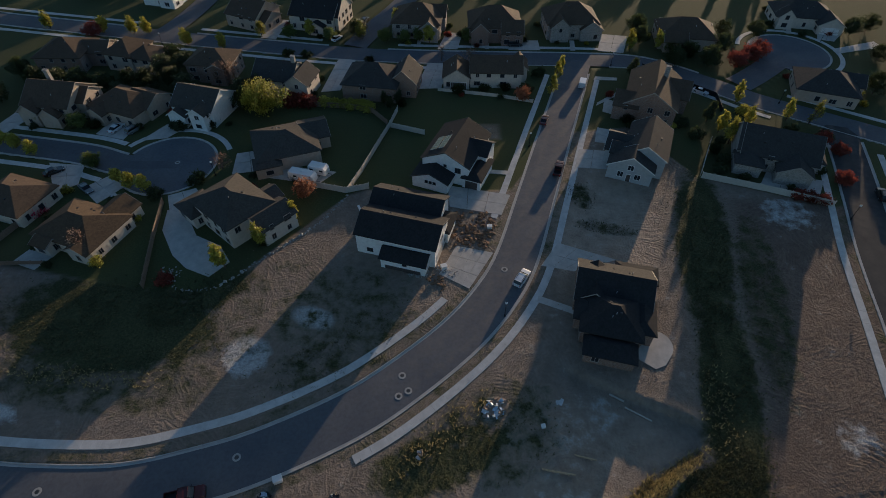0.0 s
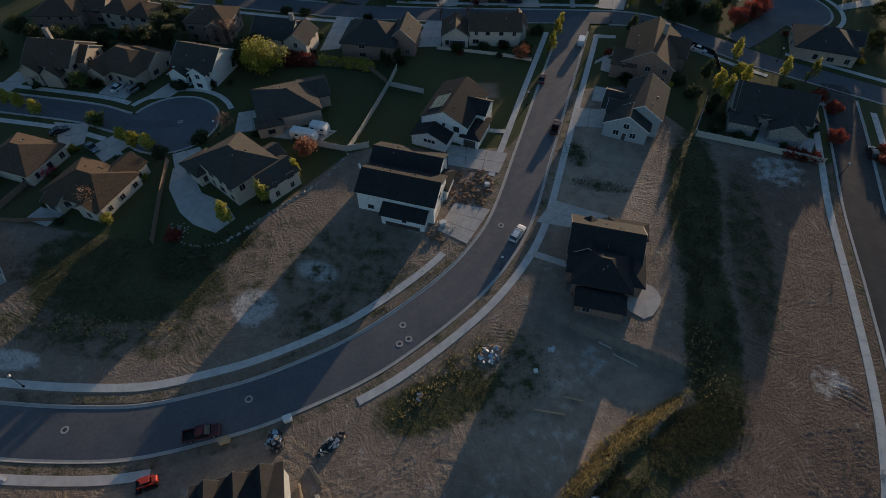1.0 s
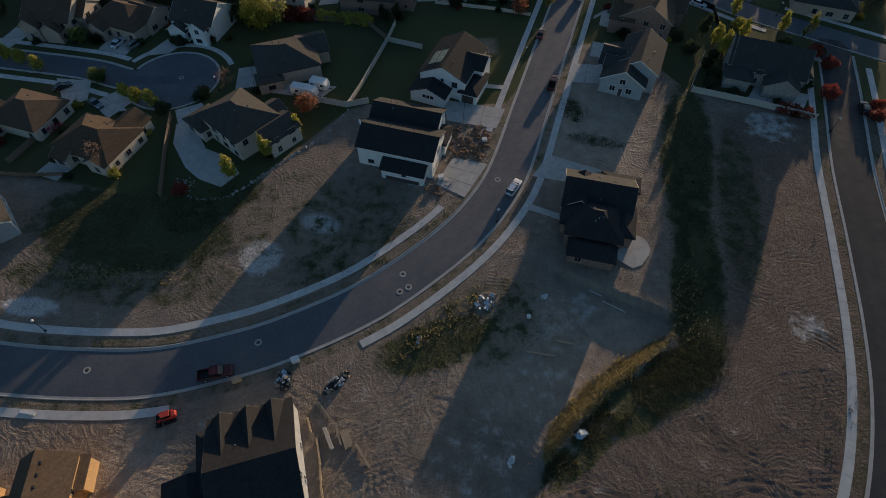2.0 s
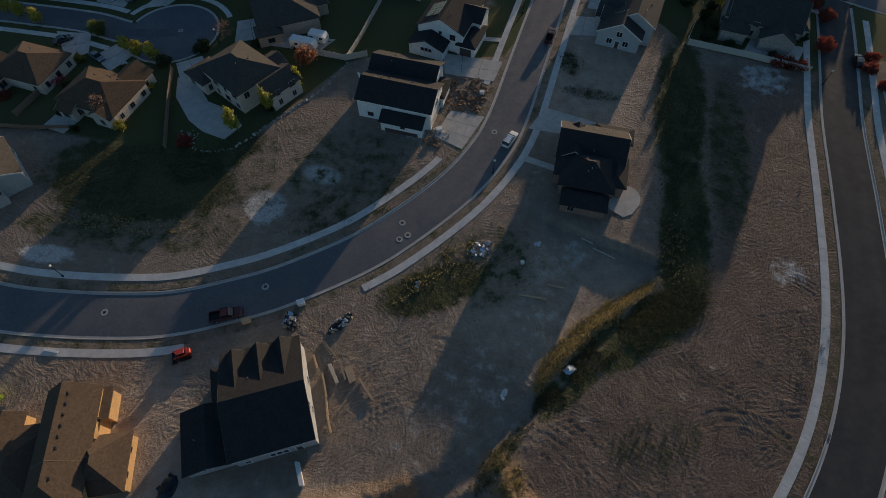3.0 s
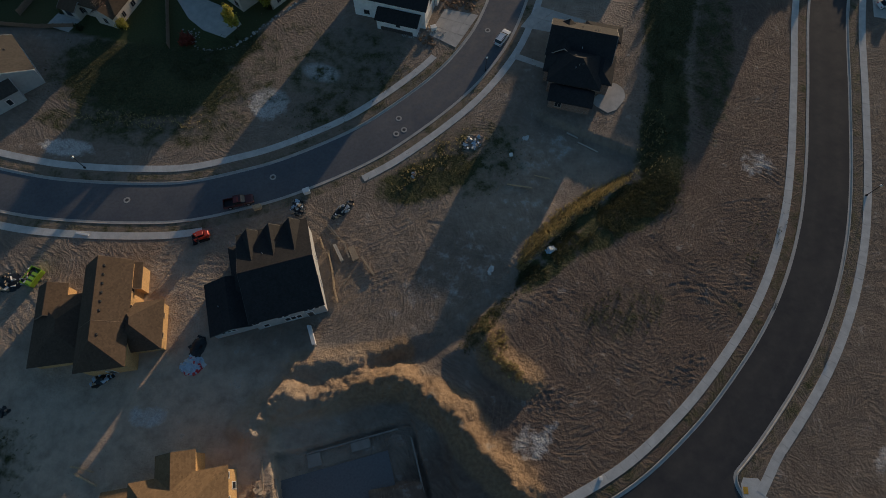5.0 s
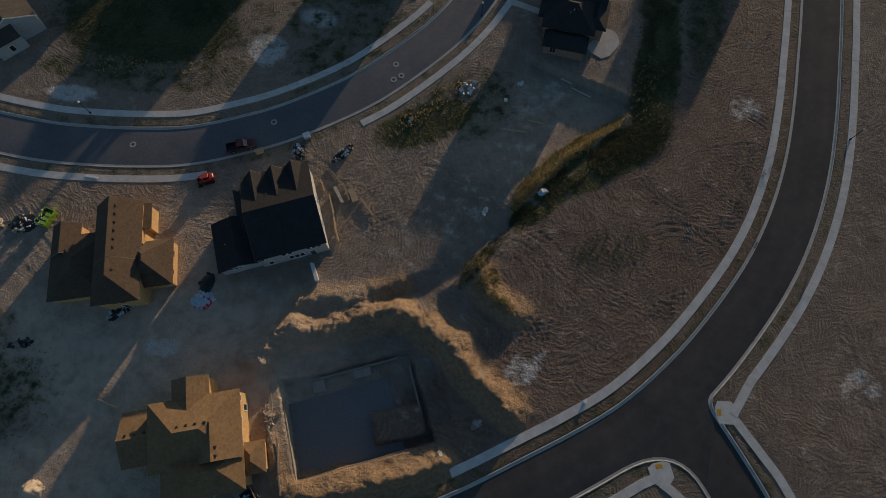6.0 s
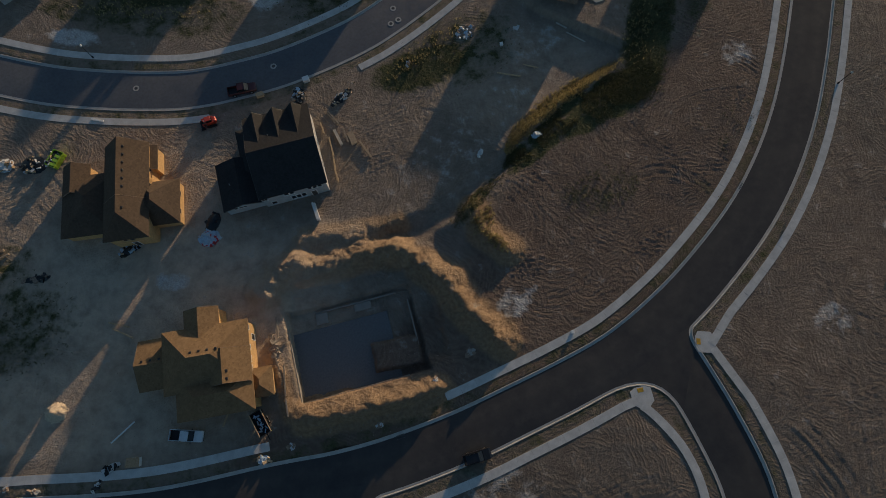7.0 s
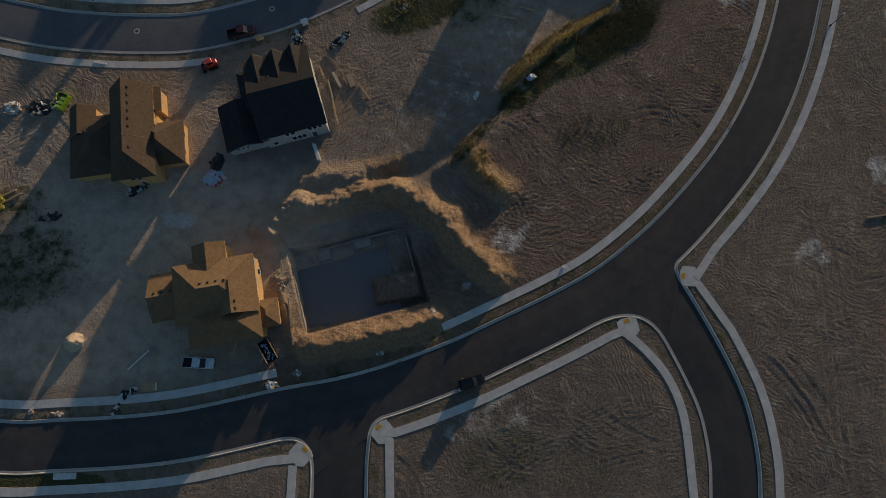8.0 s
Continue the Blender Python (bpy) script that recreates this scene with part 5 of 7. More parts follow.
house(-8.6, 182.0, -6, [(0, 0, 16.0, 13.0, 5.4, 0.65, "hip"), (4.6, -5.6, 6.0, 6.0, 4.6, 0.8, "gy"), (6.6, 4.0, 5.0, 6.0, 5.0, 0.9, "gx")], WALL_STONE, ROOF_BROWN, "stone house with steep brown roofs", seed=30)
house(17.0, 179.0, 0, [(0, 0, 17.0, 13.0, 5.4, 0.7, "hip"), (5.6, -5.0, 7.0, 7.0, 4.4, 0.8, "gx"), (-5.0, -5.8, 5.6, 5.0, 4.8, 0.9, "gy")], WALL_BRICK, ROOF_BROWN, "brick house with steep brown roofs", seed=31)
house(43.0, 182.0, 2, [(0, 0, 17.0, 13.0, 5.4, 0.7, "hip"), (-4.6, -6.0, 6.0, 5.0, 5.0, 0.9, "gy"), (6.0, -5.0, 7.0, 6.0, 4.0, 0.7, "gy")], WALL_STONE, ROOF_BROWN, "stone house with steep brown roofs", seed=32)
house(80.0, 174.0, -8, [(0, 0, 18.0, 13.0, 4.4, 0.6, "hip"), (-4.0, -5.6, 7.0, 6.0, 3.8, 0.7, "gx")], WALL_TAN, ROOF_BROWN, "tan house with large brown roof", seed=33)
house(126.0, 190.0, -10, [(0, 0, 19.0, 12.0, 4.0, 0.55, "hip"), (7.6, -6.0, 8.0, 7.0, 3.2, 0.6, "gy"), (-6.6, -5.6, 5.0, 4.0, 4.4, 0.9, "gy")], WALL_CREAM, ROOF_DARK, "cream house with dark roof and pale gables", seed=34,
      extras=[("garage", 1, "S", 0, 0.05, 5.6, 2.3, TRIM)])
house(110.6, 141.0, -20, [(0, 0, 16.0, 13.0, 3.8, 0.55, "hip"), (5.6, 4.0, 9.0, 7.0, 3.6, 0.6, "gx")], WALL_TAN, ROOF_DARK, "tan house with dark hipped roof", seed=35)
house(-132.0, 216.0, -14, [(0, 0, 15.0, 11.0, 4.4, 0.55, "gx"), (4, -4, 6, 5, 4.0, 0.7, "gy")], WALL_CREAM, ROOF_DARK, "cream house with dark gabled roof", seed=36)
house(-104.0, 207.0, -14, [(0, 0, 13.0, 11.0, 5.0, 0.55, "gx"), (4, -4, 6, 5, 4.0, 0.7, "gy")], WALL_WHITE, ROOF_DARK, "white house with dark gabled roof", seed=37)
house(-92.0, 58.4, -50, [(0, 0, 12.0, 10.0, 4.2, 0.5, "gx"), (5.0, -3.0, 6.0, 6.0, 3.6, 0.6, "gy")], WALL_GREY, ROOF_GREY, "grey sided house at the edge of the lots", seed=38)
house(140.0, 128.0, -26, [(0, 0, 15.0, 12.0, 4.0, 0.5, "hip")], WALL_TAN, ROOF_DARK, "tan house with dark hipped roof", seed=39)


# ================= drives, patios and yards =================
def slab_drive(outline, label, cuts=(3, 2), name="driveway", mat=None):
    """A cast concrete drive, cut into panels by joints; the outline is a quadrilateral."""
    a, b, c, d = [np.array(p, float) for p in outline]
    o = (a + b + c + d) / 4
    ob = root(name, o[0], o[1], 0, 0, label, "driveway", "driveways")
    nu, nv = cuts
    P = lambda u, v: (1 - v) * ((1 - u) * a + u * b) + v * ((1 - u) * d + u * c) - o
    for i in range(nu):
        for j in range(nv):
            e, f = 0.012 / nu, 0.012 / nv
            q = [tuple(P(u, v)) for u, v in ((i / nu + e, j / nv + f), ((i + 1) / nu - e, j / nv + f), ((i + 1) / nu - e, (j + 1) / nv - f), (i / nu + e, (j + 1) / nv - f))]
            part("panel", prism(q, -0.15, 0.172 + 0.01 * random.random()), mat or DRIVE, ob)
    return ob


slab_drive([(-0.8, 70.6), (5.2, 66.8), (10.6, 76.6), (2.8, 78.6)], "wide pale concrete driveway with dust and tyre marks", (4, 3))
slab_drive([(1.5, 91.0), (13.2, 88.2), (15.8, 95.2), (1.0, 98.6)], "pale concrete driveway beside the white farmhouse", (3, 2))
slab_drive([(32.6, 105.6), (40.4, 104.9), (42.4, 112.4), (35.0, 113.4)], "plain bluish concrete driveway", (2, 2))
slab_drive([(20.2, 73.0), (26.6, 71.4), (36.2, 74.6), (24.6, 79.6)], "new plain concrete driveway", (3, 2))
slab_drive([(18.2, 63.6), (18.6, 65.2), (26.4, 61.6), (25.8, 60.2)], "narrow concrete garden path", (3, 1), "footpath")
slab_drive([(-64.4, 94.6), (-60.4, 85.4), (-54.6, 92.0), (-58.6, 97.4)], "pale concrete driveway off the turning circle", (2, 2))
slab_drive([(-52.6, 111.0), (-51.6, 102.6), (-42.4, 104.6), (-46.6, 112.6)], "pale concrete driveway off the turning circle", (2, 2))
slab_drive([(-43, 106.6), (-44, 101.6), (-29.8, 98.8), (-26.0, 103.6)], "concrete parking pad beside the house", (3, 1))
slab_drive([(-85.6, 97.2), (-79.6, 91.6), (-75.6, 98.0), (-81.2, 101.8)], "pale concrete driveway with a parked car", (2, 2))
slab_drive([(-98.4, 107.0), (-91.6, 95.4), (-87.2, 98.6), (-89.0, 105.9)], "plain pale concrete driveway", (2, 2))
slab_drive([(-92.4, 119.4), (-84.0, 116.8), (-82.0, 126.4), (-90.6, 126.4)], "pale concrete driveway with two parked cars", (2, 2))
slab_drive([(-79.4, 116.4), (-72.8, 117.6), (-67.0, 126.2), (-71.8, 129.8)], "plain pale concrete driveway", (2, 2))
slab_drive([(-121.6, 120.4), (-116.6, 119.6), (-113.0, 129.0), (-119.4, 129.6)], "plain pale concrete driveway", (2, 2))
slab_drive([(-8.4, 143.0), (-0.6, 143.4), (1.8, 158.2), (-5.0, 158.6)], "concrete driveway down to the cross street", (2, 3))
slab_drive([(-36.0, 141.0), (-30.4, 142.0), (-28.0, 160.4), (-33.6, 161.2)], "concrete driveway down to the cross street", (2, 3))
slab_drive([(-62.0, 176.0), (-56.6, 175.2), (-55.0, 190.0), (-60.4, 191.0)], "concrete driveway beside a far house", (2, 3))
slab_drive([(-2.0, 168.4), (4.6, 168.2), (6.6, 180.0), (1.0, 180.6)], "concrete driveway beside a far house", (2, 2))
slab_drive([(21.4, 167.8), (31.8, 167.6), (31.8, 174.6), (19.8, 174.6)], "wide concrete parking court", (2, 2))
slab_drive([(50.4, 167.2), (58.6, 165.8), (63.0, 178.0), (54.0, 179.6)], "wide plain concrete driveway", (2, 2))
slab_drive([(126.6, 176.0), (131.6, 174.4), (140.0, 183.4), (131.0, 185.0)], "pale concrete driveway off the court", (2, 2))
slab_drive([(127.8, 168.8), (128.0, 165.6), (146.0, 170.6), (145.0, 174.6)], "pale concrete driveway off the court", (3, 1))
slab_drive([(76.0, 99.2), (88.0, 94.6), (92.0, 100.6), (79.6, 104.4)], "bluish concrete terrace and drive", (3, 2))
slab_drive([(44.6, 131.0), (46.6, 138.0), (53.4, 133.6), (51.6, 127.0)], "concrete driveway beside the large brick house", (2, 2))
slab_drive([(39.6, 116.6), (41.6, 123.2), (51.0, 119.6), (49.6, 113.4)], "plain bluish concrete driveway", (2, 2))
for quad in ([(41.6, 167.4), (43.2, 167.4), (44.0, 174.6), (42.4, 174.8)], [(13.6, 168.4), (15.0, 168.4), (15.2, 173.0), (13.8, 173.0)], [(45.4, 148.6), (46.4, 150.6), (53.0, 149.8), (52.6, 148.2)],
             [(95.2, 117.4), (95.6, 119.0), (101.0, 115.0), (100.4, 113.8)], [(43.4, 134.0), (44.0, 135.6), (51.0, 141.4), (51.6, 140.2)], [(16.4, 104.2), (16.6, 102.6), (9.6, 103.4), (9.6, 104.8)],
             [(-41.2, 177.2), (-40.0, 177.0), (-39.4, 180.6), (-40.6, 180.8)], [(-9.0, 170.8), (-7.8, 170.8), (-7.4, 176.0), (-8.6, 176.0)], [(109.0, 150.4), (110.2, 149.4), (112.6, 153.0), (111.6, 153.8)], [(118.0, 180.6), (119.6, 180.2), (121.4, 184.0), (119.8, 184.6)]):
    slab_drive(quad, "narrow pale concrete garden path", (2, 1), "footpath")
slab_drive([(102.4, 76.0), (108.0, 74.6), (111.0, 84.6), (105.0, 86.0)], "pale concrete driveway across the new street", (2, 2))


def patio(x, y, ang, outline, label):
    ob = root("patio", x, y, 0, ang, label, "patio", "patios")
    part("slab", prism(outline, -0.15, 0.21), DRIVE, ob)
    return ob


patio(38.6, 53.2, 0, [(2.6 * math.cos(radians(a)) + (0.4 if a < 90 else 0), 3.0 * math.sin(radians(a)) + 0.6) for a in range(-40, 181, 20)] + [(-4.6, -1.0), (-3.8, -2.4), (-1.4, -4.4), (0.6, -3.6)],
      "curved pale concrete patio beside the brick house")
patio(-52.0, 79.0, 0, [(-10.6, 10.6), (-9.4, 4.0), (-4.6, -3.4), (-0.6, -7.0), (4.8, -9.3), (7.9, -5.2), (4.6, -0.6), (-1.4, 2.4), (-5.6, 9.0)], "wide pale concrete patio behind the cream house")
patio(-85.0, 74.6, -20, [(-3.4, -2.4), (2.6, -2.4), (3.2, 1.8), (-3.0, 2.2)], "small tan concrete patio")


# ================= fences =================
def fence(points, h, mat, label, bay=2.4, capped=True):
    line = [np.array(p, float) for p in points]
    o = line[0]
    ob = root("fence", o[0], o[1], 0, 0, label, "fence", "fences")
    for a, b in zip(line, line[1:]):
        L = np.hypot(*(b - a))
        n = max(1, int(round(L / bay)))
        ang = math.degrees(math.atan2(b[1] - a[1], b[0] - a[0]))
        for k in range(n + 1):
            p = a + (b - a) * k / n - o
            post = boxes((-0.07, 0.07, -0.07, 0.07, -0.3, h + 0.12), (-0.09, 0.09, -0.09, 0.09, h + 0.1, h + 0.16))
            part("post", move(post, pose(p[0], p[1], 0, 0, 0, ang)), mat, ob)
            if k < n:
                w = L / n
                at = pose(p[0], p[1], 0, 0, 0, ang)
                for zz in (0.02, h - 0.14):
                    part("rail", move(boxes((0.08, w - 0.08, -0.035, 0.035, zz, zz + 0.14)), at), mat, ob)
                # one ribbed sheet between the rails
                bm, prev, m = bmesh.new(), None, max(2, int(w / 0.3))
                for i in range(m):
                    x0, x1 = 0.08 + (w - 0.16) * i / m, 0.08 + (w - 0.16) * (i + 1) / m
                    for xx, d in ((x0 + 0.008, 0.006), (x0 + 0.02, 0.02), (x1 - 0.02, 0.02), (x1 - 0.008, 0.006)):
                        cur = [bm.verts.new((xx, yy, zz)) for yy, zz in ((-d, 0.16), (-d, h - 0.14), (d, h - 0.14), (d, 0.16))]
                        if prev:
                            for j in range(4):
                                bm.faces.new((prev[j], prev[(j + 1) % 4], cur[(j + 1) % 4], cur[j]))
                        prev = cur
                part("panel", move(bm, at), mat, ob)
    return ob


fence([(-22.4, 96.0), (-19.9, 103.6), (-14.4, 123.4), (-12.8, 131.0)], 1.8, VINYL, "tall tan vinyl fence between gardens")
fence([(-33.0, 98.6), (-22.9, 95.8), (-17.6, 97.4)], 1.8, VINYL, "tall tan vinyl fence at the garden's end")
fence([(-14.2, 123.0), (-5.0, 119.6)], 1.6, VINYL, "tan vinyl fence across the garden")
fence([(-59.2, 66.6), (-62.2, 80.2), (-64.4, 92.2)], 1.7, CEDAR, "weathered wooden fence between two gardens")
fence([(-96.0, 76.6), (-90.6, 92.6)], 1.6, CEDAR, "weathered wooden fence between two gardens")
fence([(62.7, 101.8), (77.0, 96.6), (89.4, 91.3)], 1.8, VINYL, "tall tan vinyl fence along the open field")
fence([(62.6, 102.4), (69.8, 116.4)], 1.8, VINYL, "tall tan vinyl fence beside the dark roofed house")
fence([(-36.4, 133.2), (-26.0, 132.2), (-19.7, 130.0), (-15.2, 124.2)], 1.7, CEDAR, "dark wooden fence round a lawn")
fence([(-103.0, 74.0), (-91.2, 72.8), (-82.0, 73.0)], 1.2, CEDAR, "low wooden fence along the lots")
fence([(-1.6, 142.0), (5.9, 140.6), (15.7, 138.6), (25.6, 135.6)], 1.1, VINYL, "low pale vinyl fence along a front lawn")
fence([(62.0, 156.0), (70.4, 147.2), (79.0, 138.8), (78.0, 131.0)], 1.6, BLACKMETAL, "black metal garden fence along the street")


# ================= trees and shrubs =================
def leaf_cloud(rnd, clumps, per, size, shape, spread):
    """Many small leaf quads round clump centres; shape(rnd) gives a centre."""
    v, f = [], []
    for _ in range(clumps):
        c = shape(rnd)
        for _ in range(per):
            p = c + Vector([rnd.gauss(0, spread) for _ in range(3)])
            a = Vector([rnd.gauss(0, 1) for _ in range(3)]).normalized()
            b = a.orthogonal().normalized()
            s = size * rnd.uniform(0.6, 1.3)
            k = len(v)
            v += [p + a * s, p + b * s * 0.6, p - a * s, p - b * s * 0.6]
            f.append((k, k + 1, k + 2, k + 3))
    return mesh_from("crown", v, f)


def tree(kind, h, r, leaf, label, seed):
    """A prototype tree: tapered trunk, limbs, crown of many leaves."""
    rnd = random.Random(seed)
    ob = new("tree")
    tagged(ob, label, "tree", "street and garden trees")
    bare = 0.16 if kind != "shrub" else 0.03
    bm = bmesh.new()
    lean = Vector((rnd.uniform(-0.1, 0.1), rnd.uniform(-0.1, 0.1), 0))
    top = Vector((lean.x * h, lean.y * h, h * 0.86))
    mid = Vector((lean.x * h * 0.3, lean.y * h * 0.3, h * 0.4))
    tr = 0.02 * h + 0.03
    tube(bm, (0, 0, -0.3), mid, tr, tr * 0.65, 8)
    tube(bm, mid, top, tr * 0.65, 0.02, 6)
    tips = []
    for k in range(9 if kind != "twig" else 22):
        z = h * rnd.uniform(bare + 0.08, 0.75)
        a = rnd.uniform(0, 6.28)
        reach = r * rnd.uniform(0.55, 0.95) * (0.5 if kind == "column" else 1.0)
        rise = h * rnd.uniform(0.1, 0.3) * (1.5 if kind in ("column", "twig") else 0.8)
        q = Vector((reach * math.cos(a), reach * math.sin(a), min(h * 0.95, z + rise)))
        tube(bm, (lean.x * z, lean.y * z, z), q, tr * 0.35, 0.012, 5)
        tips.append(q)
    part("trunk", bm, BARK, ob)

    def shape(rn):
        while True:
            x, y, z = rn.uniform(-1, 1), rn.uniform(-1, 1), rn.uniform(-1, 1)
            d = math.sqrt(x * x + y * y + z * z)
            if 0.35 < d < 1:
                break
        zz = h * (bare + (1 - bare) * (z + 1) / 2)
        taper = 1.0
        if kind == "column":
            taper = 1.05 - 0.55 * abs(z + 0.25) ** 1.5
        elif kind == "cone":
            taper = 1.1 - 0.95 * (z + 1) / 2
        wob = 1 + 0.28 * math.sin(3 * math.atan2(y, x) + seed) * math.cos(2.3 * z + seed)
        return Vector((x * r * taper * wob + lean.x * zz, y * r * taper * wob + lean.y * zz, zz))

    size = 0.17 + 0.024 * r
    clumps = int(26 + 16 * r * (h / 5) ** 0.8)
    per = 34 if kind != "twig" else 7
    crown = leaf_cloud(rnd, clumps, per, size if kind != "twig" else 0.16, shape, 0.16 + 0.075 * r)
    part("crown", crown, leaf, ob)
    return ob


PROTO = {
    "lime_column": [tree("column", 6.8, 1.15, LEAF_LIME, "young columnar tree with yellow-green spring leaves", s) for s in (1, 2, 3)],
    "yellow_round": [tree("column", 4.8, 1.35, LEAF_LIME, "small street tree with yellow-green spring leaves", s) for s in (4, 5, 6)],
    "green_round": [tree("round", 4.2, 2.0, LEAF_GREEN, "small green garden tree", s) for s in (7, 8)],
    "big_lime": [tree("round", 9.0, 5.6, LEAF_LIME, "large spreading tree with yellow-green leaves", 9)],
    "dark_round": [tree("round", 6.0, 3.0, LEAF_DARK, "dark dense garden tree", s) for s in (10, 11)],
    "red_round": [tree("round", 5.0, 2.8, LEAF_RED, "rounded ornamental tree with red leaves", s) for s in (12, 13)],
    "orange_round": [tree("round", 4.6, 2.3, LEAF_ORANGE, "ornamental tree with sparse orange leaves", 14)],
    "twig": [tree("twig", 5.2, 2.4, LEAF_TWIG, "tree still bare, with reddish twigs", 15)],
    "twig_tall": [tree("twig", 7.0, 1.6, LEAF_TWIG, "upright bare tree beside a house", 19)],
    "shrub_dark": [tree("shrub", 1.7, 1.4, LEAF_DARK, "dark low evergreen garden shrub", s) for s in (16, 17)],
    "shrub_red": [tree("shrub", 1.6, 1.3, LEAF_RED, "low garden shrub with red leaves", 18)],
    "shrub_lime": [tree("shrub", 1.8, 1.4, LEAF_LIME, "clipped hedge shrub, yellow-green leaves", 20)],
    "shrub_pink": [tree("shrub", 1.5, 1.1, LEAF_PINK, "low shrub in pink blossom", 21)],
    "conifer": [tree("cone", 6.0, 1.7, LEAF_DARK, "dark slender garden conifer tree", s) for s in (22, 23)],
}
_used = set()
_plant_rnd = random.Random(40)


def plant(kind, x, y, scale=1.0, tall=1.0):
    protos = PROTO[kind]
    p = protos[_plant_rnd.randrange(len(protos))]
    turn = _plant_rnd.uniform(0, 360)
    scale *= _plant_rnd.uniform(0.9, 1.1)
    if p.name not in _used:
        _used.add(p.name)
        ob = p
    else:
        ob = copy_thing(p, Matrix.Identity(4))
    ob.matrix_basis = pose(x, y, height(x, y) - 0.02, 0, 0, turn) @ Matrix.Diagonal((scale, scale, scale * tall, 1))
    return ob


for kind, s, spots in [
    ("big_lime", 1.0, [(-49.4, 129.6)]),
    ("lime_column", 1.0, [(-44.5, 72.2), (-38.5, 78.6), (-33.4, 85.6), (31, 139.4), (33.4, 146.6), (35.4, 152.6)]),
    ("lime_column", 1.12, [(73.5, 121), (74.4, 115.9)]),
    ("lime_column", 1.05, [(82.2, 123.7), (83.4, 135.1), (94.1, 126.5), (99.7, 125.2), (60.8, 166.8), (70.0, 168.4)]),
    ("yellow_round", 1.0, [(-77.8, 99.6), (-74.5, 97.6), (-70.1, 96.2), (-114, 115.1), (-110.1, 113.4), (-103.8, 110.2), (-122, 119), (-128, 121)]),
    ("yellow_round", 1.25, [(-105.7, 179.2), (-100.9, 179.3), (-116.8, 180), (-84.6, 171), (-72.7, 169), (-61.6, 176.6), (-45.3, 177.4), (-28.2, 176.7), (-16.8, 186.2), (-4.7, 172.4), (-136.7, 183.1)]),
    ("green_round", 1.0, [(-86.2, 105.7), (-108.3, 125.6), (-104.7, 125.4), (-97.6, 122.6), (80.2, 164.9), (73.4, 165.8), (76.0, 168.0), (-52.0, 176.6), (-38.6, 175.0), (-13.2, 173.5), (-19.6, 173.8), (7.7, 173.9), (-8.0, 174)]),
    ("twig", 1.0, [(-54.3, 104.7), (8.0, 160.0)]), ("twig_tall", 1.0, [(-74.4, 75.6), (-61.6, 145.4), (-64.4, 144.6), (-66.6, 144.2), (-0.6, 160.4)]),
    ("orange_round", 1.0, [(-32.2, 94.6), (22.8, 136.3)]),
    ("red_round", 1.0, [(97.3, 160.3), (91.8, 156.9), (101.4, 164.4), (-118, 176.5)]), ("red_round", 0.75, [(100.6, 111.6), (98.4, 116.0), (96.2, 99.8)]),
    ("shrub_red", 1.2, [(-55.4, 68.4), (82.8, 94.8), (85.4, 93.7), (88.0, 93.0), (90.6, 107.0), (104.4, 92.0), (105.6, 86.0), (106.4, 96)]),
    ("shrub_red", 1.8, [(-43.0, 134.6), (-40.2, 134.5), (-37.6, 134.2)]),
    ("shrub_lime", 1.3, [(-84.6, -8.6), (-83.2, -9.8)]), ("shrub_dark", 1.3, [(-85.6, -10.4), (-85.2, -12.6), (104.6, 0.4), (106.0, 3.0), (106.4, -2.6), (108.0, 0.6), (103.4, 5.6)]),
    ("shrub_pink", 1.4, [(-92.4, 87.4), (-91.0, 88.6)]),
    ("shrub_lime", 1.15, [(-33.6, 133.9), (-31.0, 133.6), (-28.4, 133.3), (-25.8, 132.9), (-23.2, 132.3), (-20.8, 131.6), (83.6, 129.8)]),
    ("conifer", 0.75, [(-14.6, 131.6), (-13.0, 134.8), (-16.4, 134.0)]),
    ("conifer", 1.0, [(88.0, 107.8), (72.0, 126.0), (57.0, 150.4)]),
    ("shrub_dark", 1.2, [(-110, 124.4), (-101, 124.8), (-94, 122.6), (92.6, 121.0), (101.0, 118.6), (-62.6, 123.6), (-70.6, 122.0), (-59.0, 99.8), (-67.0, 94.6), (69.4, 112.6), (70.2, 108.0), (68.0, 104.6), (50.4, 126.0), (51.0, 122.6),
                         (64.8, 124.0), (66.6, 119.0), (29.0, 151.0), (24.0, 141.6), (18.0, 142.6), (12.0, 142.2), (-23.6, 160.0), (-44.0, 163.0), (-50.0, 163.6), (4.4, 141.0)]),
    ("dark_round", 1.0, [(-120, 144), (-113, 143.6), (-106.4, 143), (-98.6, 141.6), (-92.4, 143.4), (-86, 142.4), (-79.4, 143.6), (-74.4, 139.8), (-57.6, 138.0), (-56.0, 132.0), (-54.0, 138.6), (-126, 135), (-84, 150), (-79, 154),
                         (-29.0, 177.0), (65.4, 172.8), (89.8, 166.6), (94.0, 177.6), (66.0, 181.0), (138.6, 178.8), (146, 182), (137, 160), (145, 157), (-84, 158), (-128, 150), (72.4, 158.0), (83.0, 157.0), (76.6, 161.6), (125.6, 140.6), (106, 178)]),
]:
    for sx, sy in spots:
        plant(kind, sx, sy, s)
# low planting against the walls and along the garden fences
_bed = random.Random(17)
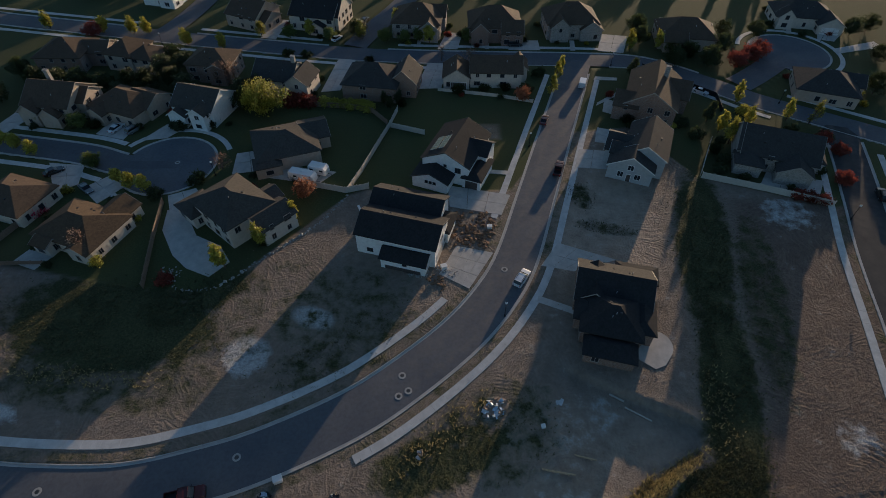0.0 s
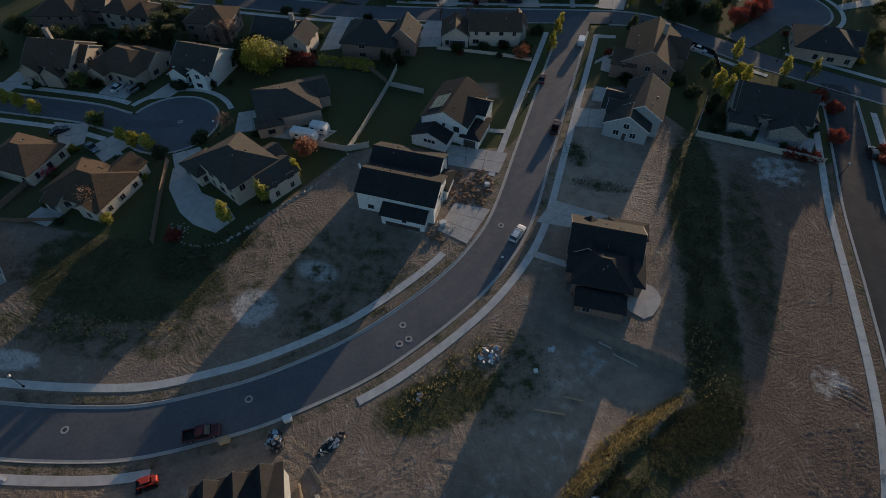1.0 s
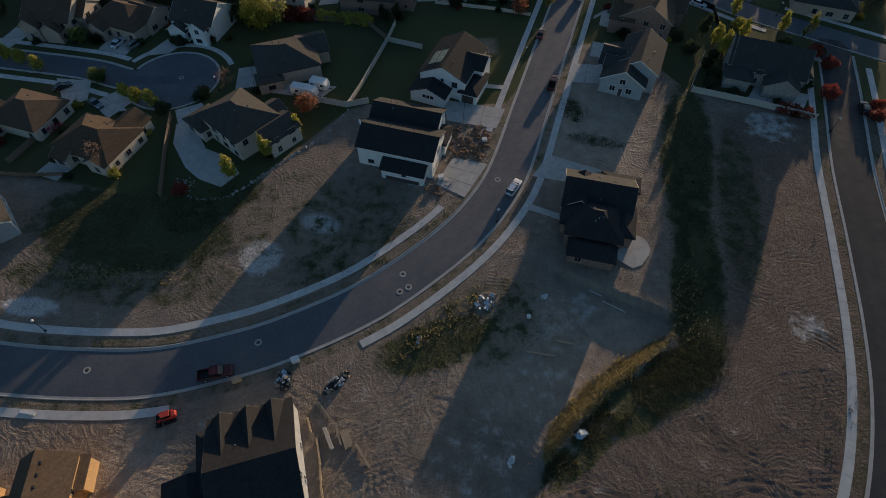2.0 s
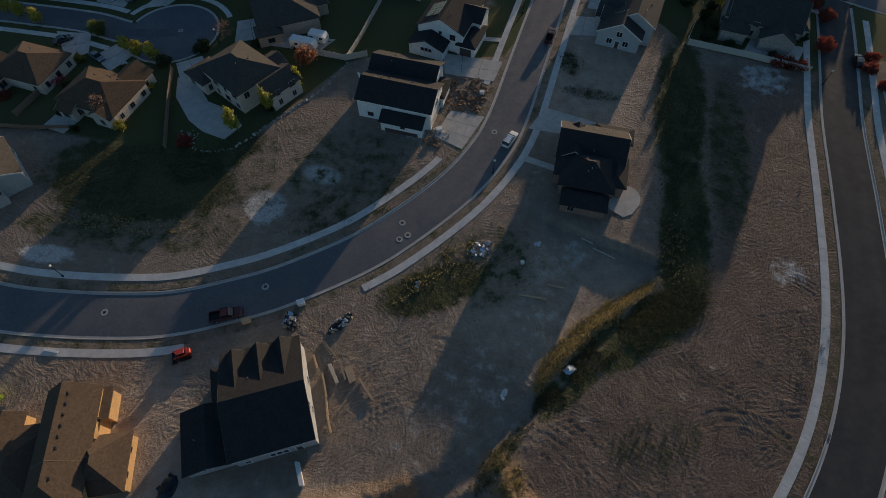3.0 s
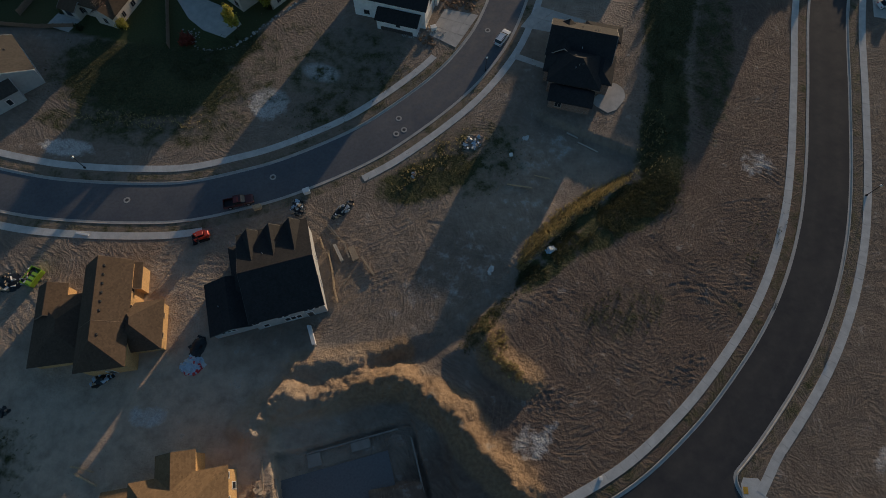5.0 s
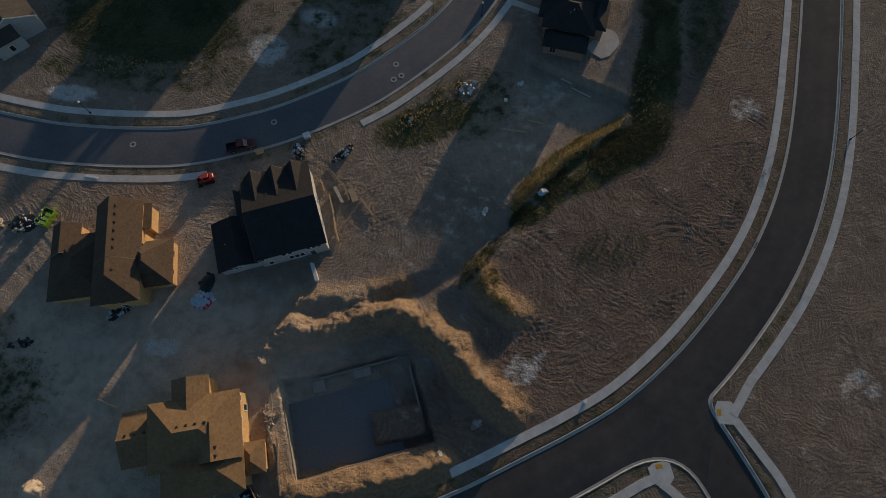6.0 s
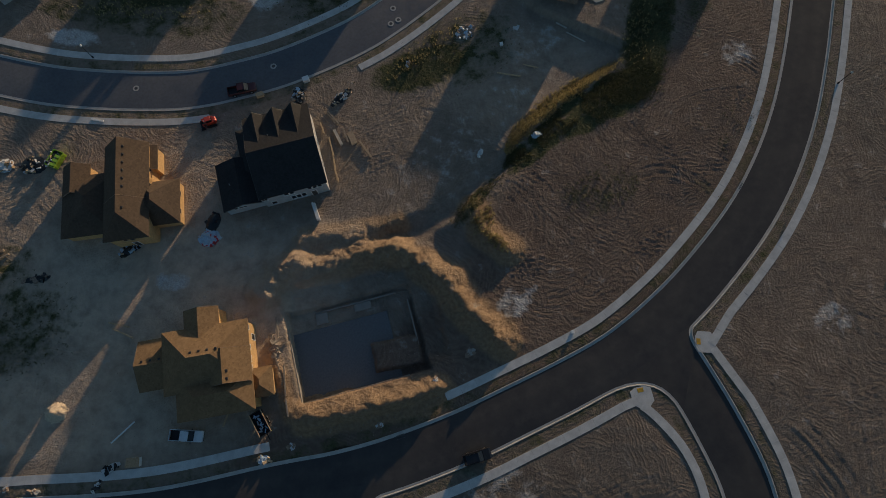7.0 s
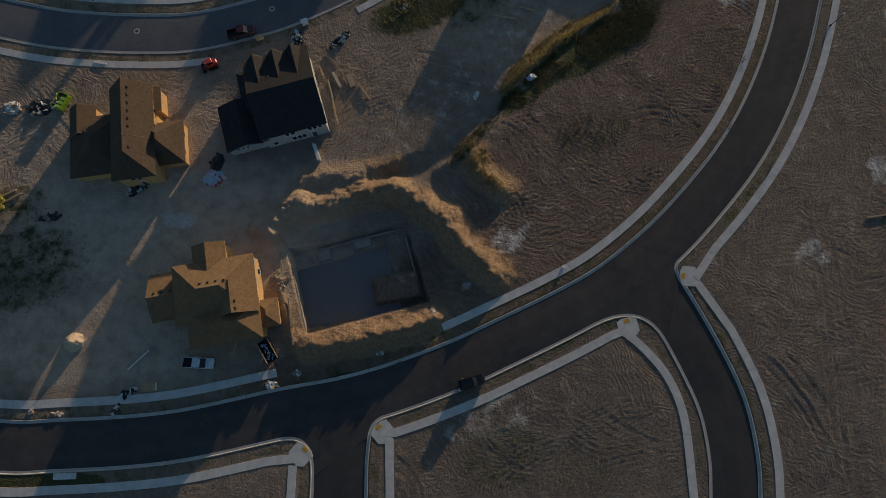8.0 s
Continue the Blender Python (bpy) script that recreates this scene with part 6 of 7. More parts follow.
for hx, hy, reach, count in ((-45.6, 86.6, 10.5, 5), (-76.8, 81.6, 10.0, 6), (-96.6, 91.0, 9.5, 5), (-105.4, 131.0, 10, 5), (-87.2, 130.2, 10, 5), (-65.6, 129.6, 9.5, 5), (-39.6, 111.4, 11.5, 4), (-46.4, 144.2, 10, 5), (-18.6, 142.2, 10.5, 5),
                             (12.0, 148.6, 11.5, 5), (58.4, 134, 11.5, 5), (81.6, 109.0, 12.0, 6), (110.6, 141.0, 11, 6), (-43.6, 187.0, 11, 6), (-8.6, 182.0, 11, 6), (17.0, 179.0, 11, 5), (43.0, 182.0, 11, 5), (80.0, 174.0, 11, 5), (126.0, 190.0, 12, 6)):
    for k in range(count):
        a = 2 * math.pi * (k + _bed.random() * 0.7) / count
        spot = np.array([[hx + reach * math.cos(a), hy + reach * math.sin(a)]])
        if all(near(spot, line)[0] > half + 2.2 for line, half in STREETS):
            plant(_bed.choice(("shrub_dark", "shrub_dark", "shrub_dark", "shrub_lime", "shrub_red")), *spot[0], _bed.uniform(0.5, 1.0))
# a belt of trees added behind the far row, out of view, to shade it
_belt = random.Random(5)
for k in range(56):
    bx = -170 + 330 * (k + _belt.random()) / 56
    plant(_belt.choice(("dark_round", "dark_round", "green_round", "conifer", "yellow_round")), bx, 226 + _belt.uniform(0, 34) - 0.02 * bx, _belt.uniform(1.0, 1.7))


# ================= weeds and stones, uncountable =================
def tufts(name, label, mat, spots, seed, blade=0.20, up=0.32, n=5, gaps=-0.10):
    """Scattered tufts of thin blades: spots are (x, y, half length, half width, angle, count)."""
    rnd = np.random.RandomState(seed)
    xs, ys = [], []
    for cx, cy, a, b, ang, count in spots:
        t, r = rnd.rand(count) * 2 * np.pi, np.sqrt(rnd.rand(count)) * (1 + 0.18 * rnd.randn(count))
        u, v = a * r * np.cos(t), b * r * np.sin(t)
        c, s = math.cos(radians(ang)), math.sin(radians(ang))
        xs.append(cx + u * c - v * s), ys.append(cy + u * s + v * c)
    x, y = np.concatenate(xs), np.concatenate(ys)
    keep = lumps(x, y, 5.0, 3) > gaps
    for line, half in STREETS:
        keep &= near(np.stack([x, y], 1), line) > half + 0.8
    x, y = x[keep], y[keep]
    z = terrain(x, y)
    V, F = [], []
    for px, py, pz in zip(x, y, z):
        for _ in range(n):
            a, tilt, w = rnd.rand() * 6.28, rnd.rand() * 0.4 + 0.1, blade * (0.3 + 0.5 * rnd.rand())
            hh = up * (0.5 + 0.8 * rnd.rand())
            dx, dy = math.cos(a), math.sin(a)
            k = len(V)
            V += [(px - dy * w / 2, py + dx * w / 2, pz - 0.05), (px + dy * w / 2, py - dx * w / 2, pz - 0.05), (px + dx * tilt, py + dy * tilt, pz + hh)]
            F.append((k, k + 1, k + 2))
    ob = part(name, mesh_from(name, V, F), mat)
    return tagged(ob, label, "weeds", kind="stuff")


tufts("weeds", "dark green weeds along the ditch and on the lots", GRASS_DARK,
      [(-62, 58, 21, 11, -8, 1800), (-48, 64, 12, 5, 35, 600), (56, 80, 6, 25, -14, 1500), (49, 46, 5, 21, -14, 1500), (44, 28.5, 7, 4, 40, 900), (34, 22.5, 9, 3.0, 35, 900), (22, 14.5, 6, 1.5, 42, 350), (38, 28.8, 6, 2.0, 34, 600), (30.5, 24.0, 6, 1.6, 38, 500), (24.0, 18.4, 5, 1.3, 44, 400), (18.4, 13.2, 4, 1.1, 48, 250), (0, 33, 12, 5, 20, 300), (8, 37, 11, 9, 20, 280), (-17, 53, 15, 7, 28, 500),
       (63, 66, 4, 22, -14, 500), (-78, -22, 14, 9, 10, 500), (35, 5, 8, 5, 20, 200), (100, 4, 4, 9, 0, 300), (36, 84, 7, 2, -15, 150), (32, 95, 3, 5, 0, 200), (64, 20, 9, 4, 50, 120), (10, 3, 8, 1.6, 48, 300)], 3)
tufts("dry_weeds", "dry golden weeds along the ditch bank", GRASS_DRY,
      [(37.0, 32.0, 5, 1.2, 33, 420), (31.0, 28.0, 5, 1.9, 37, 700), (25.2, 23.6, 5, 2.0, 43, 700), (20.0, 18.6, 4, 1.6, 50, 450), (17.4, 15.0, 2, 0.9, 60, 150), (11.5, -1, 3, 2.0, 60, 200), (13.5, -5, 3, 1.3, -40, 150), (46, 42, 3, 8, -14, 150), (-62, 47, 14, 2, -3, 200), (0, 37, 10, 2.2, 42, 150)], 4, up=0.5, gaps=-0.4)


def stones(name, label, spots, seed, lo, hi, mat):
    """Loose stones and clods, each a lumpy octahedron."""
    rnd = np.random.RandomState(seed)
    V, F = [], []
    for cx, cy, a, b, ang, count in spots:
        for _ in range(count):
            t, r = rnd.rand() * 6.28, math.sqrt(rnd.rand())
            c, s = math.cos(radians(ang)), math.sin(radians(ang))
            u, v = a * r * math.cos(t), b * r * math.sin(t)
            x, y = cx + u * c - v * s, cy + u * s + v * c
            q = lo + (hi - lo) * rnd.rand() ** 2.5
            V.append((x, y, q))
            F.append(rnd.rand(6) * 0.6 + 0.7)
    P = np.array(V)
    Z = terrain(P[:, 0], P[:, 1])
    verts, faces = [], []
    for (x, y, q), z, k in zip(V, Z, F):
        i = len(verts)
        a = rnd.rand() * 6.28
        ca, sa = math.cos(a) * q, math.sin(a) * q
        verts += [(x + ca * k[0], y + sa * k[0], z + 0.1 * q), (x - sa * k[1], y + ca * k[1], z + 0.15 * q), (x - ca * k[2], y - sa * k[2], z + 0.1 * q), (x + sa * k[3], y - ca * k[3], z + 0.05 * q),
                  (x + 0.2 * ca, y + 0.2 * sa, z + 0.8 * q * k[4]), (x, y, z - 0.4 * q)]
        faces += [(i, i + 1, i + 4), (i + 1, i + 2, i + 4), (i + 2, i + 3, i + 4), (i + 3, i, i + 4), (i + 1, i, i + 5), (i + 2, i + 1, i + 5), (i + 3, i + 2, i + 5), (i, i + 3, i + 5)]
    ob = part(name, mesh_from(name, verts, faces), mat)
    return tagged(ob, label, "stones", kind="stuff")


CLOD = plain("dry_clods", (0.27, 0.21, 0.16), 0.95, vary=0.35)
ROCK = plain("grey_boulders", (0.36, 0.34, 0.31), 0.9, vary=0.35, bump=0.4)
stones("clods", "dry clods of earth scattered over the lots", [(-5, 12, 30, 16, 10, 500), (35, -2, 34, 14, 40, 300), (-60, 12, 28, 14, 0, 400), (60, 30, 8, 30, -16, 200), (20, -58, 28, 9, 10, 200), (92, 0, 16, 40, -20, 250), (-35, 62, 14, 16, 20, 250),
                                                               (35, 70, 14, 26, -14, 250), (-10, -28, 16, 13, 15, 600), (-55, -30, 24, 12, 0, 200)], 11, 0.03, 0.15, CLOD)
# garden edging of boulders
_edge = spline([(-57.4, 72.0), (-55.0, 68.6), (-51.7, 66.4), (-45.2, 67.1), (-39.8, 72.4), (-33.6, 79.0), (-28.0, 85.0), (-22.4, 94.6)], 0.8)
stones("boulder_edging", "row of pale boulders edging the gardens", [(px, py, 0.35, 0.35, 0, 2) for px, py in _edge] + [(-54.6, 70.4, 1.6, 2.2, 20, 30), (1.0, 71.4, 3.0, 1.0, -25, 40), (-4.6, 70.6, 2.4, 1.2, 0, 30)], 12, 0.18, 0.5, ROCK)


# ================= street furniture =================
def street_lamp():
    ob = new("street_lamp")
    tagged(ob, "black street lamp with a white globe", "street lamp", "street lamps")
    part("base", boxes((-0.16, 0.16, -0.16, 0.16, -0.1, 0.5), bevel=0.04), BLACKMETAL, ob)
    part("pole", rod((0, 0, 0.4), (0, 0, 3.7), 0.075, 0.05), BLACKMETAL, ob)
    part("collar", rod((0, 0, 3.66), (0, 0, 3.85), 0.13, 0.16, 10), BLACKMETAL, ob)
    bm = bmesh.new()
    bmesh.ops.create_uvsphere(bm, u_segments=12, v_segments=8, radius=0.24, matrix=Matrix.Translation((0, 0, 4.05)) @ Matrix.Diagonal((1, 1, 1.2, 1)))
    part("globe", bm, GLOBE, ob, "white glass globe")
    part("cap", rod((0, 0, 4.28), (0, 0, 4.42), 0.12, 0.02), BLACKMETAL, ob)
    return ob


_lamp = street_lamp()
_lamp.matrix_basis = pose(11.7, 60.2, 0.1)
for lx, ly in ((-70, 35.3), (91.4, 87.2), (85.9, 28.9), (-55.4, 102.2), (52.7, 157.6), (125.6, 172.6), (96.2, 135.6), (22.2, 114.4), (-93, 170.4)):
    copy_thing(_lamp, pose(lx, ly, 0.1))


def manhole(r=0.34):
    ob = new("manhole_cover")
    tagged(ob, "round iron manhole cover in a pale concrete collar", "manhole cover", "manhole covers")
    ring = bmesh.new()
    for a, b, z in ((0.66, 0.35, 0.092),):
        vs = [[ring.verts.new((q * math.cos(k * math.pi / 12), q * math.sin(k * math.pi / 12), z)) for k in range(24)] for q in (a, b)]
        lo = [[ring.verts.new((q * math.cos(k * math.pi / 12), q * math.sin(k * math.pi / 12), 0.0)) for k in range(24)] for q in (a, b)]
        for k in range(24):
            j = (k + 1) % 24
            ring.faces.new((vs[0][k], vs[0][j], vs[1][j], vs[1][k]))
            ring.faces.new((lo[0][k], lo[0][j], vs[0][j], vs[0][k]))
            ring.faces.new((vs[1][k], vs[1][j], lo[1][j], lo[1][k]))
    part("collar", ring, COLLAR, ob)
    bm = bmesh.new()
    tube(bm, (0, 0, 0.0), (0, 0, 0.085), 0.34, 0.34, 20)
    for k in range(-2, 3):
        box(bm, -0.22, 0.22, 0.1 * k - 0.025, 0.1 * k + 0.025, 0.08, 0.094)
    part("lid", bm, IRON, ob)
    return ob


_mh = manhole()
_mh.matrix_basis = pose(-59.9, 28.0, 0)
for mx, my in ((-31.8, 33.2), (-7.0, 47.5), (-5.8, 44.6), (-7.4, 43.6), (12.6, 72.0), (-66.5, 107.3)):
    copy_thing(_mh, pose(mx, my, 0 if my < 100 else -0.02))


# planting bed with heaps of mulch and soil between the two white houses
MULCH = plain("orange_brown_mulch", (0.20, 0.128, 0.078), 0.95, vary=0.4, bump=0.5)


def heap_of_lumps(name, outline, count, lo, hi, mat, label, category, seed):
    rnd = random.Random(seed)
    pts = [Vector((a, b)) for a, b in outline]
    bm = bmesh.new()
    n = 0
    while n < count:
        i = rnd.randrange(1, len(pts) - 1)
        a, b = sorted((rnd.random(), rnd.random()))
        p = pts[0] * a + pts[i] * (b - a) + pts[i + 1] * (1 - b)
        r = rnd.uniform(lo, hi)
        m = pose(p.x, p.y, height(p.x, p.y) + 0.02, rnd.uniform(-15, 15), rnd.uniform(-15, 15), rnd.uniform(0, 360)) @ Matrix.Diagonal((r, r * rnd.uniform(0.5, 0.9), r * rnd.uniform(0.35, 0.7), 1))
        vs = bmesh.ops.create_icosphere(bm, subdivisions=1, radius=1.0, matrix=m)["verts"]
        for v in vs:
            v.co += Vector((rnd.uniform(-1, 1), rnd.uniform(-1, 1), rnd.uniform(-1, 1))) * 0.22 * r
        n += 1
    return tagged(part(name, bm, mat), label, category, kind="stuff")


heap_of_lumps("mulch", [(1.9, 78.9), (9.1, 78.0), (12.0, 84.9), (9.8, 89.0), (2.0, 89.4)], 150, 0.25, 0.8, MULCH, "lumpy orange-brown mulch and soil in a planting bed", "mulch", 61)
heap_of_lumps("rubble", [(-3.5, 69.5), (-0.5, 66.0), (1.5, 66.8), (-1.0, 70.8)], 40, 0.15, 0.5, MULCH, "heap of broken soil and rubble by the driveway", "rubble", 62)


# ================= vehicles =================
def loft(sections):
    """A closed hull through cross sections of equal point count."""
    bm = bmesh.new()
    rings = [[bm.verts.new(p) for p in s] for s in sections]
    n = len(rings[0])
    for a, b in zip(rings, rings[1:]):
        for i in range(n):
            bm.faces.new((a[i], a[(i + 1) % n], b[(i + 1) % n], b[i]))
    bm.faces.new(rings[0])
    bm.faces.new(rings[-1])
    return bm


def hull(stations):
    """stations: x, half width, bottom, shoulder, top. Rounded body sections."""
    secs = []
    for x, w, z0, zs, zt in stations:
        secs.append([(x, -w * 0.92, z0), (x, w * 0.92, z0), (x, w, z0 + 0.15), (x, w, zs), (x, w * 0.93, zt), (x, -w * 0.93, zt), (x, -w, zs), (x, -w, z0 + 0.15)])
    return loft(secs)


def wheel(parent, x, y, r=0.36):
    s = 1 if y > 0 else -1
    t = part("wheel", rod((x, y - 0.12 * s, r), (x, y + 0.10 * s, r), r, r, 16), TYRE, parent)
    part("rim", rod((x, y + 0.06 * s, r), (x, y + 0.115 * s, r), r * 0.62, r * 0.55, 10), RIM, t)


def vehicle(kind, paintwork, x, y, ang, label, category="car", group="parked vehicles"):
    ob = root({"sedan": "car", "suv": "car", "pickup": "pickup_truck", "van": "van"}[kind], x, y, 0.03, ang, label, category, group)
    if kind == "sedan":
        L, W, r = 4.7, 0.92, 0.34
        part("body", hull([(-2.35, 0.78, 0.4, 0.62, 0.72), (-2.2, 0.88, 0.28, 0.75, 0.92), (-1.3, W, 0.24, 0.82, 0.98), (0, W, 0.24, 0.82, 0.96), (1.1, W, 0.24, 0.80, 0.93), (2.05, 0.86, 0.28, 0.66, 0.78), (2.35, 0.7, 0.4, 0.56, 0.62)]), paintwork, ob)
        part("glasshouse", hull([(-1.75, 0.74, 0.9, 0.93, 0.95), (-1.0, 0.78, 0.9, 1.28, 1.36), (0.2, 0.78, 0.9, 1.32, 1.40), (1.05, 0.76, 0.9, 0.93, 0.95)]), CARGLASS, ob)
        part("roof_panel", hull([(-1.0, 0.70, 1.34, 1.37, 1.40), (-0.4, 0.74, 1.36, 1.42, 1.45), (0.25, 0.70, 1.37, 1.40, 1.43)]), paintwork, ob)
        ax = 1.42
    elif kind == "suv":
        L, W, r = 4.9, 0.97, 0.38
        part("body", hull([(-2.45, 0.85, 0.45, 0.9, 1.05), (-2.3, 0.95, 0.34, 0.95, 1.1), (-1.3, W, 0.3, 0.98, 1.12), (0.6, W, 0.3, 0.98, 1.10), (1.1, W, 0.3, 0.95, 1.06), (2.15, 0.92, 0.34, 0.85, 0.96), (2.45, 0.8, 0.45, 0.72, 0.8)]), paintwork, ob)
        part("glasshouse", hull([(-2.35, 0.8, 1.05, 1.1, 1.12), (-2.0, 0.82, 1.05, 1.55, 1.64), (0.2, 0.82, 1.05, 1.60, 1.70), (1.05, 0.8, 1.05, 1.1, 1.11)]), CARGLASS, ob)
        part("roof_panel", hull([(-2.0, 0.78, 1.62, 1.68, 1.70), (-0.8, 0.80, 1.66, 1.72, 1.76), (0.2, 0.76, 1.66, 1.70, 1.73)]), paintwork, ob)
        for s in (-0.66, 0.66):
            part("roof_rail", boxes((-1.7, 0.0, s - 0.03, s + 0.03, 1.76, 1.82)), BLACKMETAL, ob)
        ax = 1.5
    elif kind == "van":
        L, W, r = 5.2, 0.98, 0.36
        part("body", hull([(-2.6, 0.92, 0.45, 1.3, 1.9), (-2.45, W, 0.3, 1.4, 2.0), (0.9, W, 0.3, 1.4, 2.0), (1.6, W, 0.3, 1.1, 1.25), (2.4, 0.9, 0.34, 0.8, 0.95), (2.6, 0.8, 0.45, 0.7, 0.8)]), paintwork, ob)
        part("windscreen", hull([(0.95, 0.86, 1.85, 1.9, 1.97), (1.1, 0.88, 1.2, 1.7, 1.86), (1.72, 0.86, 1.18, 1.2, 1.26)]), CARGLASS, ob)
        ax = 1.65
    else:
        L, W, r = 5.8, 0.99, 0.41
        part("body", hull([(-0.75, W, 0.42, 1.0, 1.12), (0.5, W, 0.4, 1.0, 1.12), (1.1, W, 0.4, 1.0, 1.12), (2.6, 0.96, 0.42, 0.98, 1.08), (2.9, 0.86, 0.5, 0.85, 0.95)]), paintwork, ob)
        part("cab_glass", hull([(-0.85, 0.82, 1.08, 1.12, 1.14), (-0.7, 0.84, 1.08, 1.65, 1.78), (0.7, 0.84, 1.08, 1.68, 1.80), (1.45, 0.82, 1.08, 1.12, 1.13)]), CARGLASS, ob)
        part("roof_panel", hull([(-0.72, 0.80, 1.76, 1.80, 1.82), (0.0, 0.82, 1.78, 1.84, 1.87), (0.72, 0.78, 1.77, 1.80, 1.83)]), paintwork, ob)
        bed = boxes((-2.9, -0.78, -0.95, -0.85, 0.5, 1.16), (-2.9, -0.78, 0.85, 0.95, 0.5, 1.16), (-2.9, -2.82, -0.85, 0.85, 0.55, 1.14), (-0.86, -0.78, -0.85, 0.85, 0.55, 1.16))
        part("bed", bed, paintwork, ob)
        part("bed_floor", boxes((-2.82, -0.86, -0.85, 0.85, 0.55, 0.66)), BLACKMETAL, ob)
        for s in (-1, 1):
            part("mirror", boxes((0.95, 1.1, s * 1.12 - 0.1, s * 1.12 + 0.1, 1.12, 1.3), bevel=0.03), BLACKMETAL, ob)
        ax = 1.75
    for sx in (-ax, ax):
        for sy in (-W + 0.08, W - 0.08):
            wheel(ob, sx, sy, r)
    xf = L / 2
    for s in (-1, 1):
        part("headlight", boxes((xf - 0.28, xf - 0.06, s * 0.62 - 0.16, s * 0.62 + 0.16, 0.62, 0.78), bevel=0.03), LAMPGLASS, ob)
        part("tail_light", boxes((-xf - 0.015, -xf + 0.1, s * 0.72 - 0.1, s * 0.72 + 0.1, 0.7, 0.95)), TAILGLASS, ob)
    part("bumper", boxes((xf - 0.14, xf + 0.03, -0.8, 0.8, 0.36, 0.54), bevel=0.04), BLACKMETAL, ob)
    return ob


vehicle("pickup", PAINT_WHITE, -40.7, -40.2, -3, "white pickup truck with an open bed, on bare earth", "pickup truck")
vehicle("suv", PAINT_BLACK, 9.6, -43.7, 16, "black car parked along the kerb")
vehicle("pickup", PAINT_RED, -37.6, 27.3, 14, "dark maroon pickup truck parked at the kerb", "pickup truck")
vehicle("suv", PAINT_WHITE, 15.8, 69.2, 58, "white car parked at the kerb")
vehicle("pickup", PAINT_RED, 28.3, 104.4, 72, "dark red pickup truck parked at the kerb", "pickup truck")
vehicle("sedan", PAINT_RED, 27.6, 126.0, 72, "dark red car parked at the kerb")
vehicle("van", PAINT_WHITE, 41.6, 145.6, 72, "white van parked at the kerb", "van")
vehicle("sedan", PAINT_GREY, -84.2, 96.6, -38, "grey car parked on a driveway")
vehicle("sedan", PAINT_WHITE, -87.6, 121.6, 70, "white car parked on a driveway")
vehicle("suv", PAINT_GREY, -82.6, 121.0, 60, "grey car parked on a driveway")
vehicle("sedan", PAINT_BLACK, -95.0, 103.0, 40, "dark car parked on a driveway")
vehicle("sedan", PAINT_WHITE, -35.9, 175.0, 60, "white car parked in a side street")
vehicle("suv", PAINT_BLACK, 102.6, 95.0, 72, "dark car parked at the kerb")
vehicle("sedan", PAINT_WHITE, 106.4, 79.6, 16, "white car parked on a driveway")
vehicle("sedan", PAINT_WHITE, 75.6, 141.4, -40, "white car parked at the kerb")
vehicle("suv", PAINT_BLACK, 23.6, 170.8, 0, "dark car parked in a court")
vehicle("suv", PAINT_BLACK, -28.0, 189.0, 75, "dark car parked in a side street")


def box_trailer(x, y, ang, L, label):
    ob = root("travel_trailer", x, y, 0.17, ang, label, "trailer", "trailers")
    part("body", hull([(-L / 2, 1.1, 0.55, 1.9, 2.45), (-L / 2 + 0.15, 1.2, 0.45, 2.1, 2.6), (L / 2 - 0.5, 1.2, 0.45, 2.1, 2.6), (L / 2, 1.1, 0.6, 1.5, 1.9)]), TRIM, ob)
    part("stripe", boxes((-L / 2 + 0.3, L / 2 - 0.6, -1.215, -1.19, 1.0, 1.2)), DOORPAINT, ob)
    for u in (-1.4, 1.2):
        part("window", boxes((u - 0.45, u + 0.45, -1.22, -1.19, 1.45, 2.0)), GLASS, ob)
    part("roof_vent", boxes((-0.3, 0.3, -0.3, 0.3, 2.6, 2.78), bevel=0.05), TRIM, ob)
    for s in (-1, 1):
        wheel(ob, -0.4, s * 1.05, 0.34)
        wheel(ob, 0.4, s * 1.05, 0.34)
    part("drawbar", boxes((L / 2, L / 2 + 1.1, -0.06, 0.06, 0.45, 0.55)), BLACKMETAL, ob)


box_trailer(-33.6, 100.4, -17, 6.6, "white travel trailer parked beside the house")
box_trailer(-30.2, 103.0, -17, 4.6, "white cargo trailer parked beside the house")


# ================= building site things =================
TARP_BLUE = plain("blue_white_wrap", (0.42, 0.50, 0.60), 0.5, vary=0.35)
TARP_WHITE = plain("white_plastic_wrap", (0.56, 0.56, 0.56), 0.45, vary=0.2)
TARP_BLACK = plain("black_plastic_sheet", (0.012, 0.012, 0.013), 0.35, vary=0.3)
CARDBOARD = plain("cardboard", (0.38, 0.27, 0.16), 0.9, vary=0.3)
RED_PLASTIC = plain("red_plastic", (0.45, 0.03, 0.03), 0.5)
SAND = plain("pale_sand", (0.56, 0.46, 0.33), 0.95, vary=0.2, bump=0.3)

TRIM_PALE = plain("primed_boards", (0.50, 0.45, 0.38), 0.7, vary=0.15)
SHEET = plain("plywood_sheet", (0.40, 0.315, 0.215), 0.75, vary=0.2)
TIMBER_GREY = plain("weathered_planks", (0.30, 0.255, 0.20), 0.85, vary=0.3)


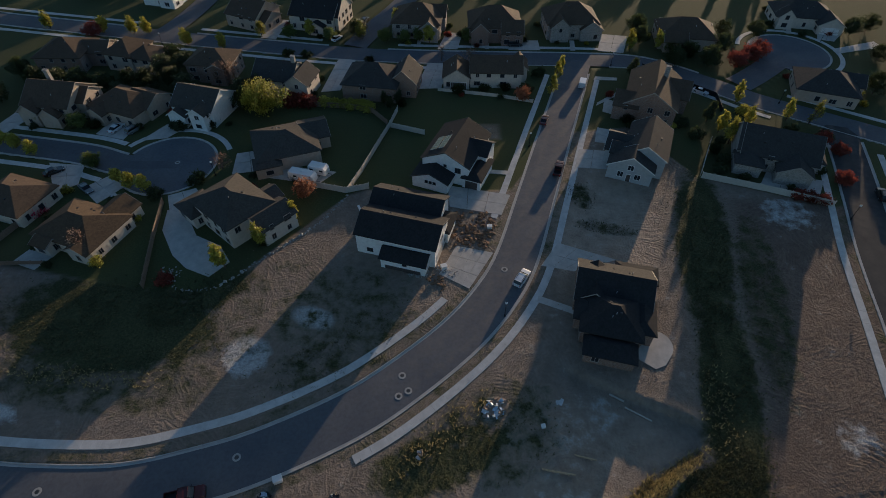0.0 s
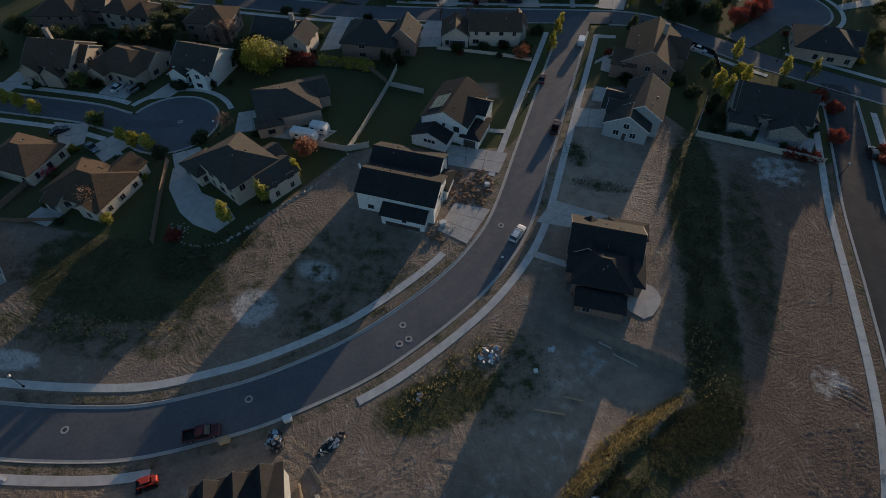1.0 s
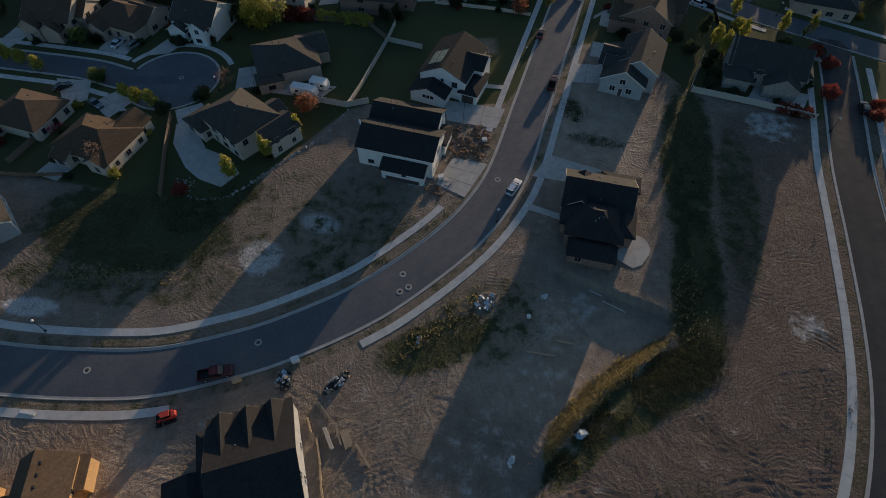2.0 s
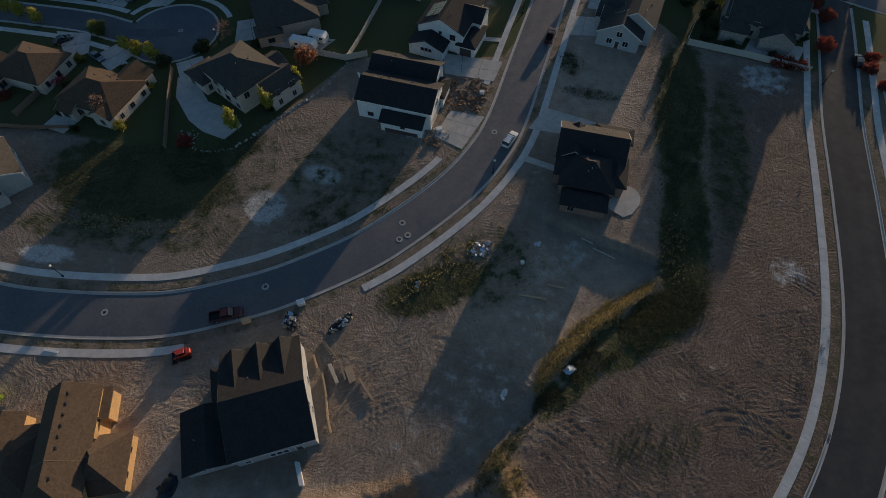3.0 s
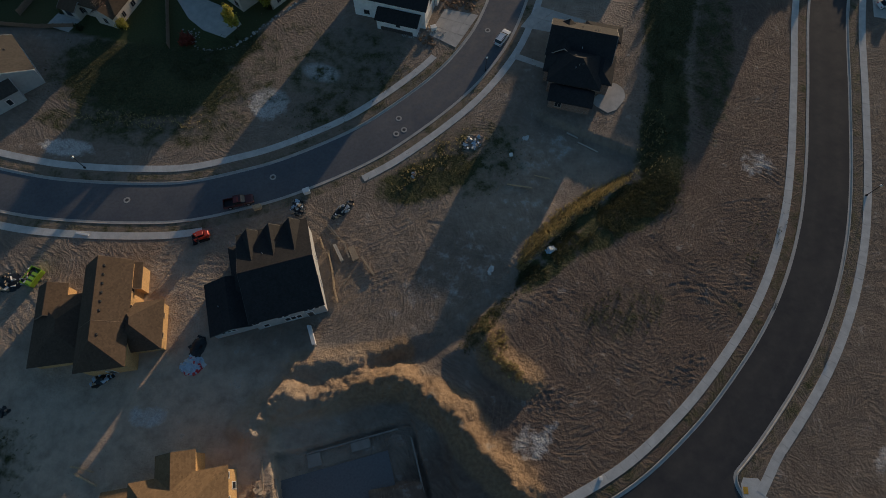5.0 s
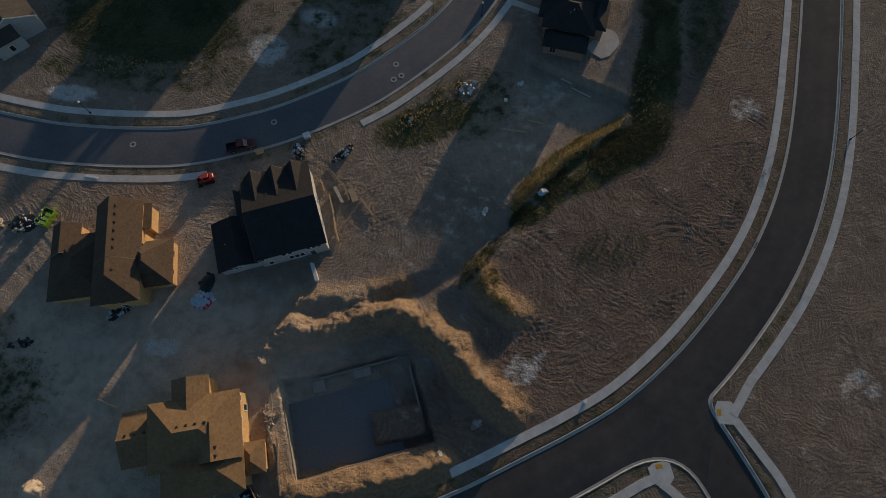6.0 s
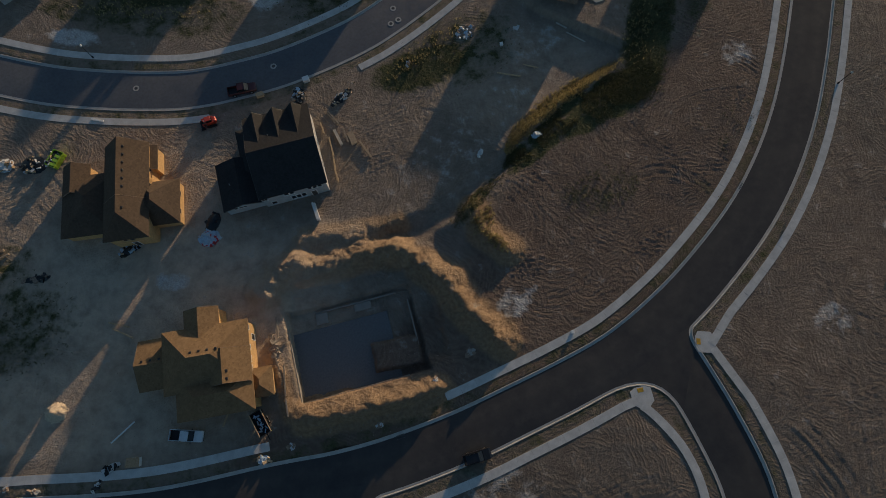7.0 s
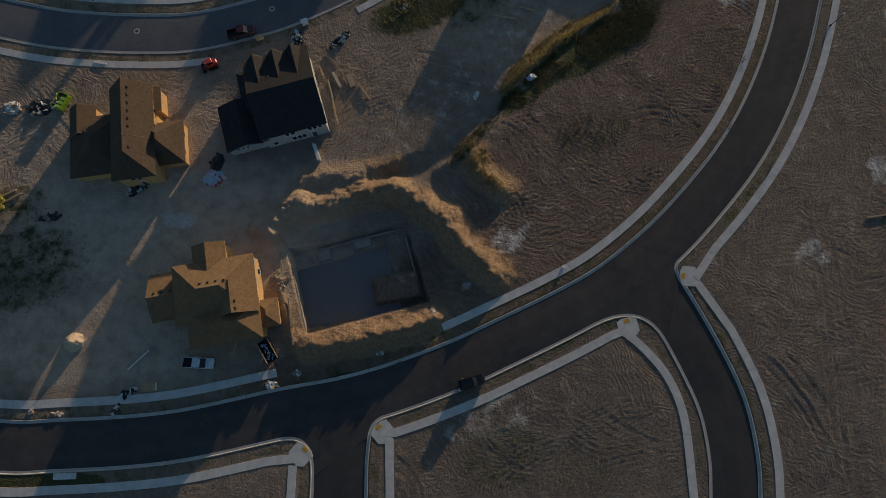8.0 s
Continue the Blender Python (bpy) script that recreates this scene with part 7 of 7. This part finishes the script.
def heap(x, y, ang, a, b, h, mats, label, seed, n=40, name="rubbish_heap"):
    """Offcuts, wrap and rubble thrown on a heap: one part for each kind of stuff."""
    rnd = random.Random(seed)
    ob = root(name, x, y, height(x, y), ang, label, "rubbish", "rubbish heaps")
    for k, (pn, mat) in enumerate(mats):
        for _ in range(n // len(mats)):
            bm = bmesh.new()
            t, r = rnd.uniform(0, 6.28), math.sqrt(rnd.random())
            px, py = a * r * math.cos(t), b * r * math.sin(t)
            pz = h * (1 - r * r) * rnd.uniform(0.2, 1.0)
            sx, sy, sz = rnd.uniform(0.15, 0.6), rnd.uniform(0.1, 0.35), rnd.uniform(0.04, 0.2)
            box(bm, -sx, sx, -sy, sy, -sz, sz, m=pose(px, py, pz, rnd.uniform(-30, 30), rnd.uniform(-30, 30), rnd.uniform(0, 360)))
            part(pn, bm, mat, ob)
    # crumpled sheet underneath
    v, f, N = [], [], 10
    for i in range(N):
        for j in range(N):
            u, w = 2 * i / (N - 1) - 1, 2 * j / (N - 1) - 1
            d = math.hypot(u, w)
            v.append((a * u * 1.05, b * w * 1.05, max(-0.12, h * 0.75 * (1 - d * d)) + rnd.uniform(-0.06, 0.1) - (0.1 if d > 0.95 else 0)))
    for i in range(N - 1):
        for j in range(N - 1):
            f.append((i * N + j, (i + 1) * N + j, (i + 1) * N + j + 1, i * N + j + 1))
    part("sheet", mesh_from("sheet", v, f, (), True), mats[0][1], ob)
    return ob


heap(-17.2, 25.8, 42, 2.6, 0.9, 0.7, [("black_sheet", TARP_BLACK), ("wrap", TARP_WHITE), ("offcut", WOOD)], "heap of plastic wrap and black sheeting on rutted earth", 1, 36)
heap(-26.0, 26.2, 10, 1.3, 1.7, 0.9, [("black_sheet", TARP_BLACK), ("wrap", TARP_BLUE), ("black_bag", TARP_BLACK), ("offcut", TIMBER_GREY)], "dark heap of bagged rubbish by the kerb", 2, 60)
heap(-41.0, -4.4, 20, 2.0, 1.6, 0.7, [("wrap", TARP_BLUE), ("white_wrap", TARP_WHITE), ("red_scrap", RED_PLASTIC)], "heap of blue and white plastic wrap with red scraps", 3, 40)
# a black blob on the earth, built as a low heap
heap(-40.6, -1.2, 70, 1.9, 1.3, 0.9, [("black_sheet", TARP_BLACK), ("offcut", TARP_BLACK)], "low black heap on bare earth", 4, 20)
heap(-56.0, -6.8, 30, 2.0, 0.9, 0.6, [("black_sheet", TARP_BLACK), ("wrap", TARP_BLUE), ("offcut", WOOD)], "heap of dark rubbish behind the unfinished house", 5, 30)
heap(-83.2, 10.6, 20, 1.7, 1.6, 0.7, [("wrap", TARP_WHITE), ("offcut", CARDBOARD)], "heap of white plastic wrap", 6, 30)
heap(-77.6, 10.8, 0, 2.6, 2.0, 0.8, [("black_sheet", TARP_BLACK), ("wrap", TARP_WHITE), ("offcut", WOOD)], "black sheeting over a heap, scraps around", 7, 44)
heap(22.8, 17.5, 30, 1.1, 0.7, 0.5, [("wrap", TARP_BLUE), ("white_wrap", TARP_WHITE)], "scraps of white plastic caught in the weeds", 8, 18)
heap(11.3, 13.4, 60, 0.9, 0.5, 0.25, [("wrap", TARP_WHITE)], "scrap of white plastic on bare earth", 9, 7)
heap(-27.2, -44.2, 10, 1.2, 0.7, 0.4, [("wrap", TARP_BLUE), ("offcut", WOOD)], "scraps and offcuts beside the pavement", 10, 16)
heap(-53.4, -45.6, 35, 1.6, 0.6, 0.5, [("wrap", TARP_WHITE), ("offcut", BLACKMETAL)], "heap of pipes and scraps beside the pavement", 11, 22)
heap(19.4, 42.6, 0, 0.5, 0.4, 0.2, [("wrap", TARP_WHITE)], "scrap of white plastic on bare earth", 12, 6)




def timber(x, y, ang, L, W, h, label, mat, rows=3, name="timber_stack"):
    """A stack of boards on two bearers."""
    ob = root(name, x, y, height(x, y), ang, label, "timber", "building materials")
    rnd = random.Random(int(x * 10) + int(y))
    n = max(1, int(W / 0.28))
    for r in range(rows):
        for k in range(n):
            s = rnd.uniform(-0.12, 0.12)
            part("board", boxes((-L / 2 + s, L / 2 + s, -W / 2 + W * k / n + 0.01, -W / 2 + W * (k + 1) / n - 0.01, 0.1 + h * r / rows, 0.1 + h * (r + 1) / rows - 0.01)), mat, ob)
    for s in (-0.3, 0.3):
        part("bearer", boxes((L * s - 0.06, L * s + 0.06, -W / 2, W / 2, -0.15, 0.1)), WOOD, ob)


timber(-17.3, 16.5, -63, 3.7, 0.6, 0.5, "pale stack of boards on bare earth", TRIM_PALE, 2)
timber(-14.5, 16.5, -66, 2.9, 1.25, 0.35, "pale stack of sheets on bare earth", SHEET, 3)
timber(-15.8, 17.0, -68, 3.3, 0.35, 0.3, "low stack of planks", TIMBER_GREY, 2)
timber(-11.7, 14.0, -55, 4.4, 0.4, 0.3, "long planks lying on bare earth", SHEET, 2)
timber(-18.5, 21.0, -50, 3.8, 0.3, 0.3, "long planks lying on bare earth", TIMBER_GREY, 2)
timber(-19.1, 21.2, -50, 3.4, 0.25, 0.2, "narrow planks lying on bare earth", SHEET, 1)
timber(-20.8, 0.8, -70, 3.6, 0.7, 0.7, "stack of boards and a pale pipe", TRIM, 2)
timber(-33.9, 26.2, 20, 1.5, 1.0, 0.7, "pallet of pale boards by the kerb", WOOD, 2)
timber(-66.6, 20.6, -10, 2.6, 0.4, 0.2, "planks lying beside the pavement", TRIM, 1)
timber(-55.6, -21.0, -12, 4.0, 0.3, 0.25, "planks lying on bare earth", WOOD, 1)
timber(-54.6, -22.6, -24, 4.4, 0.3, 0.25, "planks lying on bare earth", WOOD, 1)
timber(-52.0, -39.6, 45, 5.0, 0.25, 0.2, "long pale pipe lying on bare earth", TRIM, 1)
timber(-34.0, -36.4, 74, 5.0, 0.3, 0.2, "long plank lying on bare earth", WOOD, 1)
timber(17.6, 31.0, -10, 5.0, 0.25, 0.2, "plank lying on bare earth", WOOD, 1)
timber(22.0, 33.6, -14, 4.0, 0.25, 0.2, "plank lying on bare earth", WOOD, 1)
timber(-18.6, 89.0, -68, 4.0, 0.5, 0.5, "white boards leaning together on the lot", TRIM, 2)


def dumpster(x, y, ang, mat, label, L=3.4, W=2.1, h=1.3):
    ob = root("dumpster", x, y, height(x, y), ang, label, "dumpster", "containers")
    t = 0.08
    part("body", boxes((-L / 2, L / 2, -W / 2, -W / 2 + t, 0.15, h), (-L / 2, L / 2, W / 2 - t, W / 2, 0.15, h), (-L / 2, -L / 2 + t, -W / 2 + t, W / 2 - t, 0.15, h), (L / 2 - t, L / 2, -W / 2 + t, W / 2 - t, 0.15, h),
                       (-L / 2 + t, L / 2 - t, -W / 2 + t, W / 2 - t, 0.1, 0.2)), mat, ob)
    for k in range(5):
        u = -L / 2 + L * (k + 0.5) / 5
        for s in (-1, 1):
            part("rib", boxes((u - 0.06, u + 0.06, s * (W / 2 + 0.05) - 0.05, s * (W / 2 + 0.05) + 0.05, 0.2, h)), mat, ob)
    part("rim", boxes((-L / 2 - 0.06, L / 2 + 0.06, -W / 2 - 0.08, -W / 2 + 0.02, h, h + 0.1), (-L / 2 - 0.06, L / 2 + 0.06, W / 2 - 0.02, W / 2 + 0.08, h, h + 0.1), (-L / 2 - 0.06, -L / 2 + 0.06, -W / 2, W / 2, h, h + 0.1),
                      (L / 2 - 0.06, L / 2 + 0.06, -W / 2, W / 2, h, h + 0.1)), mat, ob)
    return ob


dumpster(-72.9, 11.6, 68, PAINT_GREEN, "lime green dumpster heaped with building rubbish")
part_of = bpy.data.objects["dumpster"]
for k in range(3):
    part("lid_bar", boxes((-0.1 + 0.9 * k - 1.4, 0.5 + 0.9 * k - 1.4, -1.0, 0.1, 1.38, 1.43)), PAINT_GREEN, part_of, "lime green lid panel")
_r = random.Random(77)
fill = root("building_rubbish", -73.2, 11.8, 1.0, 68, "building rubbish heaped in the dumpster", "rubbish", "rubbish heaps")
for nm, mt in (("wrap", TARP_WHITE), ("offcut", CARDBOARD), ("black_bag", TARP_BLACK)):
    for _ in range(16):
        bm = bmesh.new()
        box(bm, -0.3, 0.3, -0.16, 0.16, -0.08, 0.08, m=pose(_r.uniform(-1.4, 1.4), _r.uniform(-0.2, 0.95), _r.uniform(-0.5, 0.5), _r.uniform(-40, 40), _r.uniform(-40, 40), _r.uniform(0, 360)))
        part(nm, bm, mt, fill)


def dump_trailer(x, y, ang):
    ob = root("dump_trailer", x, y, height(x, y) + 0.02, ang, "black dump trailer with pale rails and scrap inside", "trailer", "trailers")
    L, W = 4.2, 2.1
    part("bed", boxes((-L / 2, L / 2, -W / 2, -W / 2 + 0.07, 0.7, 1.5), (-L / 2, L / 2, W / 2 - 0.07, W / 2, 0.7, 1.5), (-L / 2, -L / 2 + 0.07, -W / 2, W / 2, 0.7, 1.5), (L / 2 - 0.07, L / 2, -W / 2, W / 2, 0.7, 1.5), (-L / 2, L / 2, -W / 2, W / 2, 0.62, 0.72)), BLACKMETAL, ob)
    for s in (-1, 1):
        part("rail", boxes((-L / 2, L / 2, s * W / 2 - 0.07, s * W / 2 + 0.07, 1.5, 1.6)), WOOD, ob)
        wheel(ob, -0.45, s * 1.12, 0.36)
        wheel(ob, 0.45, s * 1.12, 0.36)
    part("drawbar", boxes((L / 2, L / 2 + 1.3, -0.08, 0.08, 0.6, 0.72)), BLACKMETAL, ob)
    for _ in range(14):
        bm = bmesh.new()
        box(bm, -0.35, 0.35, -0.1, 0.1, -0.05, 0.05, m=pose(_r.uniform(-1.7, 1.7), _r.uniform(-0.8, 0.8), _r.uniform(0.8, 1.1), _r.uniform(-20, 20), _r.uniform(-20, 20), _r.uniform(0, 360)))
        part("scrap", bm, TARP_BLUE, ob)


dump_trailer(-27.9, -38.1, -58)


def skid_steer(x, y, ang):
    ob = root("skid_steer_loader", x, y, height(x, y), ang, "red tracked loader with a black bucket", "loader", "machines")
    part("chassis", boxes((-1.2, 0.6, -0.55, 0.55, 0.4, 1.3), bevel=0.08), PAINT_ORANGE, ob)
    part("engine_cover", boxes((-1.5, -0.7, -0.5, 0.5, 0.6, 1.55), bevel=0.1), PAINT_ORANGE, ob)
    part("cab", boxes((-0.6, 0.5, -0.45, 0.45, 1.3, 2.05), bevel=0.06), CARGLASS, ob)
    part("cab_roof", boxes((-0.7, 0.6, -0.5, 0.5, 2.05, 2.14), bevel=0.03), PAINT_ORANGE, ob)
    for s in (-1, 1):
        t = part("track", boxes((-1.3, 0.8, s * 0.78 - 0.2, s * 0.78 + 0.2, 0.0, 0.75), bevel=0.2), TYRE, ob)
        part("lift_arm", boxes((-1.0, 1.3, s * 0.62 - 0.07, s * 0.62 + 0.07, 1.35, 1.55)), PAINT_ORANGE, ob)
        part("arm_drop", boxes((1.15, 1.35, s * 0.62 - 0.07, s * 0.62 + 0.07, 0.4, 1.5)), PAINT_ORANGE, ob)
    part("bucket", boxes((1.2, 1.3, -0.95, 0.95, 0.05, 0.8), (1.3, 2.0, -0.95, 0.95, 0.03, 0.12), (1.3, 1.9, -0.95, -0.88, 0.1, 0.6), (1.3, 1.9, 0.88, 0.95, 0.1, 0.6)), BLACKMETAL, ob)


skid_steer(-43.4, 19.8, -160)


def site_box(x, y, ang, L, W, h, mat, label, lid=None):
    ob = root("utility_box", x, y, height(x, y), ang, label, "utility box", "boxes")
    part("body", boxes((-L / 2, L / 2, -W / 2, W / 2, 0, h), bevel=0.04), mat, ob)
    part("lid", boxes((-L / 2 - 0.05, L / 2 + 0.05, -W / 2 - 0.05, W / 2 + 0.05, h, h + 0.08), bevel=0.02), lid or mat, ob)
    return ob


site_box(-24.6, 29.7, 22, 1.3, 1.0, 0.9, TRIM, "white utility cabinet at the kerb")
site_box(-49.3, -44.5, 4, 2.2, 1.5, 0.9, TRIM, "white box with a rust-red end lid", CARDBOARD)
site_box(0.2, 72.2, 20, 1.2, 1.0, 0.9, TRIM, "white utility cabinet beside the driveway")
site_box(10.2, 84.0, 0, 1.0, 0.8, 0.8, TRIM, "white utility cabinet in a planting bed")
site_box(16.2, 46.6 * 0.82, 10, 0.6, 0.6, 0.5, TRIM, "small white marker box on bare earth")
site_box(27.4, -22.4, 0, 0.5, 0.5, 0.4, TRIM, "small white meter box at the pavement")
site_box(-63.0, -59.9, 2, 4.0, 1.0, 0.12, TARP_WHITE, "pale cover board lying on the verge")

# strand-board offcuts and studs leaning along the new grey house
for lx, ly, la, ll in ((-18.6, 14.6, 106, 4.2), (-17.9, 11.4, 102, 3.6), (-17.2, 8.4, 108, 3.0), (-20.6, 18.6, 112, 2.6)):
    timber(lx, ly, la, ll, 0.3, 0.3, "loose studs and strand board beside the house wall", WOOD, 2)
timber(-15.4, 11.2, 60, 2.2, 0.2, 0.15, "short plank lying on bare earth", TIMBER_GREY, 1)
timber(89.4, -12.4, 8, 5.2, 0.3, 0.2, "long plank lying on bare earth", SHEET, 1)
timber(32.6, 41.0, -32, 4.6, 0.22, 0.18, "edging board along the graded pad", TRIM_PALE, 1)
timber(29.6, 44.0, -32, 2.6, 0.3, 0.18, "short boards lying on the graded pad", TRIM_PALE, 1)
heap(-72.6, -12.4, 10, 2.6, 0.7, 0.3, [("black_scrap", TARP_BLACK), ("clod", CLOD)], "dark scraps scattered on bare earth", 13, 24)
heap(-70.7, -48.8, 0, 0.35, 0.35, 0.2, [("soil", CLOD), ("ring", TARP_WHITE)], "small coil of white pipe on the verge", 14, 6)
heap(-66.0, -49.3, 4, 1.2, 0.2, 0.1, [("soil", CLOD), ("board", TRIM_PALE)], "flattened cardboard on the verge", 15, 8)
heap(-55.4, -48.6, 60, 0.9, 0.4, 0.25, [("scrap", TARP_BLACK), ("white_scrap", TARP_WHITE)], "dark scraps with two white pegs on the verge", 16, 12)
heap(-22.6, -42.0, 20, 0.6, 0.3, 0.2, [("soil", CLOD), ("wrap", TARP_WHITE)], "white scraps beside the pavement's end", 17, 10)
heap(-7.4, -38.6, 14, 0.7, 0.15, 0.1, [("soil", CLOD), ("pipe", TARP_WHITE)], "bent white pipe lying on bare earth", 18, 6)
heap(2.6, -30.8, 50, 0.35, 0.3, 0.25, [("soil", CLOD), ("bag", TARP_WHITE)], "white bags beside the pavement's end", 19, 6)
heap(-3.6, 33.4, 70, 0.9, 0.25, 0.15, [("soil", CLOD), ("wrap", TARP_WHITE)], "crumpled white plastic strip in the weeds", 20, 9)
heap(8.6, 41.6, 30, 2.6, 1.6, 0.12, [("soil", CLOD), ("wrap", TARP_BLUE), ("white_wrap", TARP_WHITE)], "torn pale plastic scattered in dark weeds", 21, 34)
heap(8.6, -16.8 - 9.4, 30, 0.9, 0.6, 0.3, [("clod", CLOD), ("stone", ROCK)], "small heap of stones at the berm's end", 22, 18)


def storm_drain(x, y, ang):
    ob = root("storm_drain", x, y, 0.0, ang, "dark kerbside storm drain with an iron grate", "storm drain", "storm drains")
    part("inlet", boxes((-0.75, 0.75, 0.0, 0.22, 0.02, 0.165), bevel=0.02), IRON, ob)
    bm = boxes((-0.75, 0.75, -0.5, -0.44, 0.02, 0.05), (-0.75, 0.75, -0.06, 0.0, 0.02, 0.05))
    for k in range(9):
        box(bm, -0.72 + 0.17 * k, -0.66 + 0.17 * k, -0.45, -0.05, 0.02, 0.046)
    part("grate", bm, IRON, ob)
    return ob


storm_drain(-3.7, -40.35, 18)
storm_drain(62.2, 6.4, 57)

# form boards, stakes and spoil along the basement's west side
for lx, ly, la, ll in ((-26.6, -22.0, 100, 4.6), (-26.2, -27.4, 112, 4.2), (-24.4, -31.0, 98, 5.4), (-27.4, -30.4, 84, 3.2), (-25.6, -24.6, 20, 2.2), (-26.4, -33.0, 40, 2.0), (-23.6, -35.6, 102, 3.0)):
    timber(lx, ly, la, ll, 0.28, 0.16, "form boards lying beside the basement wall", TIMBER_GREY, 1)
heap(-26.8, -25.4, 100, 2.6, 0.8, 0.4, [("clod", CLOD), ("offcut", TIMBER_GREY)], "spoil and offcuts heaped beside the basement wall", 23, 36)
for lx, ly, la, ll in ((-81.0, -7.4, 28, 3.0), (-80.2, -8.4, 30, 3.4)):
    timber(lx, ly, la, ll, 0.3, 0.25, "planks lying on bare earth", SHEET, 1)

# sand heap tipped on the lot
_v, _f, _n = [], [], 26
_rs = np.random.RandomState(9)
for i in range(_n):
    for j in range(_n):
        u, w = (2 * i / (_n - 1) - 1) * 2.5, (2 * j / (_n - 1) - 1) * 2.2
        d = math.hypot(u / 2.1, w / 1.8)
        _v.append((u, w, max(-0.3, 1.5 * (1 - d)) + 0.10 * _rs.randn() * (d < 1.1)))
for i in range(_n - 1):
    for j in range(_n - 1):
        _f.append((i * _n + j, (i + 1) * _n + j, (i + 1) * _n + j + 1, i * _n + j + 1))
sand = part("sand_mound", mesh_from("sand_mound", _v, _f, (), True), SAND)
sand.matrix_basis = pose(-64.4, -36.4, 0.1)
tagged(sand, "pale heap of tipped sand on bare earth", "sand heap")

# poured basement walls in the dug pit
basement = root("basement_wall", PIT["x"], PIT["y"], 0, PIT["ang"], "poured concrete basement walls in a dug pit", "foundation")
hl, hw = PIT["L"] / 2 - 0.6, PIT["W"] / 2 - 0.6
for nm, b in (("wall", (-hl, -hl + 0.2, -hw, hw - 2.6, -2.9, -0.25)), ("wall", (-hl + 0.2, hl - 3.0, -hw, -hw + 0.2, -2.9, -0.25)), ("wall", (hl - 0.25, hl, -hw + 5, hw - 2, -2.9, -1.6)), ("wall", (-hl + 5.2, hl - 2, hw - 0.25, hw, -2.9, -1.9)),
              ("step_wall", (-hl + 5.2, -hl + 7.4, hw - 2.4, hw - 0.3, -2.9, -2.0)), ("step_wall", (1.2, 4.4, hw - 1.8, hw - 0.3, -2.9, -2.0))):
    part(nm, boxes(b, bevel=0.02), FOOTING, basement)
part("floor_slab", boxes((-hl + 0.2, hl - 4.4, -hw + 0.2, hw - 3.0, -2.9, -2.32)), GRAVEL, basement)
